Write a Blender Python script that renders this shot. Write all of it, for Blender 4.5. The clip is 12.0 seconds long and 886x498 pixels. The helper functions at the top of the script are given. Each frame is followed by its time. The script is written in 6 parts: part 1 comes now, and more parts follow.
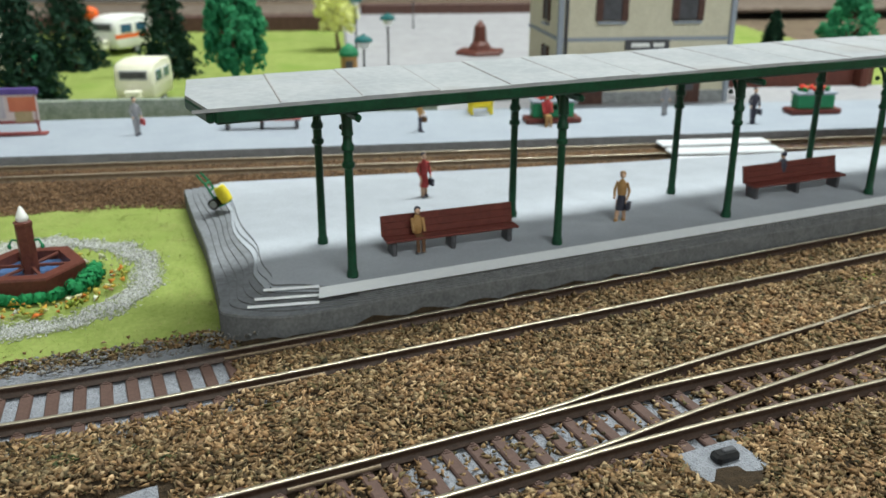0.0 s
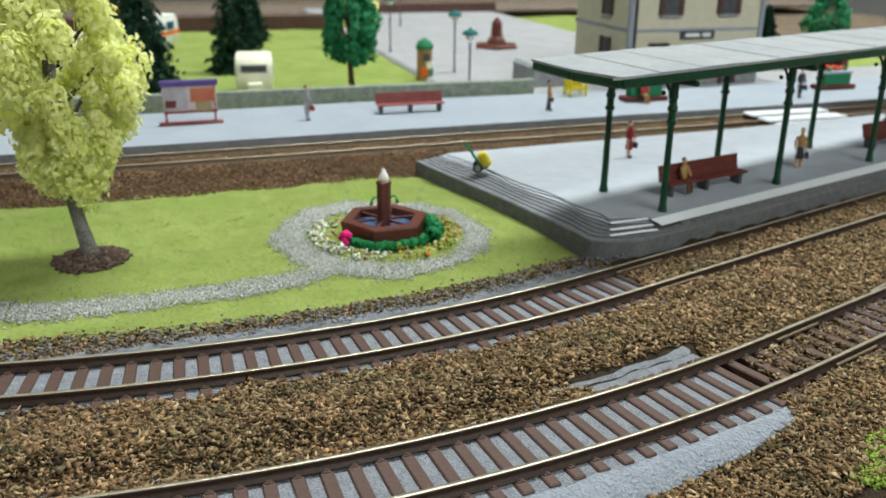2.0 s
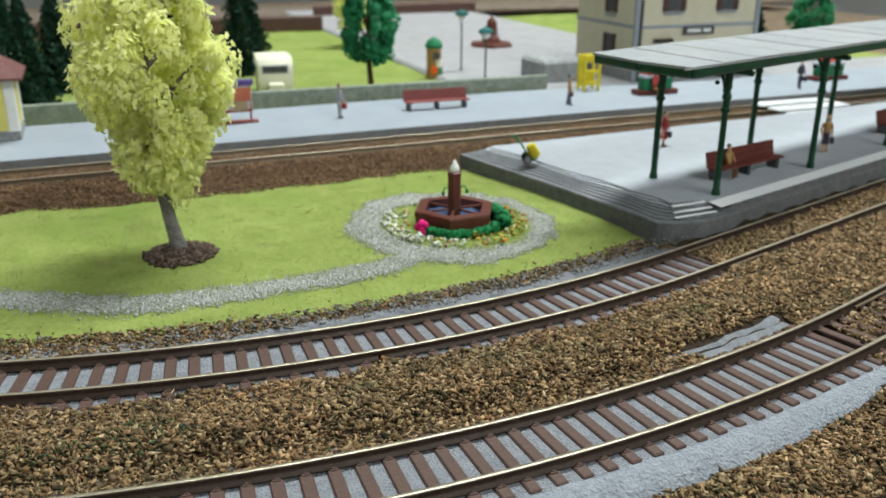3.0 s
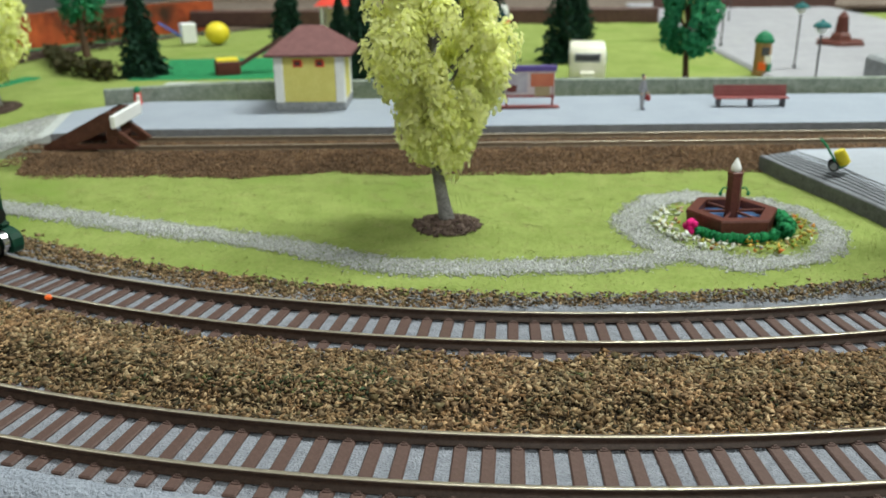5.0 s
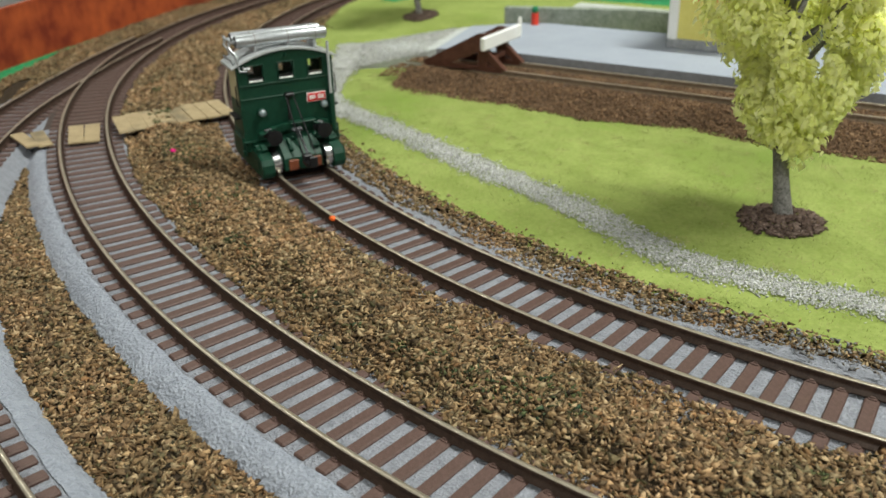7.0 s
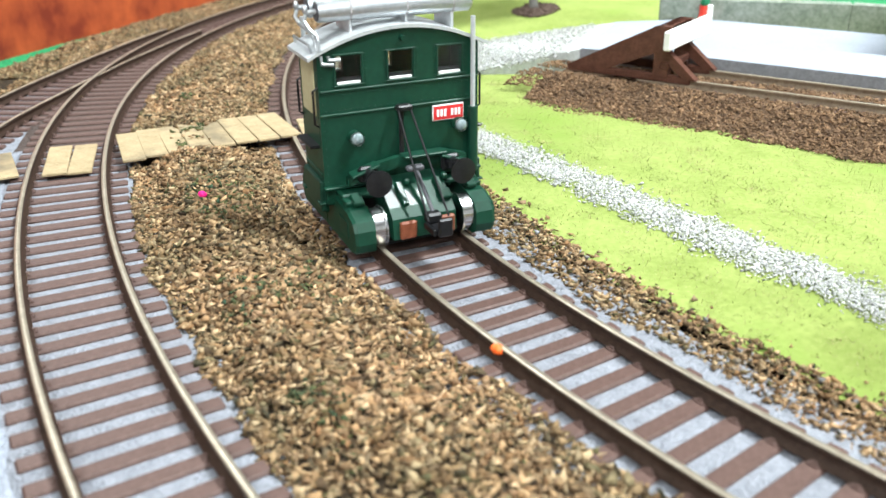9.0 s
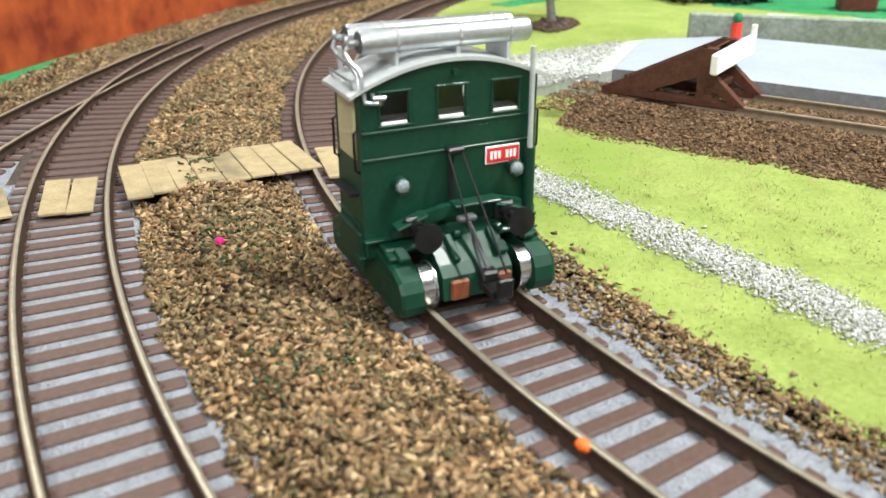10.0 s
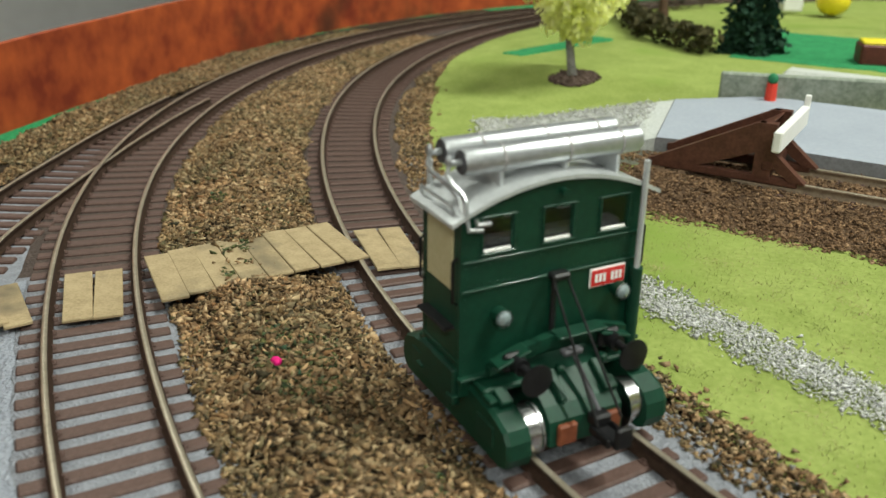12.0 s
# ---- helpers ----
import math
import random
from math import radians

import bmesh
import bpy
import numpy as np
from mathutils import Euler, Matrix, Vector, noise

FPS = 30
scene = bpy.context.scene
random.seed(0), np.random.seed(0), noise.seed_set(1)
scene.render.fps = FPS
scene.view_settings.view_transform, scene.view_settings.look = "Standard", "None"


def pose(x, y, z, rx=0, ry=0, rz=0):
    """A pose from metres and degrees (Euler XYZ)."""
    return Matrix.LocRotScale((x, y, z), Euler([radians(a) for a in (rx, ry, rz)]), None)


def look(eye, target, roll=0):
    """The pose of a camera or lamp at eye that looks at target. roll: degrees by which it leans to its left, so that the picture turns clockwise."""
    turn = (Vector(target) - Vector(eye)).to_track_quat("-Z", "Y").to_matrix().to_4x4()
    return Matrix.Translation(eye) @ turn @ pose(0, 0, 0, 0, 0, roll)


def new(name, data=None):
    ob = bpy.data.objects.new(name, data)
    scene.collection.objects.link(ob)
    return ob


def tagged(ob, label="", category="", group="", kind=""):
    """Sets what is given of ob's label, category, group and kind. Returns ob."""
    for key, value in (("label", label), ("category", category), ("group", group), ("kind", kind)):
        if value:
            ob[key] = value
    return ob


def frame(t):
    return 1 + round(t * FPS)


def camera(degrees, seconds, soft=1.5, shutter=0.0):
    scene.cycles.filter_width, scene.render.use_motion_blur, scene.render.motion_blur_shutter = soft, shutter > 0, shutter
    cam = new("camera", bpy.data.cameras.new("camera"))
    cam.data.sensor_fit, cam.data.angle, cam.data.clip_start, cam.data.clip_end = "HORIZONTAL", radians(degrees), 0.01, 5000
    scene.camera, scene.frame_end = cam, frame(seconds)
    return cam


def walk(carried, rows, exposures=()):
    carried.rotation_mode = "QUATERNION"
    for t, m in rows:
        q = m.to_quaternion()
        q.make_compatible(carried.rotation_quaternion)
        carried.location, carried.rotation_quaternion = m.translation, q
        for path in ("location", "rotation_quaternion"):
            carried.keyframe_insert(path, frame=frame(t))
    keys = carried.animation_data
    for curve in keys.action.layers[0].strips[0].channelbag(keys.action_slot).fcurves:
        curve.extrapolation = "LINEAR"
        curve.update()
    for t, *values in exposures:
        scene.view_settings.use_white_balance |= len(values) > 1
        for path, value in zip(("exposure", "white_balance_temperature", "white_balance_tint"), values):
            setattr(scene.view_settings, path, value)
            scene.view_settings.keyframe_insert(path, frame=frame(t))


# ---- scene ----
cam = camera(54.53, 12.0, soft=1.5)
cam.data.dof.use_dof = True
cam.data.dof.focus_distance, cam.data.dof.aperture_fstop = 0.182, 30.0
# seconds, eye, target, roll
PATH = [
    (0, (-0.03422, -0.00574, 0.09789), (-0.01224, 0.18021, 0.02761), 0.07),
    (0.5, (-0.06810, -0.01940, 0.09418), (-0.04060, 0.16626, 0.02504), -0.15),
    (1, (-0.11436, -0.02405, 0.09337), (-0.07853, 0.16002, 0.02387), 0.43),
    (1.5, (-0.15351, -0.03569, 0.09423), (-0.10680, 0.14591, 0.02464), 0.62),
    (2, (-0.19058, -0.03568, 0.09951), (-0.13354, 0.14290, 0.02980), 0.68),
    (2.5, (-0.21725, -0.03253, 0.09622), (-0.15416, 0.14380, 0.02597), 0.65),
    (3, (-0.23337, -0.03462, 0.09878), (-0.16599, 0.14049, 0.02954), 0.24),
    (3.2, (-0.23697, -0.03543, 0.10128), (-0.16924, 0.13920, 0.03115), 0.44),
    (4.8, (-0.21500, -0.03847, 0.09733), (-0.21114, 0.14884, 0.02733), -0.88),
    (5, (-0.21078, -0.03738, 0.09537), (-0.21752, 0.14982, 0.02524), -0.68),
    (5.5, (-0.19538, -0.03641, 0.09554), (-0.22691, 0.14637, 0.02070), 0.80),
    (6, (-0.18182, -0.03318, 0.09749), (-0.24338, 0.13856, 0.01558), 0.77),
    (6.5, (-0.17206, -0.01502, 0.09529), (-0.25837, 0.14437, 0.01076), -0.30),
    (7, (-0.17559, 0.00631, 0.09858), (-0.27653, 0.15577, 0.01212), -1.45),
    (7.2, (-0.17939, 0.01587, 0.09707), (-0.28347, 0.16304, 0.01044), -1.95),
    (8.8, (-0.25700, 0.07682, 0.06859), (-0.36596, 0.22241, -0.01464), -1.04),
    (9, (-0.26785, 0.08289, 0.06703), (-0.37674, 0.22888, -0.01560), -0.68),
    (9.5, (-0.28140, 0.09010, 0.06755), (-0.38935, 0.23715, -0.01432), -0.52),
    (10, (-0.28907, 0.09317, 0.06780), (-0.39588, 0.24118, -0.01396), -0.28),
    (10.5, (-0.29845, 0.09544, 0.07026), (-0.40409, 0.24417, -0.01174), -0.29),
    (11, (-0.30849, 0.09807, 0.07292), (-0.41129, 0.24920, -0.00824), 0.37),
    (11.5, (-0.31541, 0.09875, 0.07421), (-0.41695, 0.25140, -0.00574), 0.69),
    (12, (-0.31703, 0.09942, 0.07669), (-0.41908, 0.25301, -0.00072), 0.61),
]
EXPOSURE = [(0.0, 0.0, 6450, 7), (5.5, 0.0, 6450, 6), (7.0, 0.06, 6800, 9), (8.8, 1.15, 6200, 11), (9.2, 1.22, 6200, 11), (9.5, 1.34, 6300, 11), (10.0, 0.89, 6600, 11), (10.6, 0.26, 7250, 8), (12.0, 0.12, 6950, 5)]
walk(cam, [(t, look(eye, target, roll)) for t, eye, target, roll in PATH], EXPOSURE)

# ---- light: club room over a table-top railway, one ceiling lamp and two added fills ----
world = bpy.data.worlds.new("room_air")
scene.world = world
world.use_nodes = True
world.node_tree.nodes["Background"].inputs[0].default_value = (0.9, 0.95, 1.0, 1)
world.node_tree.nodes["Background"].inputs[1].default_value = 0.25


def key_or_fill_lamp(x, y, z, sx, sy, watts, colour):
    data = bpy.data.lights.new("key_or_fill_light", "AREA")
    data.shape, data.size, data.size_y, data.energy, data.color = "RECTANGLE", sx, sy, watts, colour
    ob = new("key_or_fill_light", data)
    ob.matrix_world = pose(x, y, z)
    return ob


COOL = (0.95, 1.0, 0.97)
key_or_fill_lamp(0.48, 0.64, 1.55, 1.20, 0.10, 46.0, COOL)
# two unseen fill lamps, added to brighten the west wall and camera-facing sides
key_or_fill_lamp(-1.90, 0.70, 1.55, 1.20, 0.10, 14.0, COOL)
key_or_fill_lamp(0.50, -1.30, 1.55, 1.20, 0.10, 31.0, COOL)

U = 0.1  # the plan below is drawn in decimetres


# ---- materials ----
def nodes_of(name):
    m = bpy.data.materials.new(name)
    m.use_nodes = True
    return m, m.node_tree.nodes, m.node_tree.links, m.node_tree.nodes["Principled BSDF"]


def surface(name, dark, light, scale=400, rough=0.7, bump=0.3, depth=0.0003, metal=0.0, fine=4.0, spread=(0.35, 0.65), stain=None, island=0.0, coat=0.0, spec=0.3):
    """Two colours mixed by noise at a coarse and a fine scale, with relief; island: how far loose pieces differ."""
    m, n, l, b = nodes_of(name)
    co = n.new("ShaderNodeTexCoord")
    big, small = n.new("ShaderNodeTexNoise"), n.new("ShaderNodeTexNoise")
    big.inputs["Scale"].default_value, big.inputs["Detail"].default_value = scale, 4
    small.inputs["Scale"].default_value, small.inputs["Detail"].default_value = scale * fine, 3
    for k in (big, small):
        l.new(co.outputs["Object"], k.inputs["Vector"])
    mix = n.new("ShaderNodeMath")
    mix.operation = "MULTIPLY_ADD"
    l.new(small.outputs["Fac"], mix.inputs[0])
    mix.inputs[1].default_value = 0.5
    half = n.new("ShaderNodeMath")
    half.operation = "MULTIPLY"
    half.inputs[1].default_value = 0.5
    l.new(big.outputs["Fac"], half.inputs[0])
    l.new(half.outputs[0], mix.inputs[2])
    fac = mix.outputs[0]
    if island:
        geo = n.new("ShaderNodeNewGeometry")
        blend = n.new("ShaderNodeMix")
        blend.inputs[0].default_value = island
        l.new(fac, blend.inputs[2])
        l.new(geo.outputs["Random Per Island"], blend.inputs[3])
        fac = blend.outputs[0]
        spread = (spread[0] * (1 - island), spread[1] + (1 - spread[1]) * island)
    ramp = n.new("ShaderNodeValToRGB")
    ramp.color_ramp.elements[0].position, ramp.color_ramp.elements[1].position = spread
    ramp.color_ramp.elements[0].color, ramp.color_ramp.elements[1].color = (*dark, 1), (*light, 1)
    l.new(fac, ramp.inputs[0])
    colour = ramp.outputs[0]
    if stain:
        third, where, over = n.new("ShaderNodeTexNoise"), n.new("ShaderNodeValToRGB"), n.new("ShaderNodeMix")
        third.inputs["Scale"].default_value, third.inputs["Detail"].default_value = scale * stain[1], 5
        l.new(co.outputs["Object"], third.inputs["Vector"])
        where.color_ramp.elements[0].position, where.color_ramp.elements[1].position = stain[2], stain[2] + 0.14
        l.new(third.outputs["Fac"], where.inputs[0])
        over.data_type = "RGBA"
        l.new(where.outputs[0], over.inputs[0])
        l.new(colour, over.inputs[6])
        over.inputs[7].default_value = (*stain[0], 1)
        colour = over.outputs[2]
    l.new(colour, b.inputs["Base Color"])
    b.inputs["Roughness"].default_value, b.inputs["Metallic"].default_value = rough, metal
    b.inputs["Coat Weight"].default_value = coat
    b.inputs["Specular IOR Level"].default_value = spec
    if bump:
        rel = n.new("ShaderNodeBump")
        rel.inputs["Strength"].default_value, rel.inputs["Distance"].default_value = bump, depth
        l.new(mix.outputs[0], rel.inputs["Height"])
        l.new(rel.outputs[0], b.inputs["Normal"])
    return m


def chips(name, colours, rough=0.9, through_light=0.0, mottle=0.0, blotch=9.0, grain=0.35, tints=None):
    """Loose pieces, each with a colour of its own out of a few; through_light: how much light a thin leaf lets through."""
    m, n, l, b = nodes_of(name)
    geo, ramp, co, tex = n.new("ShaderNodeNewGeometry"), n.new("ShaderNodeValToRGB"), n.new("ShaderNodeTexCoord"), n.new("ShaderNodeTexNoise")
    e = ramp.color_ramp.elements
    while len(e) < len(colours):
        e.new(0.5)
    for k, c in enumerate(colours):
        e[k].position, e[k].color = k / (len(colours) - 1), (*c, 1)
    l.new(geo.outputs["Random Per Island"], ramp.inputs[0])
    tex.inputs["Scale"].default_value = 2500
    l.new(co.outputs["Object"], tex.inputs["Vector"])
    mul = n.new("ShaderNodeMix")
    mul.data_type, mul.blend_type = "RGBA", "MULTIPLY"
    mul.inputs[0].default_value = grain
    l.new(ramp.outputs[0], mul.inputs[6])
    l.new(tex.outputs["Fac"], mul.inputs[7])
    if mottle:
        big, range_, over = n.new("ShaderNodeTexNoise"), n.new("ShaderNodeMapRange"), n.new("ShaderNodeMix")
        big.inputs["Scale"].default_value, big.inputs["Detail"].default_value = blotch * 10, 4
        l.new(co.outputs["Object"], big.inputs["Vector"])
        range_.inputs[1].default_value, range_.inputs[2].default_value = 0.36, 0.64
        range_.inputs[3].default_value, range_.inputs[4].default_value = 1 - mottle, 1 + mottle * 0.5
        l.new(big.outputs["Fac"], range_.inputs[0])
        over.data_type, over.blend_type = "RGBA", "MULTIPLY"
        over.inputs[0].default_value = 1.0
        l.new(mul.outputs[2], over.inputs[6])
        if tints:
            hue = n.new("ShaderNodeMix")
            hue.data_type = "RGBA"
            range_.inputs[3].default_value, range_.inputs[4].default_value = 0.0, 1.0
            hue.inputs[6].default_value, hue.inputs[7].default_value = (*tints[0], 1), (*tints[1], 1)
            l.new(range_.outputs[0], hue.inputs[0])
            l.new(hue.outputs[2], over.inputs[7])
        else:
            l.new(range_.outputs[0], over.inputs[7])
        mul = over
    l.new(mul.outputs[2], b.inputs["Base Color"])
    b.inputs["Roughness"].default_value = rough
    b.inputs["Specular IOR Level"].default_value = 0.25
    if through_light:
        thin, both = n.new("ShaderNodeBsdfTranslucent"), n.new("ShaderNodeMixShader")
        l.new(mul.outputs[2], thin.inputs["Color"])
        both.inputs[0].default_value = through_light
        l.new(b.outputs[0], both.inputs[1])
        l.new(thin.outputs[0], both.inputs[2])
        l.new(both.outputs[0], n["Material Output"].inputs["Surface"])
    return m


def glass(name, tint=(0.9, 0.95, 0.92)):
    m, n, l, b = nodes_of(name)
    b.inputs["Base Color"].default_value = (*tint, 1)
    b.inputs["Roughness"].default_value, b.inputs["Transmission Weight"].default_value = 0.05, 1.0
    b.inputs["IOR"].default_value = 1.3
    return m


def glow(name, colour, power):
    m, n, l, b = nodes_of(name)
    b.inputs["Base Color"].default_value = (*colour, 1)
    b.inputs["Emission Color"].default_value = (*colour, 1)
    b.inputs["Emission Strength"].default_value = power
    return m


M = {
    "board": surface("painted_board", (0.10, 0.07, 0.05), (0.20, 0.15, 0.10), 60, 0.9),
    # near-black brown: the shade in gaps between crumbs is put into this colour
    "gap_shade_earth": surface("granulate_gap_shade", (0.012, 0.008, 0.004), (0.052, 0.033, 0.017), 700, 0.95, 0.8, 0.0008, stain=((0.045, 0.03, 0.018), 0.05, 0.62)),
    "bank": surface("dark_granulate", (0.06, 0.037, 0.022), (0.20, 0.12, 0.067), 700, 0.95, 0.8, 0.0008),
    "chip": chips("brown_flakes", [(0.022, 0.014, 0.008), (0.365, 0.222, 0.115), (0.066, 0.042, 0.022), (0.505, 0.330, 0.182), (0.14, 0.080, 0.040), (0.305, 0.196, 0.115), (0.026, 0.024, 0.012), (0.58, 0.410, 0.250), (0.085, 0.076, 0.034), (0.26, 0.135, 0.064)], mottle=0.4, blotch=4.0, tints=((0.82, 0.88, 0.82), (1.15, 1.12, 1.05))),
    "chip_dark": chips("dark_flakes", [(0.07, 0.041, 0.022), (0.27, 0.16, 0.085), (0.13, 0.073, 0.038), (0.38, 0.24, 0.135)], mottle=0.25),
    "chip_green": chips("green_flakes", [(0.025, 0.050, 0.022), (0.085, 0.100, 0.035), (0.045, 0.060, 0.030), (0.15, 0.150, 0.050), (0.030, 0.075, 0.045)]),
    "chip_grey": chips("grey_grit", [(0.14, 0.13, 0.12), (0.27, 0.28, 0.29), (0.20, 0.16, 0.11), (0.33, 0.34, 0.36)]),
    "pebble": chips("pale_gravel", [(0.27, 0.272, 0.26), (0.55, 0.552, 0.545), (0.37, 0.372, 0.355), (0.71, 0.71, 0.70), (0.30, 0.325, 0.23), (0.48, 0.482, 0.465)], grain=0.2),
    "cork": surface("grey_painted_cork", (0.185, 0.194, 0.22), (0.285, 0.298, 0.333), 500, 0.8, 1.0, 0.0014, spread=(0.36, 0.64), stain=((0.12, 0.12, 0.13), 2.0, 0.64)),
    "shoulder": surface("smooth_blue_grey_shoulder", (0.215, 0.235, 0.275), (0.305, 0.328, 0.375), 330, 0.75, 1.0, 0.0015, fine=4, stain=((0.19, 0.20, 0.22), 1.2, 0.66)),
    "bed_brown": surface("brown_painted_cork", (0.055, 0.040, 0.034), (0.105, 0.078, 0.066), 500, 0.85, 1.0, 0.0014),
    "sleeper": surface("brown_plastic_sleeper", (0.064, 0.036, 0.029), (0.112, 0.067, 0.055), 900, 0.55, 0.25, 0.0001, stain=((0.15, 0.125, 0.105), 0.08, 0.66)),
    "rail_side": surface("rusty_rail_side", (0.028, 0.016, 0.011), (0.066, 0.040, 0.029), 900, 0.5, 0.2, 0.0001, metal=0.2),
    "rail_top": surface("worn_nickel_rail_head", (0.42, 0.365, 0.275), (0.56, 0.50, 0.395), 400, 0.36, 0.05, 0.00005, metal=0.7),
    "lawn": surface("lime_lawn", (0.18, 0.232, 0.052), (0.255, 0.31, 0.086), 90, 0.95, 0.25, 0.0003, fine=9, spread=(0.36, 0.62), stain=((0.17, 0.245, 0.045), 0.25, 0.56), spec=0.2),
    "blade": chips("lime_grass_fibre", [(0.225, 0.258, 0.06), (0.34, 0.37, 0.125), (0.29, 0.325, 0.09), (0.41, 0.425, 0.19), (0.165, 0.20, 0.042)], mottle=0.6, blotch=11.0, tints=((0.64, 0.74, 0.52), (1.20, 1.07, 1.25))),
    "tuft": chips("bright_green_foam", [(0.17, 0.28, 0.03), (0.32, 0.44, 0.07), (0.24, 0.36, 0.045)]),
    "green_felt": surface("dark_green_felt", (0.01, 0.14, 0.05), (0.03, 0.25, 0.09), 200, 0.95, 0.5),
    "gravelbed": surface("pale_path_ground", (0.36, 0.38, 0.36), (0.52, 0.54, 0.52), 900, 0.95, 0.6, 0.0004),
    "concrete": surface("grey_platform_concrete", (0.33, 0.35, 0.39), (0.39, 0.415, 0.46), 120, 0.8, 0.15, 0.0002, fine=12, stain=((0.29, 0.30, 0.33), 0.3, 0.68)),
    "concrete_far": surface("pale_platform_concrete", (0.265, 0.295, 0.345), (0.31, 0.34, 0.39), 60, 0.8, 0.1, fine=12),
    # dark grey edge, lowered further as shade because the wall faces off the lamps
    "kerb": surface("dark_shaded_platform_edge", (0.09, 0.092, 0.095), (0.155, 0.157, 0.16), 300, 0.85, 0.5, 0.0004),
    "step_top": surface("worn_grey_step", (0.13, 0.137, 0.15), (0.205, 0.215, 0.235), 200, 0.8, 0.3, 0.0003),
    "kerb_far": surface("grey_platform_edge", (0.17, 0.175, 0.185), (0.24, 0.245, 0.26), 300, 0.85, 0.4, 0.0004),
    "white_line": surface("white_edge_line", (0.84, 0.86, 0.90), (0.90, 0.92, 0.95), 300, 0.75, 0.1),
    "plaza": surface("pale_plaza", (0.28, 0.275, 0.29), (0.34, 0.335, 0.35), 40, 0.85, 0.1),
    "asphalt": surface("brown_grey_road", (0.12, 0.09, 0.07), (0.2, 0.16, 0.13), 80, 0.9, 0.2),
    "iron": surface("dark_green_cast_iron", (0.003, 0.034, 0.015), (0.006, 0.058, 0.026), 200, 0.42, 0.1, coat=0.1),
    "roofsheet": surface("pale_grey_roof_sheet", (0.28, 0.295, 0.315), (0.37, 0.38, 0.395), 60, 0.55, 0.15, fine=8, stain=((0.25, 0.23, 0.22), 0.3, 0.62)),
    "roofseam": surface("dark_roof_seam", (0.25, 0.24, 0.24), (0.36, 0.35, 0.35), 300, 0.7, 0.1),
    "bench": surface("brown_bench", (0.085, 0.020, 0.015), (0.14, 0.034, 0.026), 200, 0.5, 0.1),
    "bench_far": surface("red_brown_bench", (0.20, 0.05, 0.05), (0.27, 0.075, 0.07), 200, 0.55, 0.1),
    "black": surface("black_plastic", (0.005, 0.005, 0.006), (0.012, 0.012, 0.013), 400, 0.4, 0.1),
    "grey_dark": surface("dark_grey", (0.05, 0.05, 0.055), (0.09, 0.09, 0.10), 300, 0.6, 0.1),
    "loco": surface("bottle_green_enamel", (0.0018, 0.029, 0.0155), (0.0034, 0.041, 0.022), 250, 0.5, 0.08, 0.00005, coat=0.06),
    "loco_dark": surface("dark_green_frame", (0.003, 0.027, 0.016), (0.005, 0.038, 0.022), 250, 0.45, 0.1, 0.00005),
    "beige": surface("beige_panel", (0.40, 0.35, 0.20), (0.46, 0.41, 0.25), 300, 0.6, 0.1),
    "loco_roof": surface("light_grey_roof", (0.42, 0.44, 0.45), (0.52, 0.54, 0.55), 300, 0.38, 0.05, 0.00005, metal=0.3),
    "silver": surface("silver_paint", (0.40, 0.42, 0.435), (0.50, 0.52, 0.535), 300, 0.36, 0.05, 0.00003, metal=0.8),
    "steel": surface("bright_steel", (0.55, 0.55, 0.56), (0.68, 0.68, 0.69), 500, 0.22, 0.05, 0.00003, metal=1.0),
    "red_plate": surface("red_plate", (0.50, 0.02, 0.02), (0.58, 0.03, 0.03), 300, 0.4, 0.05),
    "white": surface("white_plastic", (0.72, 0.72, 0.70), (0.80, 0.80, 0.78), 100, 0.45, 0.05),
    "cream": surface("cream_plastic", (0.74, 0.72, 0.58), (0.80, 0.78, 0.64), 100, 0.4, 0.05),
    "rust_brown": surface("red_brown_plastic", (0.085, 0.025, 0.017), (0.13, 0.042, 0.030), 300, 0.45, 0.1),
    "rust_red": surface("red_brown_weights", (0.15, 0.042, 0.018), (0.20, 0.060, 0.028), 300, 0.5, 0.1),
    "buffer": surface("brown_buffer_plastic", (0.065, 0.025, 0.015), (0.11, 0.045, 0.03), 300, 0.45, 0.1),
    "bark": surface("grey_bark", (0.09, 0.085, 0.08), (0.26, 0.25, 0.24), 500, 0.9, 0.9, 0.0006),
    "bark_brown": surface("brown_bark", (0.06, 0.035, 0.02), (0.13, 0.075, 0.05), 500, 0.9, 0.6, 0.0005),
    "mulch": chips("bark_mulch", [(0.05, 0.03, 0.022), (0.15, 0.10, 0.08), (0.09, 0.06, 0.045), (0.22, 0.16, 0.13)]),
    "lime_leaf": chips("lime_foam_leaf", [(0.88, 0.91, 0.36), (0.95, 0.96, 0.52), (0.92, 0.94, 0.44), (0.97, 0.97, 0.62)], 0.8, 0.6, grain=0.0),
    "green_leaf": chips("green_foam_leaf", [(0.02, 0.19, 0.08), (0.055, 0.37, 0.16), (0.035, 0.27, 0.11), (0.09, 0.45, 0.20)], 0.8, 0.35),
    "fir_leaf": chips("fir_needle", [(0.007, 0.030, 0.017), (0.018, 0.062, 0.032), (0.011, 0.043, 0.025)], 0.85),
    "hedge_leaf": chips("brown_green_hedge_leaf", [(0.03, 0.035, 0.012), (0.09, 0.075, 0.03), (0.05, 0.05, 0.02)], 0.85),
    "flower_green": chips("plant_green", [(0.007, 0.13, 0.042), (0.018, 0.25, 0.075), (0.012, 0.18, 0.06)], 0.8),
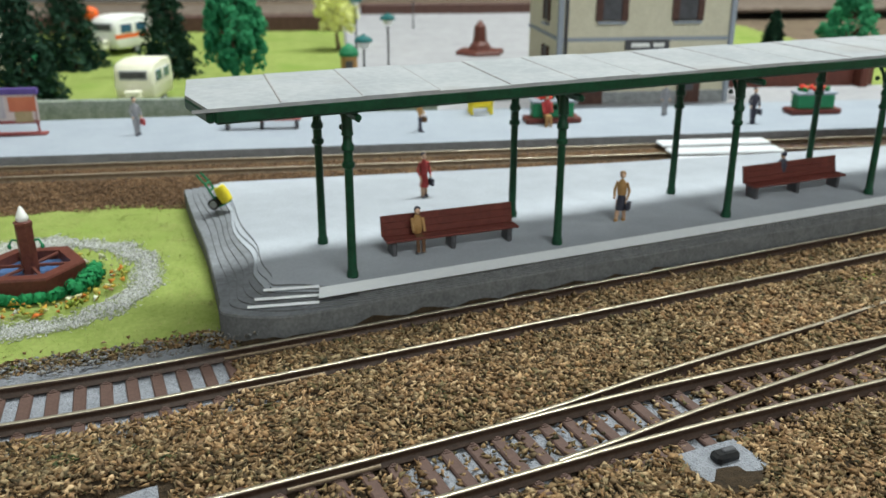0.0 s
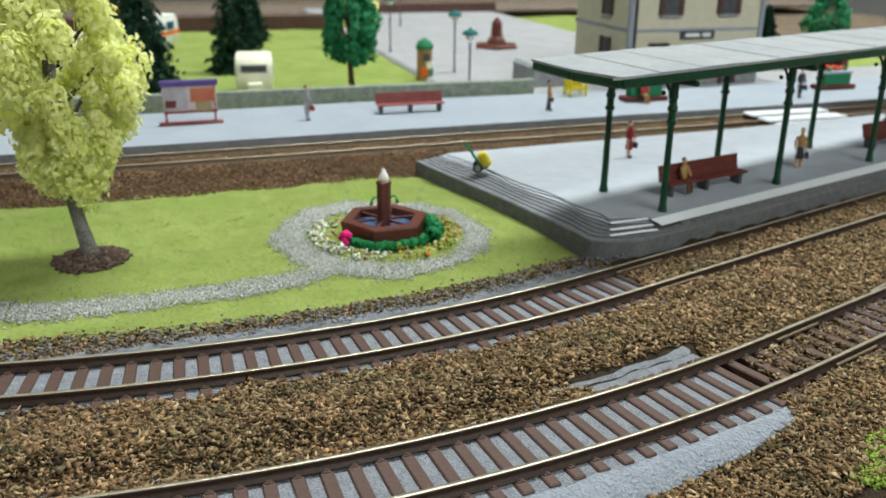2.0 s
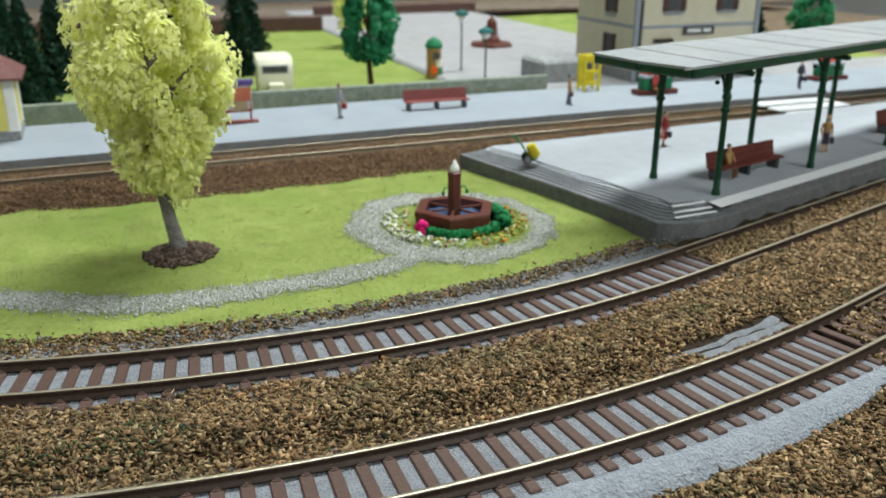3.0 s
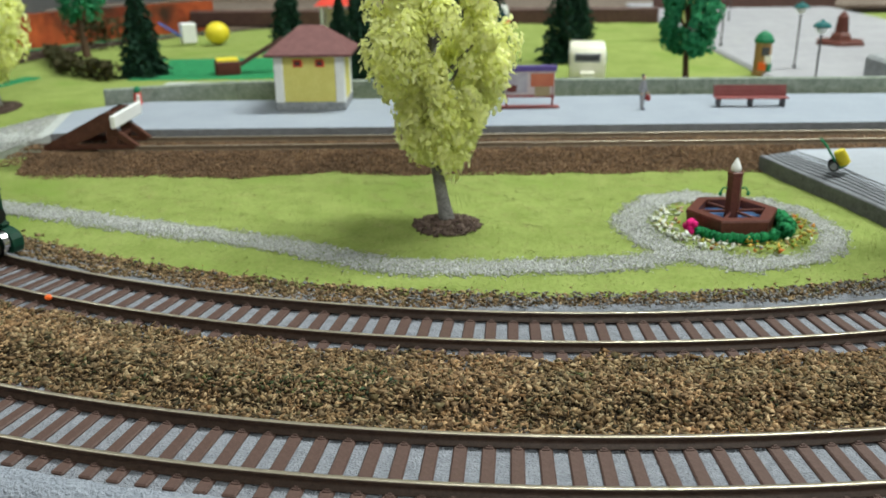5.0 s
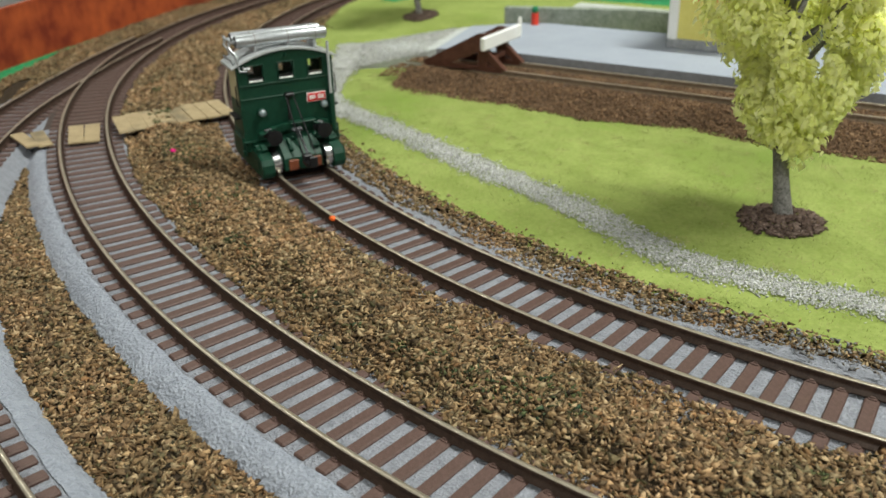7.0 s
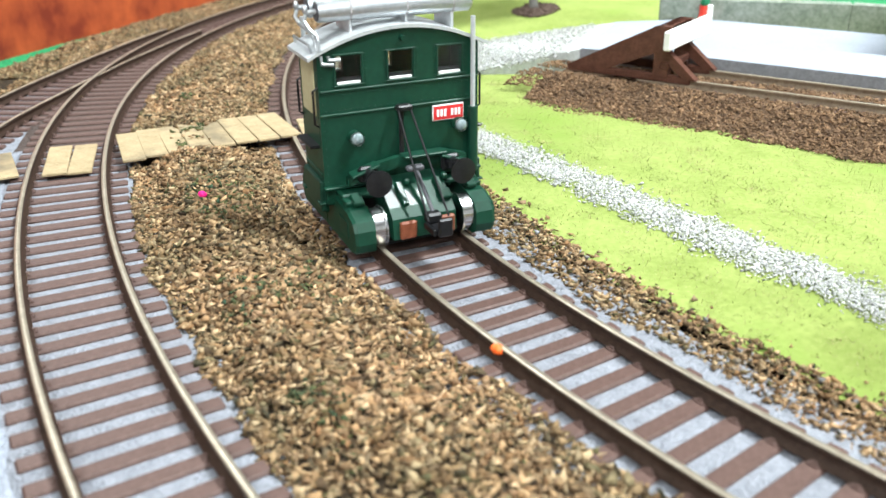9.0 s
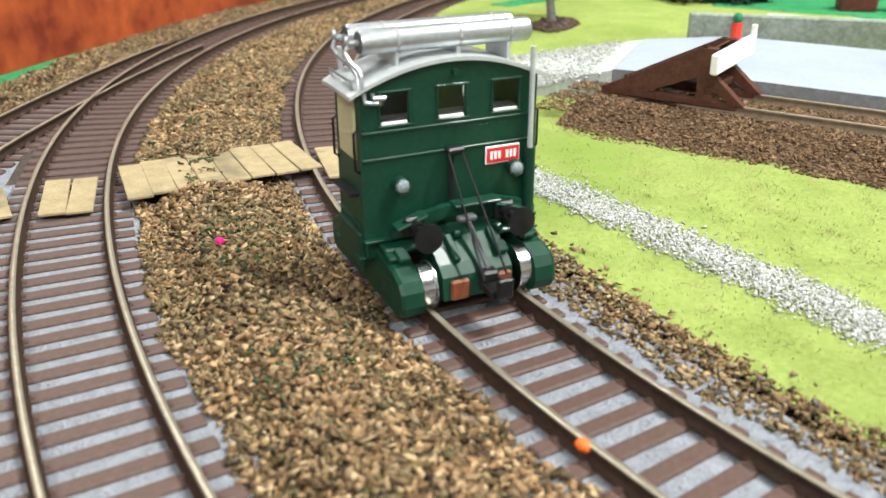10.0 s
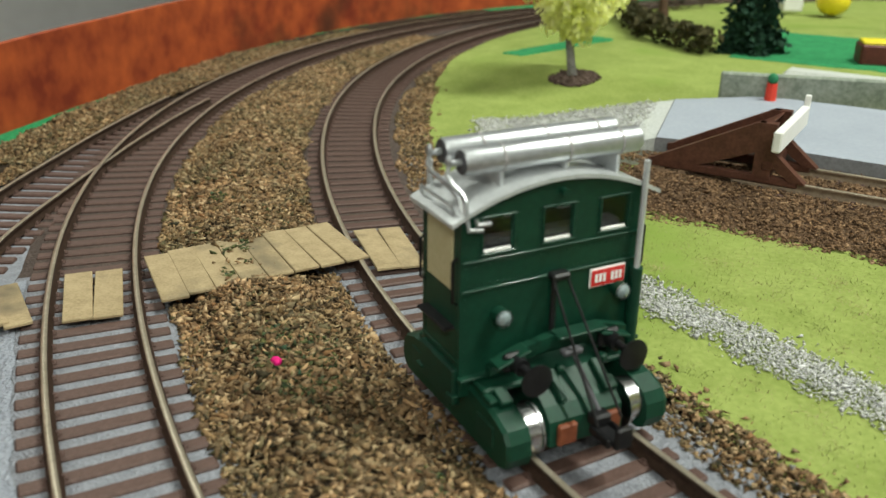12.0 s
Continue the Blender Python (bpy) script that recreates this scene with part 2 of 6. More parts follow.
    "flower_mix": chips("mixed_blossom", [(0.70, 0.72, 0.66), (0.55, 0.50, 0.10), (0.62, 0.66, 0.60), (0.62, 0.14, 0.03), (0.20, 0.33, 0.05), (0.58, 0.42, 0.08), (0.32, 0.42, 0.45)], 0.8),
    "flower_white": chips("white_blossom", [(0.66, 0.68, 0.60), (0.78, 0.79, 0.74), (0.45, 0.52, 0.28)], 0.8),
    "flower_orange": chips("orange_blossom", [(0.60, 0.15, 0.03), (0.62, 0.40, 0.06), (0.22, 0.36, 0.06), (0.50, 0.40, 0.08)], 0.8),
    "pink": surface("magenta_foam", (0.55, 0.005, 0.13), (0.70, 0.01, 0.20), 900, 0.7, 0.4),
    "red": surface("red_plastic", (0.62, 0.04, 0.025), (0.72, 0.07, 0.04), 200, 0.5, 0.1),
    "orange": surface("orange_plastic", (0.74, 0.105, 0.015), (0.84, 0.15, 0.022), 200, 0.5, 0.1),
    "blue_water": surface("blue_water", (0.05, 0.10, 0.22), (0.10, 0.18, 0.34), 300, 0.15, 0.1),
    "yellow": surface("yellow_plastic", (0.70, 0.56, 0.02), (0.80, 0.66, 0.05), 200, 0.45, 0.1),
    "yellow_wall": surface("pale_yellow_wall", (0.62, 0.55, 0.14), (0.70, 0.63, 0.20), 200, 0.7, 0.1),
    "kiosk_roof": surface("brown_red_roof", (0.13, 0.055, 0.055), (0.19, 0.085, 0.08), 300, 0.7, 0.3),
    "stucco": surface("cream_station_wall", (0.52, 0.48, 0.36), (0.60, 0.56, 0.43), 150, 0.8, 0.2),
    "brown_paint": surface("dark_brown_paint", (0.06, 0.028, 0.022), (0.10, 0.05, 0.04), 300, 0.6, 0.1),
    "stone": surface("grey_stone", (0.20, 0.21, 0.22), (0.36, 0.37, 0.38), 250, 0.85, 0.4),
    "low_wall": surface("mossy_grey_wall", (0.16, 0.19, 0.15), (0.30, 0.33, 0.28), 200, 0.9, 0.4),
    "pane_blue": surface("blue_tinted_pane", (0.020, 0.075, 0.13), (0.035, 0.115, 0.19), 60, 0.12, 0.0, coat=0.3),
    "lamp_teal": surface("teal_lamp_hood", (0.008, 0.085, 0.085), (0.014, 0.13, 0.13), 200, 0.45, 0.05),
    "poster_red": surface("red_brown_poster", (0.36, 0.09, 0.05), (0.52, 0.17, 0.09), 30, 0.6, 0.0, fine=5),
    "poster_grey": surface("grey_violet_poster", (0.30, 0.26, 0.29), (0.46, 0.43, 0.46), 30, 0.6, 0.0, fine=5),
    "poster_pale": surface("pale_pink_board", (0.46, 0.36, 0.35), (0.55, 0.46, 0.45), 60, 0.6, 0.0),
    "violet": surface("violet_sign_top", (0.08, 0.05, 0.20), (0.12, 0.08, 0.28), 200, 0.5, 0.05),
    "green_box": surface("green_planter", (0.01, 0.14, 0.06), (0.02, 0.19, 0.08), 200, 0.6, 0.1),
    "sky_blue": surface("blue_plastic", (0.03, 0.12, 0.50), (0.05, 0.16, 0.58), 200, 0.5, 0.1),
    "plank": surface("pale_wood_plank", (0.25, 0.190, 0.104), (0.38, 0.295, 0.172), 300, 0.85, 0.4, 0.0002, fine=6, stain=((0.15, 0.12, 0.075), 0.2, 0.58)),
    "rail_pale": surface("pale_rail_side", (0.13, 0.092, 0.060), (0.22, 0.165, 0.11), 500, 0.5, 0.2, 0.0001, metal=0.2),
    "brick": surface("printed_red_brick_panel", (0.17, 0.023, 0.008), (0.50, 0.105, 0.025), 16, 0.8, 0.1, fine=6, stain=((0.045, 0.02, 0.008), 1.1, 0.55)),
    "plaster": surface("pale_room_wall", (0.80, 0.79, 0.78), (0.86, 0.85, 0.84), 3, 0.9, 0.05),
    # ceiling and floor are darkened to cut light bounced onto the table
    "ceiling": surface("greyed_room_ceiling", (0.33, 0.33, 0.325), (0.39, 0.39, 0.385), 3, 0.9, 0.05),
    "room_floor": surface("grey_room_floor", (0.16, 0.15, 0.14), (0.22, 0.21, 0.20), 6, 0.6, 0.05),
    "glass": glass("window_glass"),
    "lens": surface("clear_lamp_lens", (0.12, 0.165, 0.175), (0.26, 0.31, 0.32), 800, 0.12, 0.0, coat=0.8),
    "tube": glow("lamp_panel", (1.0, 0.97, 0.92), 3.0),
    "skin": surface("pale_painted_figure", (0.50, 0.32, 0.22), (0.58, 0.38, 0.27), 400, 0.6, 0.05),
    "coat_red": surface("red_painted_figure", (0.30, 0.03, 0.03), (0.38, 0.05, 0.05), 400, 0.6, 0.05),
    "coat_grey": surface("grey_painted_figure", (0.20, 0.20, 0.22), (0.28, 0.28, 0.30), 400, 0.6, 0.05),
    "coat_tan": surface("tan_painted_figure", (0.30, 0.17, 0.06), (0.38, 0.22, 0.09), 400, 0.6, 0.05),
    "coat_brown": surface("brown_painted_figure", (0.10, 0.05, 0.025), (0.15, 0.08, 0.04), 400, 0.6, 0.05),
    "coat_dark": surface("dark_painted_figure", (0.03, 0.03, 0.05), (0.06, 0.06, 0.08), 400, 0.6, 0.05),
    "stripe_white": surface("white_board_paint", (0.58, 0.60, 0.63), (0.66, 0.68, 0.71), 200, 0.7, 0.1),
}


# ---- building blocks ----
class Geo:
    """Vertices and faces in decimetres."""

    def __init__(self):
        self.v, self.f, self.m = [], [], []

    def add(self, verts, faces, slot=0):
        k = len(self.v)
        self.v += [tuple(p) for p in verts]
        self.f += [tuple(k + i for i in f) for f in faces]
        self.m += [slot] * len(faces)
        return self

    def box(self, c, s, rz=0.0, bev=None, slot=0, ry=0.0, rx=0.0):
        """A box with chamfered edges: centre, size, turn in degrees."""
        h = [q / 2 for q in s]
        b = min(h) * 0.25 if bev is None else min(bev, min(h) * 0.9)
        turn = Euler((radians(rx), radians(ry), radians(rz))).to_matrix()
        idx, verts = {}, []
        for sx in (-1, 1):
            for sy in (-1, 1):
                for sz in (-1, 1):
                    for a in range(3):
                        p = [sx * (h[0] - b), sy * (h[1] - b), sz * (h[2] - b)]
                        p[a] = (sx, sy, sz)[a] * h[a]
                        idx[sx, sy, sz, a] = len(verts)
                        verts.append(Vector(c) + turn @ Vector(p))
        faces = []
        for a in range(3):
            u, w = [(1, 2), (2, 0), (0, 1)][a]
            for s0 in (-1, 1):
                ring = []
                for su, sw in ((-1, -1), (1, -1), (1, 1), (-1, 1)):
                    k = [0, 0, 0]
                    k[a], k[u], k[w] = s0, su, sw
                    ring.append(idx[k[0], k[1], k[2], a])
                faces.append(ring if s0 > 0 else ring[::-1])
        for a in range(3):
            u, w = [(1, 2), (2, 0), (0, 1)][a]
            for su in (-1, 1):
                for sw in (-1, 1):
                    q = []
                    for sa, fa in ((-1, u), (1, u), (1, w), (-1, w)):
                        k = [0, 0, 0]
                        k[a], k[u], k[w] = sa, su, sw
                        q.append(idx[k[0], k[1], k[2], fa])
                    faces.append(q if su * sw > 0 else q[::-1])
        for sx in (-1, 1):
            for sy in (-1, 1):
                for sz in (-1, 1):
                    t = [idx[sx, sy, sz, 0], idx[sx, sy, sz, 1], idx[sx, sy, sz, 2]]
                    faces.append(t if sx * sy * sz > 0 else t[::-1])
        return self.add(verts, faces, slot)

    def tube(self, points, radii, n=12, slot=0, caps=True):
        """A round tube along points, with a radius at each or one for all."""
        pts = [Vector(p) for p in points]
        if not hasattr(radii, "__len__"):
            radii = [radii] * len(pts)
        ring0 = len(self.v)
        side = None
        for i, p in enumerate(pts):
            d = (pts[min(i + 1, len(pts) - 1)] - pts[max(i - 1, 0)]).normalized()
            if side is None:
                side = d.orthogonal().normalized()
            side = (side - d * side.dot(d)).normalized()
            up = d.cross(side)
            self.v += [tuple(p + radii[i] * (math.cos(a) * side + math.sin(a) * up)) for a in (2 * math.pi * k / n for k in range(n))]
        for i in range(len(pts) - 1):
            for k in range(n):
                a, b = ring0 + i * n, ring0 + (i + 1) * n
                self.f.append((a + k, a + (k + 1) % n, b + (k + 1) % n, b + k))
                self.m.append(slot)
        if caps:
            self.f += [tuple(ring0 + k for k in reversed(range(n))), tuple(ring0 + (len(pts) - 1) * n + k for k in range(n))]
            self.m += [slot, slot]
        return self

    def lathe(self, c, profile, n=20, slot=0):
        """A turned body: rows of radius and height over the centre."""
        k0 = len(self.v)
        for r, z in profile:
            self.v += [(c[0] + r * math.cos(2 * math.pi * k / n), c[1] + r * math.sin(2 * math.pi * k / n), c[2] + z) for k in range(n)]
        for i in range(len(profile) - 1):
            for k in range(n):
                a, b = k0 + i * n, k0 + (i + 1) * n
                self.f.append((a + k, a + (k + 1) % n, b + (k + 1) % n, b + k))
                self.m.append(slot)
        self.f += [tuple(k0 + k for k in reversed(range(n))), tuple(k0 + (len(profile) - 1) * n + k for k in range(n))]
        self.m += [slot, slot]
        return self

    def ball(self, c, s, n=10, slot=0):
        """An ellipsoid with half axes s."""
        rows = [(math.sin(math.pi * i / 8), -math.cos(math.pi * i / 8)) for i in range(9)]
        k0 = len(self.v)
        self.lathe((0, 0, 0), [(max(r, 1e-3), z) for r, z in rows], n, slot)
        self.v[k0:] = [(c[0] + p[0] * s[0], c[1] + p[1] * s[1], c[2] + p[2] * s[2]) for p in self.v[k0:]]
        return self

    def prism(self, outline, z0, z1, slot=0, top_slot=None, bev=0.0):
        """An upright prism over an outline that runs counter-clockwise."""
        n = len(outline)
        cx, cy = sum(p[0] for p in outline) / n, sum(p[1] for p in outline) / n
        inner = outline
        if bev:
            inner = []
            for x, y in outline:
                d = math.hypot(x - cx, y - cy)
                inner.append((x + (cx - x) * bev / d, y + (cy - y) * bev / d))
        v = [(x, y, z0) for x, y in outline] + [(x, y, z1 - bev) for x, y in outline]
        f = [tuple(reversed(range(n)))] + [(i, (i + 1) % n, n + (i + 1) % n, n + i) for i in range(n)]
        if bev:
            v += [(x, y, z1) for x, y in inner]
            f += [(n + i, n + (i + 1) % n, 2 * n + (i + 1) % n, 2 * n + i) for i in range(n)]
        self.add(v, f, slot)
        k = len(self.v) - n
        self.f.append(tuple(range(k, k + n)))
        self.m.append(slot if top_slot is None else top_slot)
        return self

    def mesh(self, name):
        me = bpy.data.meshes.new(name)
        me.from_pydata([(x * U, y * U, z * U) for x, y, z in self.v], [], self.f)
        me.polygons.foreach_set("material_index", self.m)
        return me


def part(name, geo, material, parent=None, label="", smooth=False):
    """One mesh object from a Geo (or a ready mesh), under a thing or a part."""
    me = geo.mesh(name) if isinstance(geo, Geo) else geo
    if isinstance(geo, Geo):
        for k in material if isinstance(material, tuple) else (material,):
            me.materials.append(M[k])
        if smooth:
            me.polygons.foreach_set("use_smooth", [True] * len(me.polygons))
            me.set_sharp_from_angle(angle=radians(35))
    ob = new(name, me)
    ob.parent = parent
    return tagged(ob, label) if label else ob


def thing(name, x, y, z, rz, label, category, group="", kind=""):
    ob = new(name)
    ob.empty_display_size = 0.005
    ob.matrix_world = pose(x * U, y * U, z * U, 0, 0, rz)
    return tagged(ob, label, category, group, kind)


def scatter(name, points, sizes, material, label, category, flat=0.6, parent=None, seed=1, kind="stuff", tilt=0.45):
    """Small four-sided crumbs at the points, each turned and shaped by chance, in one mesh."""
    rng = np.random.default_rng(seed)
    pts = np.asarray(points, float)
    n = len(pts)
    base = np.array([(1, 0, -0.5), (-0.8, 0.7, -0.4), (-0.5, -0.9, -0.3), (0.1, 0.1, 0.9)], float)
    v = base[None] * (0.6 + 0.7 * rng.random((n, 4, 1))) + rng.normal(0, 0.18, (n, 4, 3))
    v = v * np.stack([1.0 + 0.5 * rng.random(n), 0.65 + 0.45 * rng.random(n), flat * (0.6 + 0.7 * rng.random(n))], -1)[:, None]
    a, b, c = (rng.random((3, n)) * 2 * np.pi)
    b = (b - np.pi) * (tilt if flat < 0.75 else 1.0)
    ca, sa, cb, sb = np.cos(a), np.sin(a), np.cos(b), np.sin(b)
    r1 = np.stack([np.stack([ca, -sa, 0 * a], -1), np.stack([sa, ca, 0 * a], -1), np.stack([0 * a, 0 * a, 1 + 0 * a], -1)], 1)
    r2 = np.stack([np.stack([1 + 0 * b, 0 * b, 0 * b], -1), np.stack([0 * b, cb, -sb], -1), np.stack([0 * b, sb, cb], -1)], 1)
    v = np.einsum("nij,njk,nvk->nvi", r1, r2, v) * np.asarray(sizes)[:, None, None] + pts[:, None]
    tri = np.array([(0, 1, 3), (1, 2, 3), (2, 0, 3), (1, 0, 2)])
    f = (tri[None] + 4 * np.arange(n)[:, None, None]).reshape(-1, 3)
    ob = part(name, raw_mesh(name, v.reshape(-1, 3), f, material), None, parent)
    return tagged(ob, label, category, kind=kind) if parent is None else ob


def raw_mesh(name, v, f, material):
    me = bpy.data.meshes.new(name)
    me.vertices.add(len(v))
    me.vertices.foreach_set("co", (np.asarray(v, np.float32) * U).ravel())
    k = f.shape[1]
    me.loops.add(f.size)
    me.loops.foreach_set("vertex_index", f.astype(np.int32).ravel())
    me.polygons.add(len(f))
    me.polygons.foreach_set("loop_start", np.arange(0, f.size, k, dtype=np.int32))
    me.update(calc_edges=True)
    me.materials.append(M[material])
    return me


def flakes(points, sizes, seed, up=0.3):
    """Bent leaf flakes of two triangles each at the points: vertices and faces."""
    rng = np.random.default_rng(seed)
    n = len(points)
    d = rng.normal(size=(n, 3))
    d /= np.linalg.norm(d, axis=1)[:, None]
    e = np.cross(d, rng.normal(size=(n, 3)))
    e /= np.linalg.norm(e, axis=1)[:, None]
    g = np.cross(d, e)
    s = np.asarray(sizes)[:, None]
    p = np.asarray(points)
    v = np.stack([p - d * s, p + e * s * 0.55 + g * s * up, p + d * s, p - e * s * 0.55 + g * s * up], 1).reshape(-1, 3)
    k = 4 * np.arange(n)[:, None]
    f = np.concatenate([k + [0, 1, 2], k + [0, 2, 3]])
    return v, f


# ---- the tracks' courses ----
def course(x, y, heading, arcs, step=0.02):
    """Points and headings along arcs of (length, curvature)."""
    out = [(x, y, heading)]
    for length, k in arcs:
        for _ in range(max(1, round(length / step))):
            d = length / max(1, round(length / step))
            x, y, heading = x + d * math.cos(heading + k * d / 2), y + d * math.sin(heading + k * d / 2), heading + k * d
            out.append((x, y, heading))
    return np.array(out)


def shifted(line, offset):
    """A line beside another, to its left (the side of the near edge)."""
    p = line.copy()
    p[:, 0] -= np.sin(line[:, 2]) * offset
    p[:, 1] += np.cos(line[:, 2]) * offset
    d = np.gradient(p[:, :2], axis=0)
    p[:, 2] = np.unwrap(np.arctan2(d[:, 1], d[:, 0]))
    return p


def beside(line, x, y):
    """Signed distance of points from a line: positive to its left, which is the near side; and the nearest index."""
    q = line[::3]
    best, idx = np.full(len(x), 1e9), np.zeros(len(x), int)
    for k in range(len(q)):
        d = (x - q[k, 0]) ** 2 + (y - q[k, 1]) ** 2
        less = d < best
        best[less], idx[less] = d[less], k
    n = q[idx]
    return -np.sin(n[:, 2]) * (x - n[:, 0]) + np.cos(n[:, 2]) * (y - n[:, 1]), idx * 3


HEAD_A, HEAD_B = 3.4532, 3.4038
LINE_A = course(1.456 - 2.2 * math.cos(HEAD_A), 2.4129 - 2.2 * math.sin(HEAD_A), HEAD_A, [(2.2, 0.0), (2.2827, -0.0063), (3.1286, -0.2619), (1.9251, -0.2364), (7.6, -0.272)])
LINE_B = course(0.4374 - 3.143 * math.cos(HEAD_B), 1.5009 - 3.143 * math.sin(HEAD_B), HEAD_B, [(3.143, 0.0), (0.4, 0.1375), (0.5691, -0.0038), (2.8629, -0.2231), (1.5984, -0.2071), (1.6, -0.272), (5.7, -0.258)])
run_b = np.concatenate([[0], np.cumsum(np.hypot(*np.diff(LINE_B[:, :2], axis=0).T))])
LINE_E = shifted(LINE_B, np.interp(run_b, [0, 6.2, 7.0, 7.3, 7.75, 8.3, 8.85, 9.1, 9.4, 9.75, 10.1, 10.8, 30], [0.60, 0.60, 0.58, 0.555, 0.50, 0.40, 0.280, 0.215, 0.15, 0.10, 0.065, 0.0, 0.0]))
LINE_C = shifted(LINE_B, -np.interp(run_b, [0, 1.6, 2.34, 2.6, 2.97, 3.18, 3.44, 3.7], [0.62, 0.275, 0.165, 0.125, 0.080, 0.055, 0.020, 0.0]))
LINE_D = course(4.2, 3.57, math.pi + 0.03, [(7.95, 0.0)])
GAUGE = 0.165
RAIL_Z = 0.024


# ---- the room and the table ----
def slab(name, c, s, material, label, kind="structure", category="structure"):
    return tagged(part(name, Geo().box(c, s, bev=0.02), material), label, category, kind=kind)


slab("floor", (-10, 25, -9.1), (90, 90, 0.2), "room_floor", "grey floor of the club room under the table", category="floor")
slab("ceiling", (-10, 25, 16.1), (90, 90, 0.2), "ceiling", "unseen club room ceiling, greyed to cut bounced light", category="ceiling")
slab("wall_north", (-10, 62, 3.5), (90, 0.4, 25), "plaster", "pale grey plastered room wall", category="wall")
slab("wall_south", (-10, -19, 3.5), (90, 0.4, 25), "plaster", "pale grey plastered room wall", category="wall")
slab("wall_west", (-42, 22, 3.5), (0.4, 81, 25), "plaster", "pale grey plastered room wall", category="wall")
slab("wall_east", (33, 22, 3.5), (0.4, 81, 25), "plaster", "pale grey plastered room wall", category="wall")


# unseen glowing panels, added to go with the key and fill lamps
def added_light_panel(x, y, sx, sy):
    t = thing("added_light_panel", x, y, 15.9, 0, "flat white light panel added unseen under the ceiling", "lamp", "ceiling lights")
    part("frame", Geo().box((0, 0, 0), (sx + 0.6, sy + 0.6, 0.2)), "white", t)
    part("diffuser", Geo().box((0, 0, -0.13), (sx, sy, 0.04)), "tube", t, "glowing milky diffuser")


added_light_panel(4.8, 6.4, 12, 1)
added_light_panel(-19, 7, 12, 1)
added_light_panel(2.0, -14.0, 12, 1)

rng = np.random.default_rng(7)


def bumpy(x, y, scale, height, seed=0.0):
    return np.array([noise.noise((a * scale + seed, b * scale, seed)) for a, b in zip(x, y)]) * height


def sheet(name, x0, x1, y0, y1, step, height, material, label, keep=None, snap=None):
    """A ground sheet on a grid; keep: which places belong to it; snap: moves edge points onto the true edge."""
    xs, ys = np.arange(x0, x1 + step / 2, step), np.arange(y0, y1 + step / 2, step)
    gx, gy = (g.ravel() for g in np.meshgrid(xs, ys))
    ok = np.ones(len(gx), bool)
    if snap:
        gx, gy, ok = snap(gx, gy)
    if keep:
        ok &= keep(gx, gy)
    z = height(gx, gy)
    nx = len(xs)
    i = (np.arange(len(ys) - 1)[:, None] * nx + np.arange(nx - 1)[None]).ravel()
    quads = np.stack([i, i + 1, i + 1 + nx, i + nx], 1)
    quads = quads[ok[quads].all(1)]
    me = raw_mesh(name, np.stack([gx, gy, z], 1), quads, material)
    me.polygons.foreach_set("use_smooth", [True] * len(me.polygons))
    return tagged(part(name, me, None), label, "ground", kind="structure")


slab("table_top", (0.35, 5.0, -0.20), (14.6, 17.5, 0.24), "board", "brown painted wooden layout board", category="table")
for lx in (-6.5, 7.2):
    for ly in (-3.3, 13.3):
        slab("table_leg", (lx, ly, -4.66), (0.7, 0.7, 8.68), "board", "square brown wooden leg of the layout table", category="table leg")


# brown granulate between and beside the tracks: higher between the two main lines
def earth_height(x, y):
    a, _ = beside(LINE_A, x, y)
    b, _ = beside(LINE_B, x, y)
    e, _ = beside(LINE_E, x, y)
    near = np.minimum(np.minimum(abs(a), abs(b)), abs(e))
    open_end = np.clip((x + 0.75) / 0.25, 0, 1)  # past here the granulate lies up to the sleepers
    bed = np.clip((near - 0.10) / 0.14, 0, 1)
    z = -0.045 + 0.047 * bed + open_end * 0.032 * (1 - bed)
    mound = np.exp(-(((a - 0.34) / 0.11) ** 2)) * (b < -0.1) * 0.022
    z = z + np.clip((-a - 0.098) / 0.032, 0, 1) * np.clip((x + 0.66) / 0.2, 0, 1) * 0.050
    z = z - 0.05 * np.clip((-a - 0.21) / 0.06, 0, 1) * np.clip((-0.45 - x) / 0.2, 0, 1)
    z = z - 0.030 * hollow(b, e, x)
    return z + mound * (1 - 0.6 * open_end) + bumpy(x, y, 9, 0.008) + bumpy(x, y, 30, 0.004, 3.0)


def hollow(b, e, x):
    """1 in the low strip between the two outer tracks, 0 elsewhere."""
    return np.clip((b - 0.08) / 0.06, 0, 1) * np.clip((-e - 0.08) / 0.06, 0, 1) * np.clip((-0.7 - x) / 0.3, 0, 1)


def outer_side(x, y):
    a, _ = beside(LINE_A, x, y)
    return a > -0.33


# base sheet under the crumbs; its dark tone stands for crevice shade
sheet("ground_granulate", -6.9, 3.4, -1.2, 6.2, 0.045, earth_height, "gap_shade_earth", "brown cork granulate between the tracks, darkened as shade between crumbs", keep=outer_side)


# lawn inside the curve
def lawn_snap(x, y):
    a, i = beside(LINE_A, x, y)
    p = LINE_A[i]
    edge = -0.245
    move = np.clip(a - edge, 0, None)
    ok = a < edge + 0.076
    return x + np.sin(p[:, 2]) * move * ok, y - np.cos(p[:, 2]) * move * ok, ok


def lawn_height(x, y):
    a, _ = beside(LINE_A, x, y)
    rise = np.clip((-a - 0.26) / 0.25, 0, 1)
    return -0.012 + 0.022 * rise + bumpy(x, y, 2.5, 0.01) + bumpy(x, y, 12, 0.004) + 0.05 * np.clip((y - 3.9) / 0.4, 0, 1)


sheet("lawn", -6.9, 3.6, 1.4, 12.0, 0.05, lawn_height, "lawn", "lime green flocked lawn inside the track curve", snap=lawn_snap)


# ---- trackbeds ----
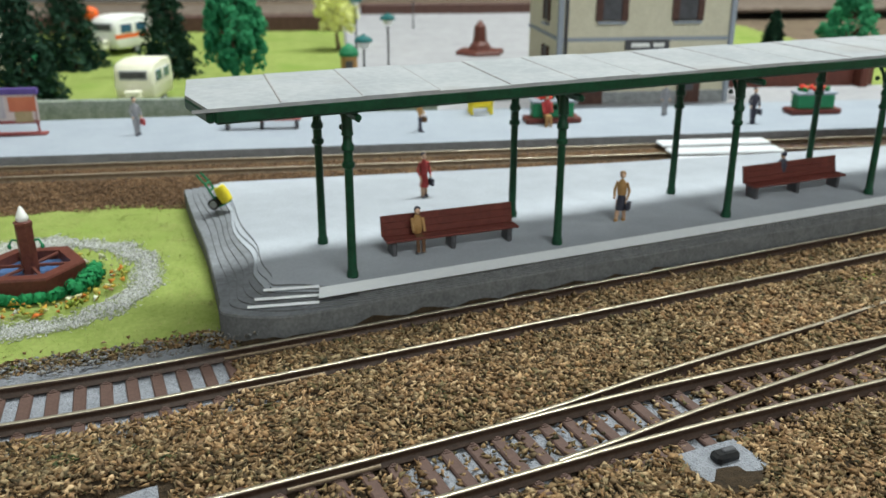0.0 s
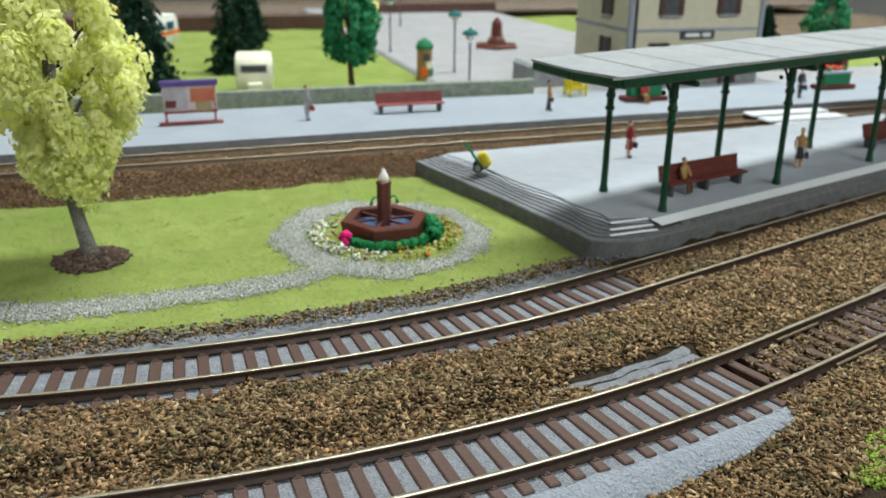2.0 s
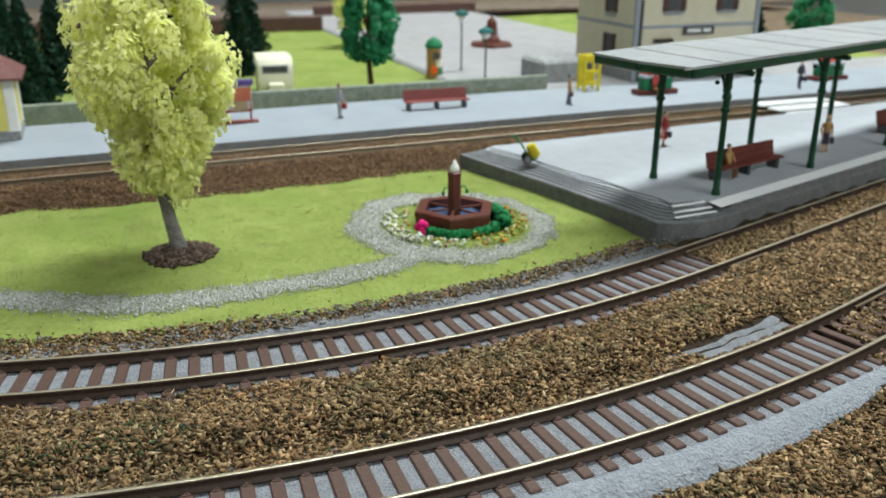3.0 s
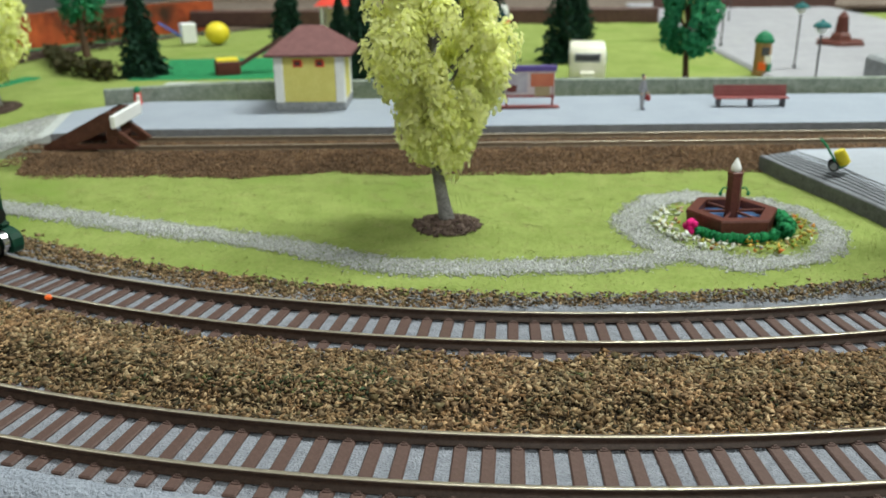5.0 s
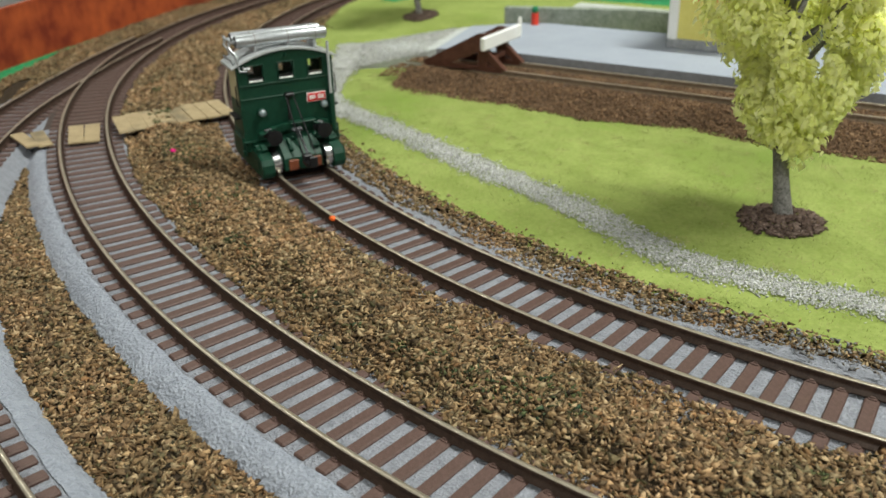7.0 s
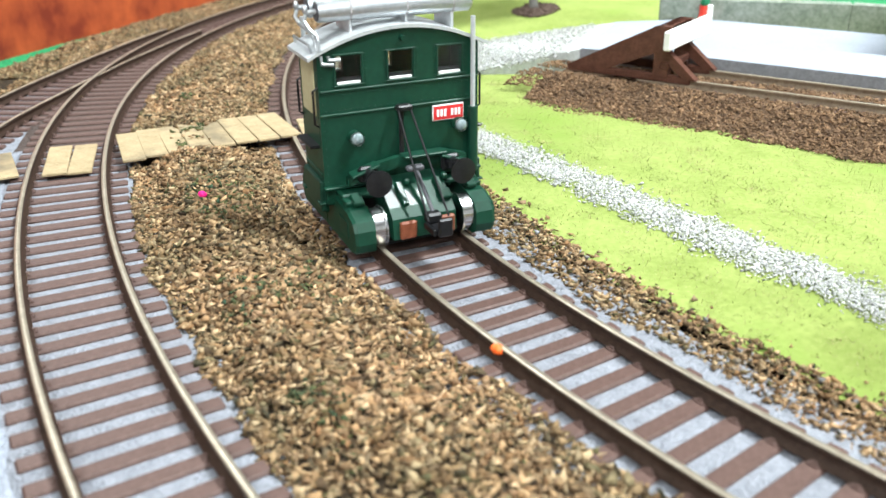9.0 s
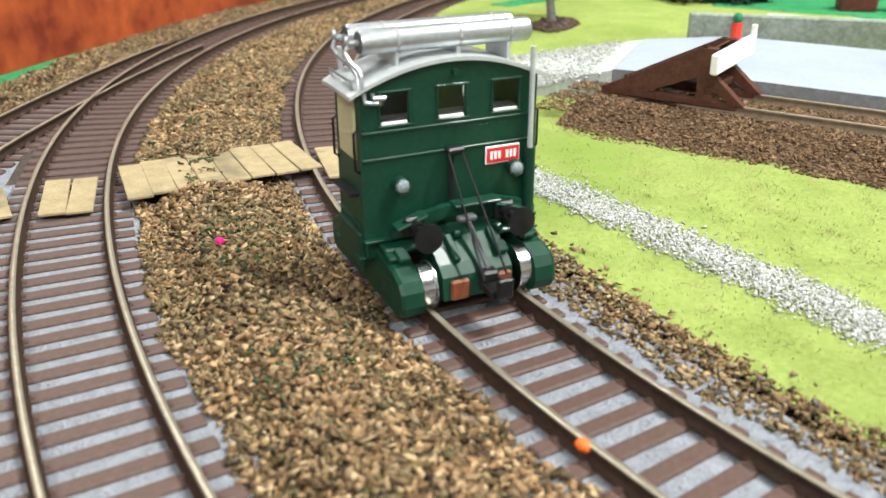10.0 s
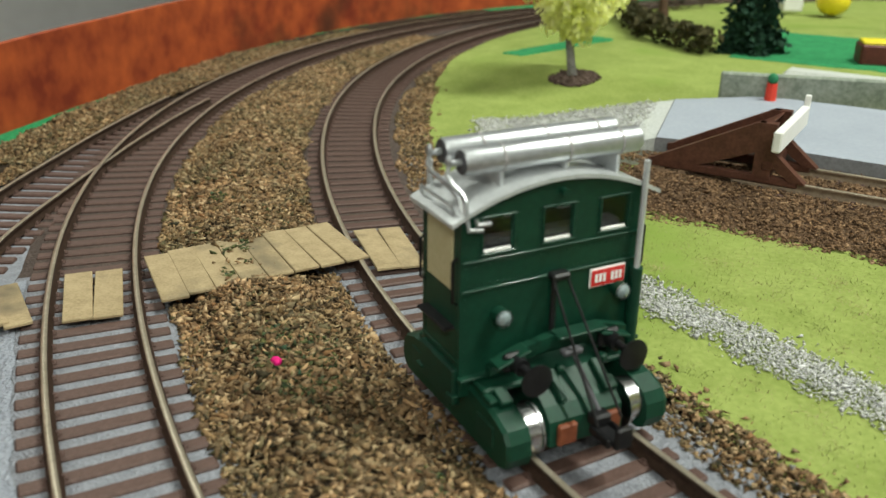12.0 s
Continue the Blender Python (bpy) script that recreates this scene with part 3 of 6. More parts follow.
def ribbon(name, line, rows, material, label, i0=0, i1=None):
    """A swept strip: rows of (offset, height)."""
    p = line[i0:i1]
    s, c = np.sin(p[:, 2]), np.cos(p[:, 2])
    v = np.stack([np.stack([p[:, 0] - s * o, p[:, 1] + c * o, np.full(len(p), h)], 1) for o, h in rows], 1)
    v[:, :, 0] += bumpy(v[:, :, 0].ravel(), v[:, :, 1].ravel(), 14, 0.012).reshape(v.shape[:2])
    v[:, :, 1] += bumpy(v[:, :, 0].ravel(), v[:, :, 1].ravel(), 14, 0.012, 5.0).reshape(v.shape[:2])
    n, m = v.shape[:2]
    i = (np.arange(n - 1)[:, None] * m + np.arange(m - 1)[None]).ravel()
    f = np.stack([i, i + m, i + m + 1, i + 1], 1)
    me = raw_mesh(name, v.reshape(-1, 3), f[:, ::-1], material)
    return tagged(part(name, me, None), label, "trackbed", kind="structure")


def index_at(line, x):
    return int(np.argmin(np.abs(line[:, 0] - x) + 1e3 * (np.arange(len(line)) > np.argmin(line[:, 0]))))


past_a, past_b = index_at(LINE_A, -4.40), index_at(LINE_B, -4.73)  # behind the plank crossing the bed is painted brown
BED_A = [(-0.245, -0.05), (-0.205, -0.007), (0.160, -0.006), (0.195, -0.05)]
BED_B = [(-0.195, -0.05), (-0.160, -0.006), (0.155, -0.006), (0.200, -0.05)]
ribbon("trackbed", LINE_A, BED_A, "cork", "grey painted cork trackbed", index_at(LINE_A, -0.55), past_a + 1)
ribbon("trackbed", LINE_A, BED_A, "bed_brown", "brown painted cork trackbed behind the plank crossing", past_a, None)
ribbon("trackbed", LINE_B, BED_B, "cork", "grey painted cork trackbed with a sloping shoulder", index_at(LINE_B, -0.66), past_b + 1)
ribbon("trackbed", LINE_B, BED_B, "bed_brown", "brown painted cork trackbed behind the plank crossing", past_b, None)
ribbon("trackbed", LINE_E, [(-0.195, -0.05), (-0.155, -0.009), (0.155, -0.009), (0.195, -0.05)], "cork", "grey painted cork trackbed", index_at(LINE_E, -1.2), int(np.argmin(abs(run_b - 9.6))))
ribbon("trackbed_shoulder", LINE_B, [(0.136, -0.004), (0.162, -0.006), (0.186, -0.027), (0.232, -0.070)], "shoulder", "blue grey painted shoulder of the outer curve", index_at(LINE_B, -0.66), past_b)
ribbon("trackbed_shoulder", LINE_E, [(-0.228, -0.070), (-0.184, -0.027), (-0.162, -0.007), (-0.136, -0.006)], "shoulder", "blue grey painted shoulder of the outer track", index_at(LINE_E, -1.2), int(np.argmin(abs(run_b - 8.0))))
ribbon("trackbed", LINE_B, [(-0.135, -0.03), (-0.125, -0.009), (0.125, -0.009), (0.135, -0.03)], "cork", "bare grey cork under the turnout", index_at(LINE_B, 0.45), index_at(LINE_B, -0.25))
ribbon("trackbed_shoulder", LINE_B, [(-0.235, -0.03), (-0.220, 0.002), (-0.17, 0.0), (-0.16, -0.02)], "cork", "bare grey cork shoulder beside the turnout", index_at(LINE_B, -0.66), index_at(LINE_B, -1.10))
ribbon("track_embankment", course(4.2, 3.57, math.pi + 0.03, [(8.22, 0.0)]), [(0.36, 0.0), (0.19, 0.046), (-0.19, 0.046), (-0.25, 0.0)], "bank", "dark brown ballast bank under the siding", 0, None)


# ---- tracks ----
RAIL = [(-0.011, 0.0), (-0.011, 0.003), (-0.003, 0.006), (-0.003, 0.016), (-0.0052, 0.018), (-0.0052, RAIL_Z), (0.0052, RAIL_Z), (0.0052, 0.018), (0.003, 0.016), (0.003, 0.006), (0.011, 0.003), (0.011, 0.0)]


def rail(line, offset, z, parent, i0=0, i1=None, side="rail_side"):
    p = line[i0:i1]
    s, c = np.sin(p[:, 2]), np.cos(p[:, 2])
    v = np.stack([np.stack([p[:, 0] - s * (offset + o), p[:, 1] + c * (offset + o), np.full(len(p), z + h)], 1) for o, h in RAIL], 1)
    n, m = v.shape[:2]
    i = (np.arange(n - 1)[:, None] * m + np.arange(m - 1)[None]).ravel()
    f = np.stack([i, i + 1, i + m + 1, i + m], 1)
    me = raw_mesh("rail", v.reshape(-1, 3), f, side)
    me.materials.append(M["rail_top"])
    me.polygons.foreach_set("material_index", np.tile((np.arange(m - 1) == 5).astype(np.int32), n - 1))
    return part("rail", me, None, parent)


def sleeper_mesh(length=0.262, width=0.028):
    g = Geo().box((0, 0, -0.011), (width, length, 0.022), bev=0.003)
    for s in (-1, 1):
        g.box((0, s * GAUGE / 2, 0.001), (width * 0.6, 0.034, 0.004), bev=0.0012)
        for k in (-1, 1):
            g.box((0, s * GAUGE / 2 + k * 0.0115, 0.003), (width * 0.35, 0.005, 0.006), bev=0.0015)
    me = g.mesh("sleeper")
    me.materials.append(M["sleeper"])
    return me


SLEEPER = sleeper_mesh()
PITCH = 0.0565


def track(line, label, z=0.0, i0=0, i1=None, cut=None, side="rail_side"):
    t = thing("track", 0, 0, 0, 0, label, "track", "model tracks")
    for s in (-1, 1):
        rail(line, s * GAUGE / 2, z, t, i0, i1, side)
    p = line[i0:i1]
    run = np.concatenate([[0], np.cumsum(np.hypot(*np.diff(p[:, :2], axis=0).T))])
    for d in np.arange(0.02, run[-1], PITCH):
        x, y, h = (np.interp(d, run, p[:, k]) for k in range(3))
        if cut and cut(x, y):
            continue
        ob = part("sleeper", SLEEPER, None, t)
        ob.matrix_basis = pose(x * U, y * U, z * U, 0, 0, math.degrees(h) + random.uniform(-0.7, 0.7))
    return t


far_side = lambda x, y: y > 5.5
track_a = track(LINE_A, "curved model track with brown sleepers and worn rails", cut=far_side)
track_b = track(LINE_B, "curved model track beside the main line, brown sleepers", cut=far_side)
for line, owner, x0, x1 in ((LINE_A, track_a, -0.44, -0.65), (LINE_B, track_b, -0.27, -0.47)):  # bright joiners beside the rail ends
    for off in (-GAUGE / 2 + 0.0115, GAUGE / 2 + 0.0115):
        q = shifted(line, off)[index_at(line, x0):index_at(line, x1)]
        part("rail_joiner", Geo().tube([(p[0], p[1], 0.0085) for p in q], 0.0036, 8), "rail_pale", owner, "pale metal rail joiner")
track(LINE_E, "outer model track that joins the curve at a turnout", z=-0.0015, i0=index_at(LINE_E, -0.9), i1=int(np.argmin(abs(run_b - 10.2))), cut=lambda x, y: beside(LINE_B, np.array([x]), np.array([y]))[0][0] < 0.07)
track(LINE_C, "diverging turnout track half buried in granulate", z=-0.0012, i0=0, i1=index_at(LINE_C, 0.0), cut=lambda x, y: abs(beside(LINE_B, np.array([x]), np.array([y]))[0][0]) < 0.2)
track(LINE_D, "straight siding track with pale rails ending at a buffer stop", z=0.05, side="rail_pale")

# ---- crumbs of granulate ----
def region(x0, x1, y0, y1, n, seed):
    r = np.random.default_rng(seed)
    return r.uniform(x0, x1, n), r.uniform(y0, y1, n)


def crumbs(name, x, y, material, label, lo, hi, lift=0.0, seed=2, low=0.0):
    z = np.maximum(earth_height(x, y), -0.006 - 0.044 * low) + lift
    pick = np.random.default_rng(seed)
    size = lo + (hi - lo) * pick.random(len(x)) ** 1.6
    z = z + pick.random(len(x)) ** 2 * 0.007 + size * 0.25
    return scatter(name, np.stack([x, y, z], 1), size, material, label, "granulate", 0.55, seed=seed, tilt=0.9)


x, y = region(-6.4, 2.6, 0.0, 5.2, 1500000, 11)
a, _ = beside(LINE_A, x, y)
b, _ = beside(LINE_B, x, y)
e, _ = beside(LINE_E, x, y)
wobble = bumpy(x, y, 7, 0.05)
bare = np.clip((-2.9 - x) / 0.6, 0, 1) * 0.022  # on the far curve the sleeper ends stay clear
free = (a > 0.115 + bare + wobble * 0.5) & (b < -0.115 - bare - wobble * 0.5)
free |= (b > 0.200 + wobble * 0.35) & (e < -0.192 + wobble * 0.3)
free |= (a > -0.272) & (a < -0.150 - wobble * 0.6 - 0.046 * np.clip((x + 2.3) / 0.5, 0, 1) * (x < -0.7)) & (np.random.default_rng(3).random(len(x)) < 0.8)
buried = (x > -0.62 + wobble) & (a > -0.25) & (np.minimum(abs(abs(a) - GAUGE / 2), abs(abs(b) - GAUGE / 2)) > 0.018)
free |= buried & ((abs(b) > 0.09) | (np.random.default_rng(4).random(len(x)) < np.where(abs(x - 0.1) < 0.32, 0.14, 0.36)))
free |= (b > 0.155) & (b < 0.36) & (e > 0.14) & (x < -4.2)
free |= (e > 0.235 + wobble) & (e < 0.34) & (x < -2.0)
pad = (b > -0.192 - wobble * 0.2) & (b < -0.12) & (abs(x + 0.88) < 0.20 + wobble * 2)  # bare cork beside the turnout
free &= ~pad & (np.hypot(x - 0.37, y - 1.30) > 0.075 + wobble)
to_row = abs((x + 4.535) * 0.345 - (y - 2.018) * 0.165) / 0.382  # few crumbs on the plank row
free &= ~((to_row < 0.10) & (y > 1.96) & (y < 2.44) & (x < -4.15) & (np.random.default_rng(24).random(len(x)) < 0.95))
free |= (a > -0.31) & (a <= -0.27) & (np.random.default_rng(8).random(len(x)) < 0.03)
free &= (y < 5.0) & ((x < -0.62) | (y < 2.055 + 0.305 * x))
edge_strip = free & (a < -0.12) & (x < -0.62)
free &= ~edge_strip
crumbs("edge_granulate", x[edge_strip], y[edge_strip], "chip", "fine brown crumbs between track and lawn", 0.0040, 0.0095, -0.004, 23)
in_gauge = abs(a)[free] < 0.16
crumbs("granulate", x[free], y[free], "chip", "brown cork crumbs strewn between the tracks", 0.0046, 0.0118, 0.006 * in_gauge * (x[free] > -0.62), low=hollow(b, e, x)[free])
x, y = region(-5.4, 0.5, 0.6, 2.6, 110000, 12)
a, _ = beside(LINE_A, x, y)
b, _ = beside(LINE_B, x, y)
patch = bumpy(x, y, 4.5, 1.0, 8.0) + bumpy(x, y, 16, 0.5, 2.0) > 0.20 + 0.32 * np.clip((x + 2.4) / 0.8, 0, 1)
sel = patch & (a > 0.2) & (b < -0.2)
crumbs("green_granulate", x[sel], y[sel], "chip_green", "dark green foam crumbs among brown granulate", 0.0040, 0.0085, 0.003, 5)
x, y = region(-5.4, 0.0, 0.6, 3.0, 90000, 13)
a, _ = beside(LINE_A, x, y)
sel = (a > -0.245) & (a < -0.142) & (x < -0.5) & (np.random.default_rng(19).random(len(x)) < 0.12 + 0.75 * np.clip((x + 2.5) / 0.5, 0, 1))
crumbs("grey_grit", x[sel], y[sel], "chip_grey", "grey grit along the edge of the trackbed", 0.004, 0.008, 0.012, 6)

# bank of the siding
x, y = region(-4.1, 1.2, 2.95, 3.62, 78000, 14)
d, _ = beside(LINE_D, x, y)
edge = bumpy(x, y, 6, 0.04)
sel = (d < 0.37 + edge) & (d > -0.16) & (np.minimum(abs(abs(d) - GAUGE / 2), 1) > 0.02) & ((x > -3.98 + edge * 3) | (abs(d - 0.10) < 0.16 + edge))
x, y, d = x[sel], y[sel], d[sel]
z = np.interp(d, [-0.25, -0.19, 0.19, 0.36], [0, 0.046, 0.046, 0.0]) + 0.009
size = np.random.default_rng(9).uniform(0.0038, 0.0078, len(x))
scatter("bank_granulate", np.stack([x, y, z], 1), size, "chip_dark", "dark brown ballast crumbs on the bank", "granulate", 0.42, seed=9, tilt=0.8)

# flocked grass
x, y = region(-5.2, -0.55, 1.6, 3.2, 420000, 15)
a, _ = beside(LINE_A, x, y)
sel = (a < -0.238 + bumpy(x, y, 9, 0.03))
x, y = x[sel], y[sel]


def path_line():
    return np.array([(-1.46, 2.12), (-1.62, 2.04), (-1.94, 2.0), (-2.32, 2.01), (-2.71, 2.17), (-3.03, 2.28), (-3.43, 2.45), (-3.85, 2.60), (-4.16, 2.74), (-4.38, 3.04), (-4.46, 3.45), (-4.35, 3.75), (-4.2, 3.95)])


def smooth_line(pts, n=12):
    out = []
    for i in range(len(pts) - 1):
        p0, p1, p2, p3 = pts[max(i - 1, 0)], pts[i], pts[i + 1], pts[min(i + 2, len(pts) - 1)]
        for k in range(n):
            t = k / n
            out.append(0.5 * (2 * p1 + (p2 - p0) * t + (2 * p0 - 5 * p1 + 4 * p2 - p3) * t * t + (3 * p1 - p0 - 3 * p2 + p3) * t ** 3))
    return np.array(out)


WAY = smooth_line(path_line())
FOUNTAIN = (-1.25, 2.36)


def from_way(x, y):
    best = np.full(len(x), 1e9)
    for p in WAY:
        best = np.minimum(best, np.hypot(x - p[0], y - p[1]))
    return best


def in_gravel(x, y):
    r = np.hypot(x - FOUNTAIN[0], y - FOUNTAIN[1])
    wide = 0.040 + 0.03 * np.clip((-3.8 - x) / 0.4, 0, 1)
    return (from_way(x, y) - wide < 0) | (abs(r - 0.318) < 0.028 + 0.02 * (x < FOUNTAIN[0]))


gravel = in_gravel(x, y)
sel = ~gravel
x, y = x[sel], y[sel]
z = lawn_height(x, y)
r = np.random.default_rng(21)
n = len(x)
lean, turn, tall, wide = np.where(r.random(n) < 0.06, r.uniform(0.4, 1.1, n), r.uniform(1.2, 1.52, n)), r.uniform(0, 6.283, n), r.uniform(0.004, 0.0085, n), r.uniform(0.0009, 0.0017, n)
tip = np.stack([x + np.cos(turn) * np.sin(lean) * tall, y + np.sin(turn) * np.sin(lean) * tall, z + np.cos(lean) * tall], 1)
left = np.stack([x - np.sin(turn) * wide, y + np.cos(turn) * wide, z - 0.002], 1)
right = np.stack([x + np.sin(turn) * wide, y - np.cos(turn) * wide, z - 0.002], 1)
me = raw_mesh("grass", np.stack([left, right, tip], 1).reshape(-1, 3), np.arange(3 * n).reshape(-1, 3), "blade")
tagged(part("grass", me, None), "short lime green flock grass on the lawn", "grass", kind="stuff")

# gravel of the path and of the ring round the fountain
x, y = region(-4.7, -0.8, 1.85, 4.1, 1200000, 16)
wob = bumpy(x, y, 14, 0.02)
r_ = np.hypot(x - FOUNTAIN[0], y - FOUNTAIN[1])
feather = np.random.default_rng(20).normal(0, 0.015, len(x))
sel = np.random.default_rng(22).random(len(x)) < 0.9
sel &= (from_way(x, y) < 0.043 + 0.05 * np.clip((-3.9 - x) / 0.4, 0, 1) + wob + feather) | (abs(r_ - 0.318 - wob) < 0.030 + 0.02 * (x < FOUNTAIN[0]) + feather)
x, y = x[sel], y[sel]
pick = np.random.default_rng(17)
size = np.where(pick.random(len(x)) < 0.06, pick.uniform(0.0042, 0.0070, len(x)), pick.uniform(0.0017, 0.0042, len(x)))
scatter("gravel", np.stack([x, y, lawn_height(x, y) + 0.004], 1), size, "pebble", "pale grey gravel of the path round the fountain", "gravel", seed=17)


# ---- near platform with its canopy ----
def platform_front(x):
    return 2.075 + 0.305 * x


def platform_back(x):
    return 3.075 + 0.06 * (x + 0.9) + 0.02 * max(x, 0) ** 2


PLAT_Z = 0.095
plat = thing("platform", 0, 0, 0, 0, "grey island platform with a ragged stepped end", "platform", kind="structure")
right_x = 4.0
# outer rim and inner card edge, point for point; the ragged end steps up between them
rim = [(-0.655, 1.955), (-0.50, platform_front(-0.50)), (-0.30, platform_front(-0.30)), (right_x, platform_front(right_x)), (right_x, platform_back(1.9) + 0.4), (1.9, platform_back(1.9)), (0.7, platform_back(0.7)), (-0.935, 3.085), (-0.925, 3.04), (-0.855, 2.76), (-0.775, 2.47), (-0.708, 2.17), (-0.680, 2.04)]
card = [(-0.545, 2.075), (-0.47, 2.060), (-0.32, platform_front(-0.31) + 0.02), (right_x - 0.01, platform_front(right_x)), (right_x - 0.01, platform_back(1.9) + 0.395), (1.9, platform_back(1.9) - 0.004), (0.7, platform_back(0.7) - 0.004), (-0.80, 3.07), (-0.785, 3.00), (-0.715, 2.75), (-0.650, 2.50), (-0.598, 2.31), (-0.560, 2.16)]


def soft_ring(ring, wave, reach=0.006):
    """Round off the ragged end with a curve, and let it wave a little."""
    end = [np.array(p) for p in ring[7:] + ring[:3]]
    curve = smooth_line(np.array(end), 6)
    out = [tuple(p + reach * math.sin(k * 0.55 + wave) * np.array((1.0, 0.3))) for k, p in enumerate(curve)]
    return ring[2:7] + out


part("platform_body", Geo().prism(soft_ring(rim, 0.0, 0.0), -0.03, 0.068, 0, 1, 0.004), ("kerb", "step_top"), plat)
for k, f in enumerate((0.22, 0.38, 0.53, 0.67, 0.80, 0.91)):  # thin courses of the ragged end step up towards the slab
    ring = [(p[0] + (q[0] - p[0]) * f, p[1] + (q[1] - p[1]) * f) for p, q in zip(rim, card)]
    part("edge_course", Geo().prism(soft_ring(ring, 0.35 * k, 0.004 + 0.0015 * k), 0.060, 0.072 + 0.0038 * k, 0, 1, 0.0006), ("kerb", "step_top" if k < 4 else "concrete"), plat)
for yy, zz, x0 in ((1.972, 0.078, -0.60), (2.000, 0.086, -0.585), (2.040, 0.094, -0.565)):
    part("edge_line", Geo().box(((x0 - 0.42) / 2, yy, zz), (-0.42 - x0, 0.012, 0.004), rz=4, bev=0.001), "white_line", plat, "broken white stripe on the ragged steps")
part("platform_top", Geo().prism(soft_ring(card, 2.5), 0.055, PLAT_Z, 0, 1, 0.002), ("kerb", "concrete"), plat, "pale grey top slab")
line = Geo()
xs = np.linspace(-0.42, right_x - 0.05, 40)
for x0, x1 in zip(xs, xs[1:]):
    line.add([(x0, platform_front(x0) + 0.008, PLAT_Z + 0.004), (x1, platform_front(x1) + 0.008, PLAT_Z + 0.004), (x1, platform_front(x1) + 0.078, PLAT_Z + 0.004), (x0, platform_front(x0) + 0.078, PLAT_Z + 0.004)], [(0, 1, 2, 3)])
part("edge_line", line, "white_line", plat, "white painted safety line")

canopy = thing("platform_canopy", 0, 0, 0, 0, "long platform canopy with grey roof sheets and green iron posts", "canopy")
ROOF_Z = 0.585


def roof_front(x):
    return 2.105 + 0.317 * x


def roof_back(x):
    return 2.55 + 0.30 * x


roof_right = -0.675 + 0.1925 * 22
seams = -0.675 + 0.1925 * np.arange(23)
SKEW = -0.07  # the seams run square to the platform
for k, (x0, x1) in enumerate(zip(seams, seams[1:])):
    g = Geo()
    ring = [(x0, roof_front(x0)), (x1, roof_front(x1)), (x1 + SKEW, roof_back(x1 + SKEW)), (x0 + SKEW, roof_back(x0 + SKEW))]
    if k == 0:
        ring = ring[:3] + [(-0.753, 2.315), (-0.72, 2.085), (-0.641, 1.902)]
    n = len(ring)
    lift = 0.0012 * (k % 3)
    g.add([(x, y, ROOF_Z + 0.002) for x, y in ring] + [(x, y, ROOF_Z + 0.010 + lift) for x, y in ring], [tuple(reversed(range(n))), tuple(range(n, 2 * n))] + [(i, (i + 1) % n, n + (i + 1) % n, n + i) for i in range(n)])
    part("roof_sheet", g, "roofsheet", canopy)
    if k:
        part("seam", Geo().tube([(x0, roof_front(x0) + 0.01, ROOF_Z + 0.010), (x0 + SKEW, roof_back(x0 + SKEW) - 0.01, ROOF_Z + 0.010)], 0.0032, 6), "roofseam", canopy)


def beam(name, p, q, s):
    d = Vector(q) - Vector(p)
    mid = (Vector(p) + Vector(q)) / 2
    return part(name, Geo().box(mid, (d.length, s[0], s[1]), rz=math.degrees(math.atan2(d.y, d.x)), bev=0.006), "iron", canopy)


beam("fascia", (-0.632, roof_front(-0.632) + 0.012, ROOF_Z - 0.011), (roof_right, roof_front(roof_right) + 0.012, ROOF_Z - 0.011), (0.026, 0.034))
beam("fascia", (-0.74, roof_back(-0.74) - 0.012, ROOF_Z - 0.012), (roof_right - 0.14, roof_back(roof_right - 0.14) - 0.012, ROOF_Z - 0.012), (0.022, 0.036))
beam("fascia", (-0.636, 1.912, ROOF_Z - 0.011), (-0.712, 2.085, ROOF_Z - 0.011), (0.022, 0.030))
beam("fascia", (-0.712, 2.085, ROOF_Z - 0.011), (-0.745, 2.305, ROOF_Z - 0.011), (0.020, 0.028))


def post(x, y, towards):
    g = Geo().lathe((x, y, PLAT_Z), [(0.016, 0), (0.016, 0.012), (0.0125, 0.025), (0.0112, 0.20), (0.0112, 0.30), (0.017, 0.305), (0.017, 0.315), (0.0125, 0.32), (0.0125, 0.345), (0.017, 0.35), (0.017, 0.36), (0.012, 0.37), (0.012, 0.385), (0.016, 0.39), (0.014, 0.40), (0.014, 0.478)], 14)
    ob = part("post", g, "iron", canopy, smooth=True)
    d = Vector((towards[0] - x, towards[1] - y, 0)).normalized()
    arc = [Vector((x, y, PLAT_Z + 0.37)) + d * (0.012 + 0.06 * (1 - math.cos(a))) + Vector((0, 0, 0.08 * math.sin(a))) for a in np.linspace(0, math.pi / 2, 7)]
    part("bracket", Geo().tube(arc, 0.006, 6), "iron", ob)
    part("knob", Geo().ball((x + d.x * 0.045, y + d.y * 0.045, PLAT_Z + 0.40), (0.008, 0.008, 0.008), 8), "iron", ob)
    return ob


for k in range(7):
    fx, fy = -0.332 + 0.608 * k, 2.10 + 0.187 * k
    bx, by = -0.415 + 0.608 * k, 2.372 + 0.187 * k
    post(fx, fy, (bx, by))
    post(bx, by, (fx, fy))
    beam("cross_beam", (fx + 0.03, fy - 0.09, ROOF_Z - 0.042), (bx - 0.02, by + 0.05, ROOF_Z - 0.042), (0.016, 0.020))


def bench(x, y, z, rz, length, tall, material, label, legs=3):
    t = thing("bench", x, y, z, rz, label, "bench", "platform benches")
    for k in range(2):
        part("seat_slat", Geo().box((0, -0.018 - 0.024 * k, tall * 0.45), (length, 0.021, 0.008), bev=0.002), material, t)
    for k in range(3):
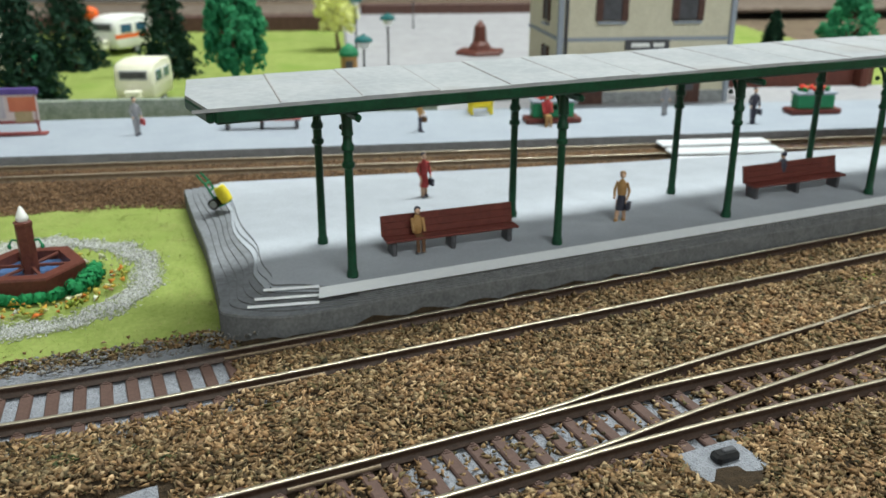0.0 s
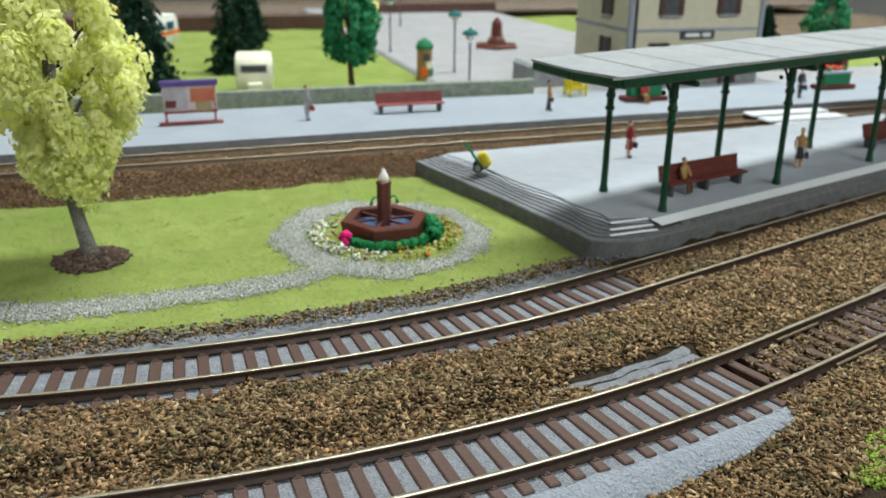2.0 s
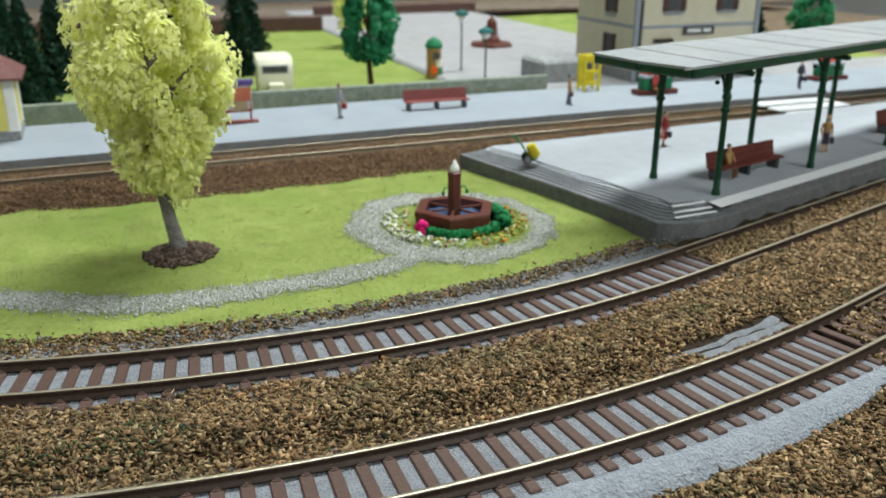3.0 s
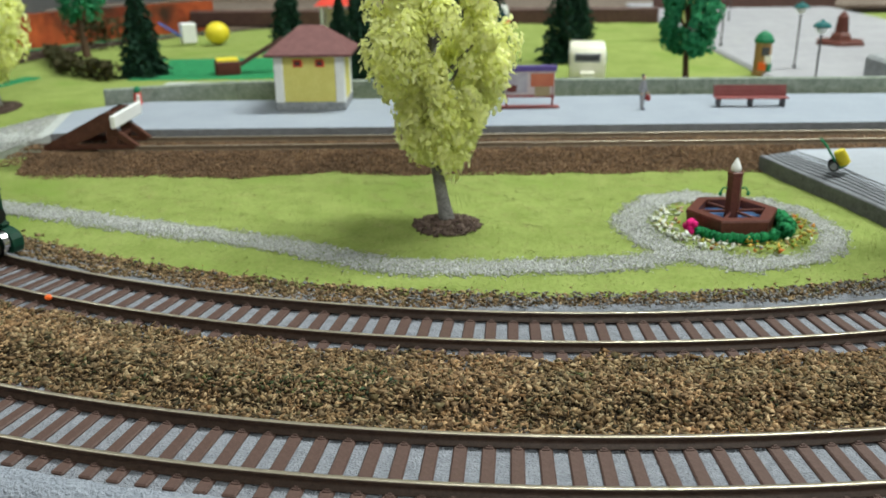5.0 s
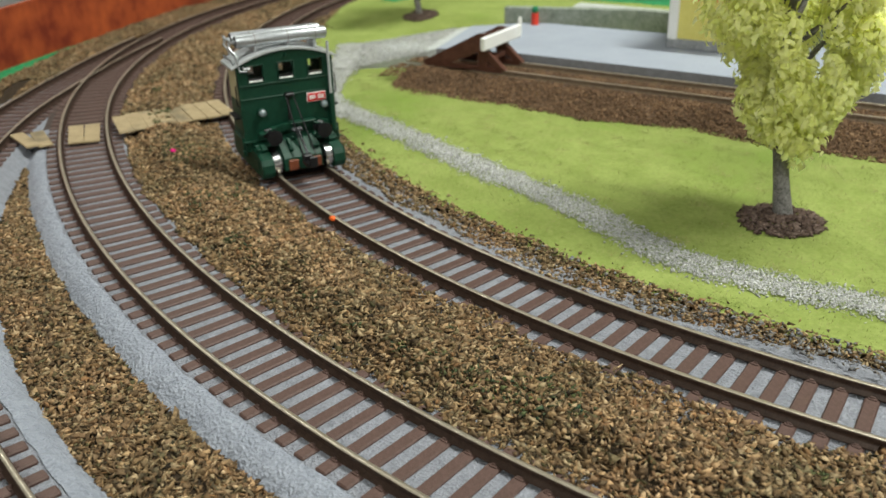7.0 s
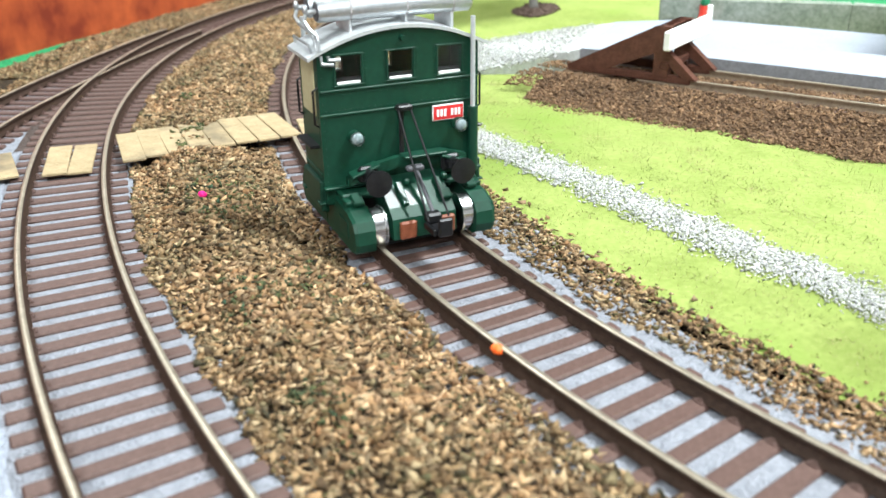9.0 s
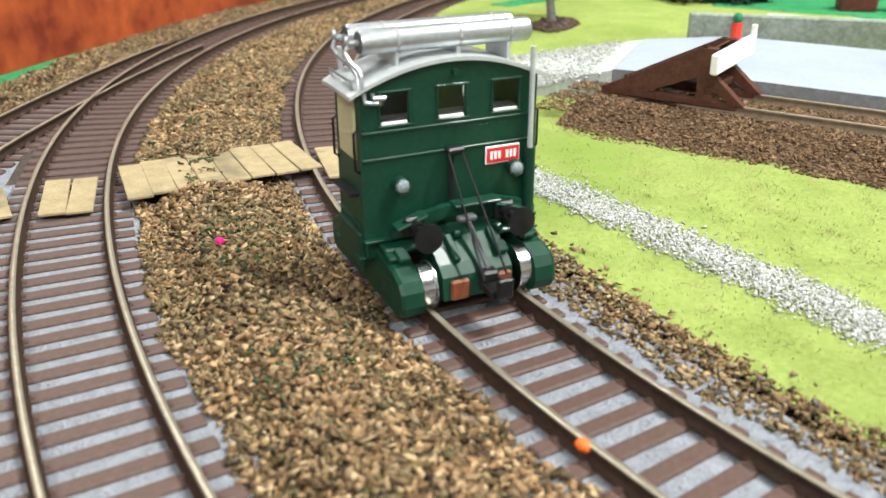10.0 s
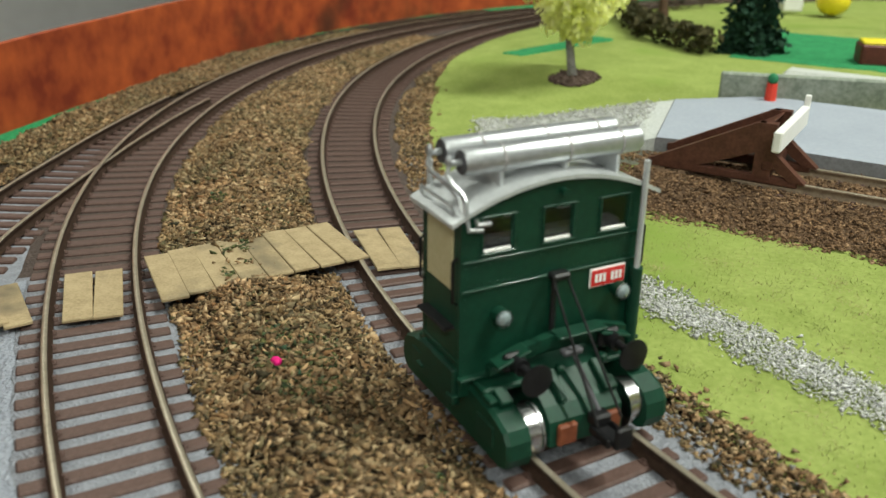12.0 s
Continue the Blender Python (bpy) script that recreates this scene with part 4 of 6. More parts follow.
        part("back_slat", Geo().box((0, 0.004 + 0.004 * k, tall * (0.54 + 0.19 * k)), (length, 0.009, tall * 0.190), bev=0.0008, rx=-8), material, t)
    for k in range(legs):
        lx = (k / (legs - 1) - 0.5) * length * 0.88
        part("leg", Geo().box((lx, -0.02, tall * 0.2), (0.016, 0.05, tall * 0.42), bev=0.004), "grey_dark", t)
        part("end_frame", Geo().box((lx, 0.008, tall * 0.5), (0.012, 0.008, tall * 0.95), bev=0.002, rx=-6), material, t)
    return t


bench(-0.045, 2.32, PLAT_Z, 14, 0.41, 0.105, "bench", "brown slatted bench under the canopy")
bench(1.235, 2.735, PLAT_Z, 16, 0.42, 0.105, "bench", "brown slatted bench at the canopy posts")


def figurine(x, y, z, rz, tall, coat, legs, label, sit=False, bag=None, skirt=False, hair="coat_dark"):
    """A plain doll: one mesh of a few turned shapes."""
    g = Geo()
    s = tall / 0.2
    if sit:
        g.ball((0, 0, 0.05 * s), (0.020 * s, 0.018 * s, 0.045 * s), 10).box((0, -0.025 * s, 0.015 * s), (0.03 * s, 0.045 * s, 0.015 * s), slot=2)
        for k in (-1, 1):
            g.tube([(k * 0.010 * s, -0.046 * s, 0.016 * s), (k * 0.010 * s, -0.052 * s, -0.035 * s)], 0.007 * s, 7, 2)
            g.tube([(k * 0.020 * s, 0, 0.078 * s), (k * 0.020 * s, -0.028 * s, 0.034 * s)], 0.006 * s, 7)
        head = 0.105 * s
    else:
        for k in (-1, 1):
            g.tube([(k * 0.013 * s, k * 0.012 * s, 0), (k * 0.010 * s, 0, 0.085 * s)], [0.007 * s, 0.011 * s], 8, 1 if skirt else 2)
            g.box((k * 0.013 * s, k * 0.012 * s - 0.005 * s, 0.004 * s), (0.012 * s, 0.024 * s, 0.009 * s), slot=3)
        if skirt:
            g.lathe((0, 0, 0.045 * s), [(0.021 * s, 0), (0.022 * s, 0.008 * s), (0.015 * s, 0.062 * s)], 10, 2)
        g.ball((0, 0, 0.128 * s), (0.020 * s, 0.014 * s, 0.045 * s), 10)
        for k in (-1, 1):
            g.tube([(k * 0.019 * s, 0, 0.158 * s), (k * 0.029 * s, 0.004 * s, 0.125 * s), (k * 0.025 * s, -0.014 * s, 0.100 * s)], 0.0058 * s, 7)
            g.ball((k * 0.025 * s, -0.015 * s, 0.096 * s), (0.006 * s, 0.006 * s, 0.007 * s), 7, 1)
        if bag:
            g.box((0.031 * s, -0.010 * s, 0.066 * s), (0.014 * s, 0.036 * s, 0.032 * s), slot=4)
        head = 0.187 * s
    g.ball((0, 0, head), (0.011 * s, 0.012 * s, 0.015 * s), 10, 1)
    g.ball((0, 0.003 * s, head + 0.006 * s), (0.0122 * s, 0.0122 * s, 0.011 * s), 10, 3)
    ob = part("figurine", g, (coat, "skin", legs, hair, bag or coat), None, smooth=True)
    ob.matrix_world = pose(x * U, y * U, z * U, 0, 0, rz)
    return tagged(ob, label, "figurine", "painted figurines")


figurine(-0.07, 2.81, PLAT_Z, 20, 0.155, "coat_red", "coat_red", "small figurine painted in a red coat on the platform", bag="coat_dark", skirt=True)
figurine(0.53, 2.48, PLAT_Z, -30, 0.16, "coat_tan", "coat_dark", "small figurine painted tan and black under the canopy", bag="coat_dark", skirt=True, hair="coat_tan")
figurine(-0.14, 2.285, PLAT_Z + 0.035, 10, 0.16, "coat_tan", "coat_brown", "small tan figurine seated on the bench", True)
figurine(1.20, 2.74, PLAT_Z + 0.045, 190, 0.16, "coat_dark", "coat_dark", "small dark figurine seated on the bench", True)


def luggage_cart(x, y, z, rz):
    t = thing("luggage_cart", x, y, z, rz, "green two-wheeled hand truck tipped back with a yellow barrel", "cart")
    lean = Vector((-0.52, 0, 0.854))  # the frame leans back
    foot = Vector((0.020, 0, 0.012))
    for side in (-1, 1):
        off = Vector((0, side * 0.016, 0))
        part("side_rail", Geo().tube([foot + off, foot + off + lean * 0.085, foot + off + lean * 0.115 + Vector((-0.012, 0, 0.004))], 0.0035, 7), "green_box", t)
        wheel = part("wheel", Geo().tube([(0.004, side * 0.020, 0.019), (0.004, side * 0.026, 0.019)], 0.019, 18), "black", t)
        part("wheel_disc", Geo().tube([(0.004, side * 0.0255, 0.019), (0.004, side * 0.0285, 0.019)], 0.013, 16), "stone", wheel)
    for k in (0.03, 0.06, 0.085):
        c = foot + lean * k
        part("cross_rail", Geo().tube([c + Vector((0, -0.016, 0)), c + Vector((0, 0.016, 0))], 0.003, 6), "green_box", t)
    part("toe_plate", Geo().box((0.034, 0, 0.016), (0.034, 0.036, 0.004), ry=-28, bev=0.001), "green_box", t)
    rows = [(0.000, 0.016), (0.004, 0.020), (0.030, 0.022), (0.056, 0.020), (0.060, 0.015)]
    part("barrel", Geo().tube([Vector((0.045, 0, 0.024)) + lean * h for h, r in rows], [r for h, r in rows], 16), "yellow", t, "yellow barrel", smooth=True)


luggage_cart(-0.775, 2.76, PLAT_Z, -18)


def foam(points, face, sizes, seed):
    """Ragged star-shaped scraps of foam that face their own way."""
    g = np.random.default_rng(seed)
    n, k = len(points), 5
    u = np.cross(face, np.cross(face, [0, 0, 1.0] + g.normal(size=(n, 3)) * 0.45))
    u /= np.linalg.norm(u, axis=1)[:, None]
    w = np.cross(face, u)
    s = np.asarray(sizes)[:, None]
    rows = [points + face * s * 0.25]
    for i in range(2 * k):
        r = s * (g.uniform(0.75, 1.35, (n, 1)) if i % 2 == 0 else g.uniform(0.45, 0.8, (n, 1)))
        rows.append(points + r * (1.25 * math.cos(math.pi * i / k) * u + 0.75 * math.sin(math.pi * i / k) * w) + face * s * g.uniform(-0.3, 0.25, (n, 1)))
    v = np.stack(rows, 1).reshape(-1, 3)
    m = 2 * k + 1
    tri = np.array([(0, 1 + i, 1 + (i + 1) % (2 * k)) for i in range(2 * k)])
    return v, (tri[None] + m * np.arange(n)[:, None, None]).reshape(-1, 3)


# ---- fountain and flower bed on the lawn ----
def fountain(x, y, z):
    t = thing("fountain", x, y, z, 0, "hexagonal brown fountain with a round column and white cone", "fountain")
    hexa = lambda rad: [(rad * math.cos(math.pi / 3 * k + 0.05), rad * math.sin(math.pi / 3 * k + 0.05)) for k in range(6)]
    outer, inner = hexa(0.152), hexa(0.112)
    g = Geo()
    v = [(px * 0.94, py * 0.94, 0) for px, py in outer] + [(px, py, 0.056) for px, py in outer] + [(px, py, 0.062) for px, py in hexa(0.149)] + [(px, py, 0.062) for px, py in inner] + [(px, py, 0.02) for px, py in inner]
    f = [(6 * r0 + k, 6 * r0 + (k + 1) % 6, 6 * r0 + 6 + (k + 1) % 6, 6 * r0 + 6 + k) for r0 in range(4) for k in range(6)]
    part("basin", g.add(v, f), "rust_brown", t)
    part("water", Geo().add([(px, py, 0.034) for px, py in inner], [tuple(range(6))]), "blue_water", t, "dark blue water")
    for k in range(6):
        a = math.pi / 3 * k + 0.05
        part("spoke", Geo().box((0.064 * math.cos(a), 0.064 * math.sin(a), 0.054), (0.085, 0.009, 0.008), rz=math.degrees(a)), "rust_brown", t)
    part("column", Geo().lathe((0, 0, 0.015), [(0.029, 0), (0.029, 0.01), (0.0245, 0.02), (0.0245, 0.16), (0.0265, 0.163), (0.0265, 0.172), (0.02, 0.175)], 6), "rust_brown", t)
    part("cone", Geo().lathe((0, 0, 0.188), [(0.014, 0), (0.017, 0.006), (0.017, 0.013), (0.013, 0.022), (0.004, 0.042), (0.001, 0.045)], 16), "white", t, "white pointed top", smooth=True)
    for s, b in ((-1, 0.3), (1, 0.3)):
        sp = part("spout", Geo().tube([(s * 0.022, 0, 0.13), (s * 0.036, -0.004, 0.135), (s * 0.045, -0.006, 0.12)], 0.003, 7), "green_box", t, "green spout")
        part("tap", Geo().ball((s * 0.045, -0.006, 0.115), (0.006, 0.006, 0.008), 8), "green_box", sp)
    return t


FZ = 0.012
fountain(FOUNTAIN[0], FOUNTAIN[1], FZ)
rr = np.random.default_rng(31)
shrub_v, shrub_f, count = [], [], 0
for k in range(26):  # chunky foam clumps, fuller on one side
    a = 3.75 + 2.75 * (k + rr.uniform(-0.3, 0.3)) / 25
    d = rr.uniform(0.154, 0.170) + (0.014 if a > 5.6 else 0.0)
    c = np.array([FOUNTAIN[0] + d * math.cos(a), FOUNTAIN[1] + d * math.sin(a), FZ + (0.020 if a > 5.6 else 0.013)])
    way = rr.normal(0, 1, (60, 3))
    way /= np.linalg.norm(way, axis=1)[:, None]
    v, f = foam(c + way * rr.uniform(0.7, 1.1, (60, 1)) * (0.027 if a > 5.6 else 0.0135), way, rr.uniform(0.006, 0.011, 60), 300 + k)
    shrub_v.append(v)
    shrub_f.append(f + count)
    count += len(v)
shrub = part("flower_bed_shrub", raw_mesh("flower_bed_shrub", np.concatenate(shrub_v), np.concatenate(shrub_f), "flower_green"), None)
tagged(shrub, "dark green foam shrubs round the fountain", "plants", kind="stuff")
for nm, mat_, a0, a1, n, lab in (("white_flower", "flower_white", 2.4, 4.5, 110, "white and pale foam blossoms in the round bed"), ("orange_flower", "flower_orange", 4.7, 6.6, 70, "orange and yellow foam blossoms in the round bed"), ("mixed_flower", "flower_mix", 0.0, 6.28, 110, "mixed small foam blossoms in the round bed")):
    ang, rad = rr.uniform(a0, a1, n), 0.165 + 0.095 * np.sqrt(rr.random(n))
    pts = np.stack([FOUNTAIN[0] + rad * np.cos(ang), FOUNTAIN[1] + rad * np.sin(ang), FZ + rr.uniform(0.003, 0.013, n)], 1)
    scatter(nm, pts, rr.uniform(0.005, 0.013, n), mat_, lab, "flowers", 0.9, seed=33)
blob = Geo()
for k in range(14):
    blob.ball((FOUNTAIN[0] - 0.150 + rr.uniform(-0.014, 0.014), FOUNTAIN[1] - 0.075 + rr.uniform(-0.014, 0.014), FZ + 0.024 + rr.uniform(-0.014, 0.016)), (0.012, 0.012, 0.012), 7)
tagged(part("pink_flower", blob, "pink"), "bright magenta foam blossom beside the fountain", "flower")


# ---- trees ----
def crown_points(shape, crown_h, n, seed, clumps, spread):
    """Points on ragged foam clumps, with the way each piece of foam faces: shape gives the radius at a height from 0 to 1."""
    g = np.random.default_rng(seed)
    k = np.arange(clumps)
    h, a = (k + g.random(clumps)) / clumps, 2.4 * k + g.uniform(-0.7, 0.7, clumps)
    rad = np.array([shape(q) for q in h]) * (0.40 + 0.60 * np.sqrt(g.random(clumps)))
    c = np.stack([rad * np.cos(a), rad * np.sin(a), h * crown_h], 1)
    pick = g.integers(0, clumps, n)
    d = g.normal(size=(n, 3))
    d /= np.linalg.norm(d, axis=1)[:, None]
    reach = spread * (0.55 + 0.9 * g.random((clumps, 1))[pick]) * (0.75 + 0.5 * g.random((n, 1)) ** 2)
    face = d * [0.95, 0.95, 0.7] + [0, 0, 0.4] + g.normal(size=(n, 3)) * 0.4
    return c[pick] + d * reach * [0.85, 0.85, 1.25], face / np.linalg.norm(face, axis=1)[:, None]


def leafy_tree(name, x, y, z, trunk, crown_h, shape, n, material, bark, label, seed, size=0.016, spread=0.03, bend=0.02, clumps=260, start=0.0):
    t = thing(name, x, y, z, 0, label, "tree", "model trees")
    g = np.random.default_rng(seed)
    total = trunk + crown_h
    spine = [Vector((-bend * 2.2 * math.sin(2.6 * k / 8), bend * 0.6 * math.cos(2.4 * k / 8) - bend * 0.6, total * 0.9 * k / 8)) for k in range(9)]
    part("trunk", Geo().tube(spine, [0.032 * trunk * 3.2 * (1 - k / 9.5) * (1.15 if k == 0 else 1) for k in range(9)], 12), bark, t, smooth=True)
    part("limb", limb_geo(spine, g, trunk, crown_h, shape), bark, t)
    pts, face = crown_points(shape, crown_h, n, seed, clumps, spread)
    v, f = foam(pts + [-bend * 0.7, 0, trunk + start + 0.02], face, g.uniform(size * 0.5, size * 1.1, n), seed)
    part("crown", raw_mesh("crown", v, f, material), None, t)
    return t


def limb_geo(spine, g, trunk, crown_h, shape):
    geo = Geo()
    for k in range(9):
        h = 0.05 + 0.08 * k
        a = 2.4 * k + g.uniform(-0.3, 0.3)
        p = Vector((0, 0, trunk + crown_h * h * 0.8))
        for i in range(len(spine) - 1):
            if spine[i].z <= p.z <= spine[i + 1].z:
                p = spine[i].lerp(spine[i + 1], (p.z - spine[i].z) / (spine[i + 1].z - spine[i].z))
        q = Vector((math.cos(a), math.sin(a), 0)) * shape(min(1, h + 0.15)) * 0.5 + Vector((0, 0, p.z + 0.22 * crown_h))
        geo.tube([p, p.lerp(q, 0.5) + Vector((0, 0, -0.01)), q], [0.011, 0.008, 0.003], 7)
    return geo


lime_shape = lambda h: 0.225 * max(0.10, math.sin(math.pi * (0.03 + 0.88 * h) ** 1.0)) ** 0.8
leafy_tree("lime_tree", -2.19, 2.39, 0.012, 0.235, 0.64, lime_shape, 21000, "lime_leaf", "bark", "lime green foam tree with a grey trunk on the lawn", 41, 0.0128, 0.050, 0.026, 90)
leafy_tree("lime_tree", -4.68, 4.22, 0.02, 0.20, 0.55, lime_shape, 5000, "lime_leaf", "bark", "lime green foam tree near the back curve", 42, 0.018, 0.045, 0.02, 80)
green_shape = lambda h: 0.165 * max(0.05, math.sin(math.pi * (0.12 + 0.80 * h) ** 0.8)) ** 0.7
leafy_tree("green_tree", -0.88, 4.62, 0.06, 0.20, 0.45, green_shape, 8000, "green_leaf", "bark_brown", "round deep green foam tree on the far lawn", 43, 0.014, 0.030, 0.01, 110)
leafy_tree("green_tree", -0.35, 6.9, 0.06, 0.16, 0.42, green_shape, 3500, "lime_leaf", "bark_brown", "pale green foam tree far behind the platform", 44, 0.016, 0.03, 0.01, 120)
leafy_tree("green_tree", 2.75, 5.0, 0.06, 0.12, 0.42, green_shape, 4000, "green_leaf", "bark_brown", "deep green foam tree beside the station", 45, 0.014, 0.03, 0.01, 120)

pts = []
for tx, ty, tr in ((-2.19, 2.37, 0.115), (-4.68, 4.22, 0.1), (-0.88, 4.6, 0.09)):
    k = 700
    rad, ang = tr * np.sqrt(rr.random(k)), rr.uniform(0, 6.28, k)
    pts.append(np.stack([tx + rad * np.cos(ang), ty + rad * np.sin(ang), lawn_height(tx + rad * np.cos(ang), ty + rad * np.sin(ang)) + 0.012 * (1 - rad / tr) + 0.005], 1))
pts = np.concatenate(pts)
scatter("mulch", pts, rr.uniform(0.007, 0.014, len(pts)), "mulch", "dark bark mulch round the tree trunks", "mulch", 0.5, seed=46)


def fir(x, y, z, tall, width, seed, label="dark green bottle-brush fir tree"):
    t = thing("fir_tree", x, y, z, 0, label, "tree", "fir trees")
    part("trunk", Geo().tube([(0, 0, 0), (0, 0, tall * 0.95)], [0.022, 0.004], 8), "bark_brown", t)
    g = np.random.default_rng(seed)
    n = 5200
    h = g.random(n) ** 1.25
    tier = 1 - 0.35 * ((h * 9) % 1)
    rad = width * (1 - h) ** 0.72 * tier * (0.35 + 0.65 * np.sqrt(g.random(n))) + 0.006
    a = g.uniform(0, 6.283, n)
    rad = rad * (0.85 + 0.25 * np.sin(5 * a + 9 * h))
    pts = np.stack([rad * np.cos(a), rad * np.sin(a), tall * (0.05 + 0.95 * h) - rad * 0.25], 1)
    v, f = flakes(pts, g.uniform(0.012, 0.026, n) * (1.1 - 0.5 * h), seed, 0.1)
    part("crown", raw_mesh("crown", v, f, "fir_leaf"), None, t)


FIRS = [(-2.03, 4.84, 0.74, 0.25), (-1.45, 5.78, 0.80, 0.23), (-2.62, 5.45, 0.62, 0.18), (-2.17, 6.20, 0.86, 0.27), (-4.26, 5.25, 0.60, 0.18), (-3.52, 6.35, 0.65, 0.17), (-2.76, 4.95, 0.62, 0.16), (-1.20, 7.4, 0.60, 0.19), (-3.05, 7.0, 0.6, 0.16), (2.35, 5.15, 0.45, 0.14), (-2.95, 5.2, 0.5, 0.13)]
for k, (fx, fy, ft, fw) in enumerate(FIRS):
    fir(fx, fy, 0.05, ft, fw, 60 + k)


# ---- siding: buffer stop and white crossing ----
def buffer_stop(x, y, z, rz):
    t = thing("buffer_stop", x, y, z, rz, "brown buffer stop with a white beam at the siding end", "buffer stop")
    for s in (-1, 1):
        part("side_frame", Geo().box((-0.12, s * 0.0825, 0.012), (0.40, 0.018, 0.024), bev=0.004), "buffer", t)
        for nm, side in (("brace", [(-0.32, 0.018), (-0.19, 0.018), (-0.02, 0.088), (-0.02, 0.162), (-0.035, 0.162)]), ("upright", [(-0.035, 0.018), (0.010, 0.018), (0.010, 0.162), (-0.035, 0.162)]), ("front_brace", [(0.010, 0.052), (0.062, 0.016), (0.098, 0.016), (0.010, 0.090)])):
            thick = 0.011 if nm == "brace" else 0.014
            n = len(side)
            v = [(px, s * 0.0825 + e * thick, pz) for e in (-1, 1) for px, pz in side]
            part(nm, Geo().add(v, [tuple(range(n)), tuple(reversed(range(n, 2 * n)))] + [((i + 1) % n, i, n + i, n + (i + 1) % n) for i in range(n)]), "buffer", t)
    part("cross_bar", Geo().box((0.0, 0, 0.05), (0.03, 0.20, 0.025), bev=0.005), "buffer", t)
    part("sloping_plate", Geo().box((-0.10, 0, 0.098), (0.22, 0.15, 0.006), ry=-33, bev=0.002), "buffer", t)
    part("beam", Geo().box((0.028, 0, 0.135), (0.022, 0.34, 0.055), bev=0.004), "white", t, "white painted beam")
    part("end_post", Geo().box((0.03, 0.17, 0.15), (0.016, 0.012, 0.085), bev=0.003), "white", t)


buffer_stop(-3.66, 3.335, 0.06, 1.7)

for k in range(3):
    dy = k * 0.145
    t = slab("crossing_board", (1.27 + 0.01 * k, 3.22 + dy + 0.01, 0.081), (0.50, 0.095 if k != 1 else 0.105, 0.014), "stripe_white", "white boards of the passenger crossing between platforms", category="crossing")

# ---- far platform ----
FAR_Z = 0.095


def far_front(x):
    return 3.60 + 0.03 * x


outline = [(-4.02, 3.40), (-3.62, far_front(-3.62) - 0.005), (4.4, far_front(4.4)), (4.4, 4.34), (-1.0, 4.30), (-3.9, 4.16), (-4.15, 3.92)]
far_plat = thing("platform", 0, 0, 0, 0, "pale grey station platform with a dark edge", "platform", kind="structure")
part("platform_body", Geo().prism(outline, -0.03, FAR_Z, 0, 1, 0.004), ("kerb_far", "concrete_far"), far_plat)
ramp = Geo().add([(-4.02, 3.40, FAR_Z - 0.003), (-4.15, 3.92, FAR_Z - 0.003), (-4.62, 3.62, 0.012), (-4.35, 3.18, 0.012)], [(0, 1, 2, 3)])
ramp.add([(-4.02, 3.40, FAR_Z - 0.003), (-4.35, 3.18, 0.012), (-4.02, 3.40, -0.02), (-4.35, 3.18, -0.02), (-4.15, 3.92, FAR_Z - 0.003), (-4.62, 3.62, 0.012), (-4.15, 3.92, -0.02), (-4.62, 3.62, -0.02)], [(0, 1, 3, 2), (5, 4, 6, 7), (1, 5, 7, 3)])
rg = np.random.default_rng(91)
u, w = rg.random(16000), rg.random(16000)
low_end, high_end = np.array([(-4.35, 3.18), (-4.62, 3.62)]), np.array([(-4.02, 3.40), (-4.15, 3.92)])
pa, pb = low_end[0] + (low_end[1] - low_end[0]) * w[:, None], high_end[0] + (high_end[1] - high_end[0]) * w[:, None]
xy = pa + (pb - pa) * (u[:, None] * 1.12 - 0.22) + rg.normal(0, 0.02, (16000, 2))
slope = np.clip(u * 1.12 - 0.22, 0, 1)
scatter("ramp_gravel", np.column_stack([xy, 0.014 + (FAR_Z - 0.017) * slope]), rg.uniform(0.003, 0.0065, 16000), "pebble", "pale grey gravel strewn over the platform ramp", "gravel", seed=92)
part("ramp", ramp, "gravelbed", far_plat, "pale grey ramp at the platform end")
low = thing("low_wall", 0, 0, 0, 0, "low mossy grey wall behind the far platform", "wall", kind="structure")
wall_pts = [(-4.05, 4.10), (-3.4, 4.33), (-2.4, 4.36), (-1.0, 4.36), (0.15, 4.36)]
for p, q in zip(wall_pts, wall_pts[1:]):
    mid, dx, dy = ((p[0] + q[0]) / 2, (p[1] + q[1]) / 2), q[0] - p[0], q[1] - p[1]
    part("wall_length", Geo().box((mid[0], mid[1], 0.12), (math.hypot(dx, dy), 0.035, 0.11), rz=math.degrees(math.atan2(dy, dx)), bev=0.006), "low_wall", low)

bench(-0.715, 3.985, FAR_Z, 0, 0.36, 0.10, "bench_far", "red brown slatted bench on the station platform")
figurine(-1.265, 3.90, FAR_Z, 40, 0.17, "coat_grey", "coat_grey", "small grey figurine with a red bag on the platform", bag="coat_red")
figurine(0.01, 3.82, FAR_Z, 60, 0.16, "coat_tan", "coat_dark", "small tan figurine walking on the station platform", bag="coat_brown")
figurine(1.26, 4.06, FAR_Z, 0, 0.16, "coat_grey", "coat_grey", "small grey figurine before the station")
figurine(1.61, 3.82, FAR_Z, 0, 0.17, "coat_dark", "coat_dark", "small dark figurine standing on the station platform", bag="coat_dark")


def billboard(x, y, z):
    t = thing("billboard", x, y, z, 2, "small poster board with a violet top rail", "billboard")
    part("foot", Geo().box((0, 0, 0.006), (0.30, 0.05, 0.010), bev=0.003), "bench_far", t)
    for s in (-1, 1):
        part("post", Geo().box((s * 0.115, 0, 0.10), (0.010, 0.010, 0.20), bev=0.002), "bench_far", t)
    part("panel", Geo().box((0, 0, 0.122), (0.25, 0.010, 0.125), bev=0.002), "poster_pale", t)
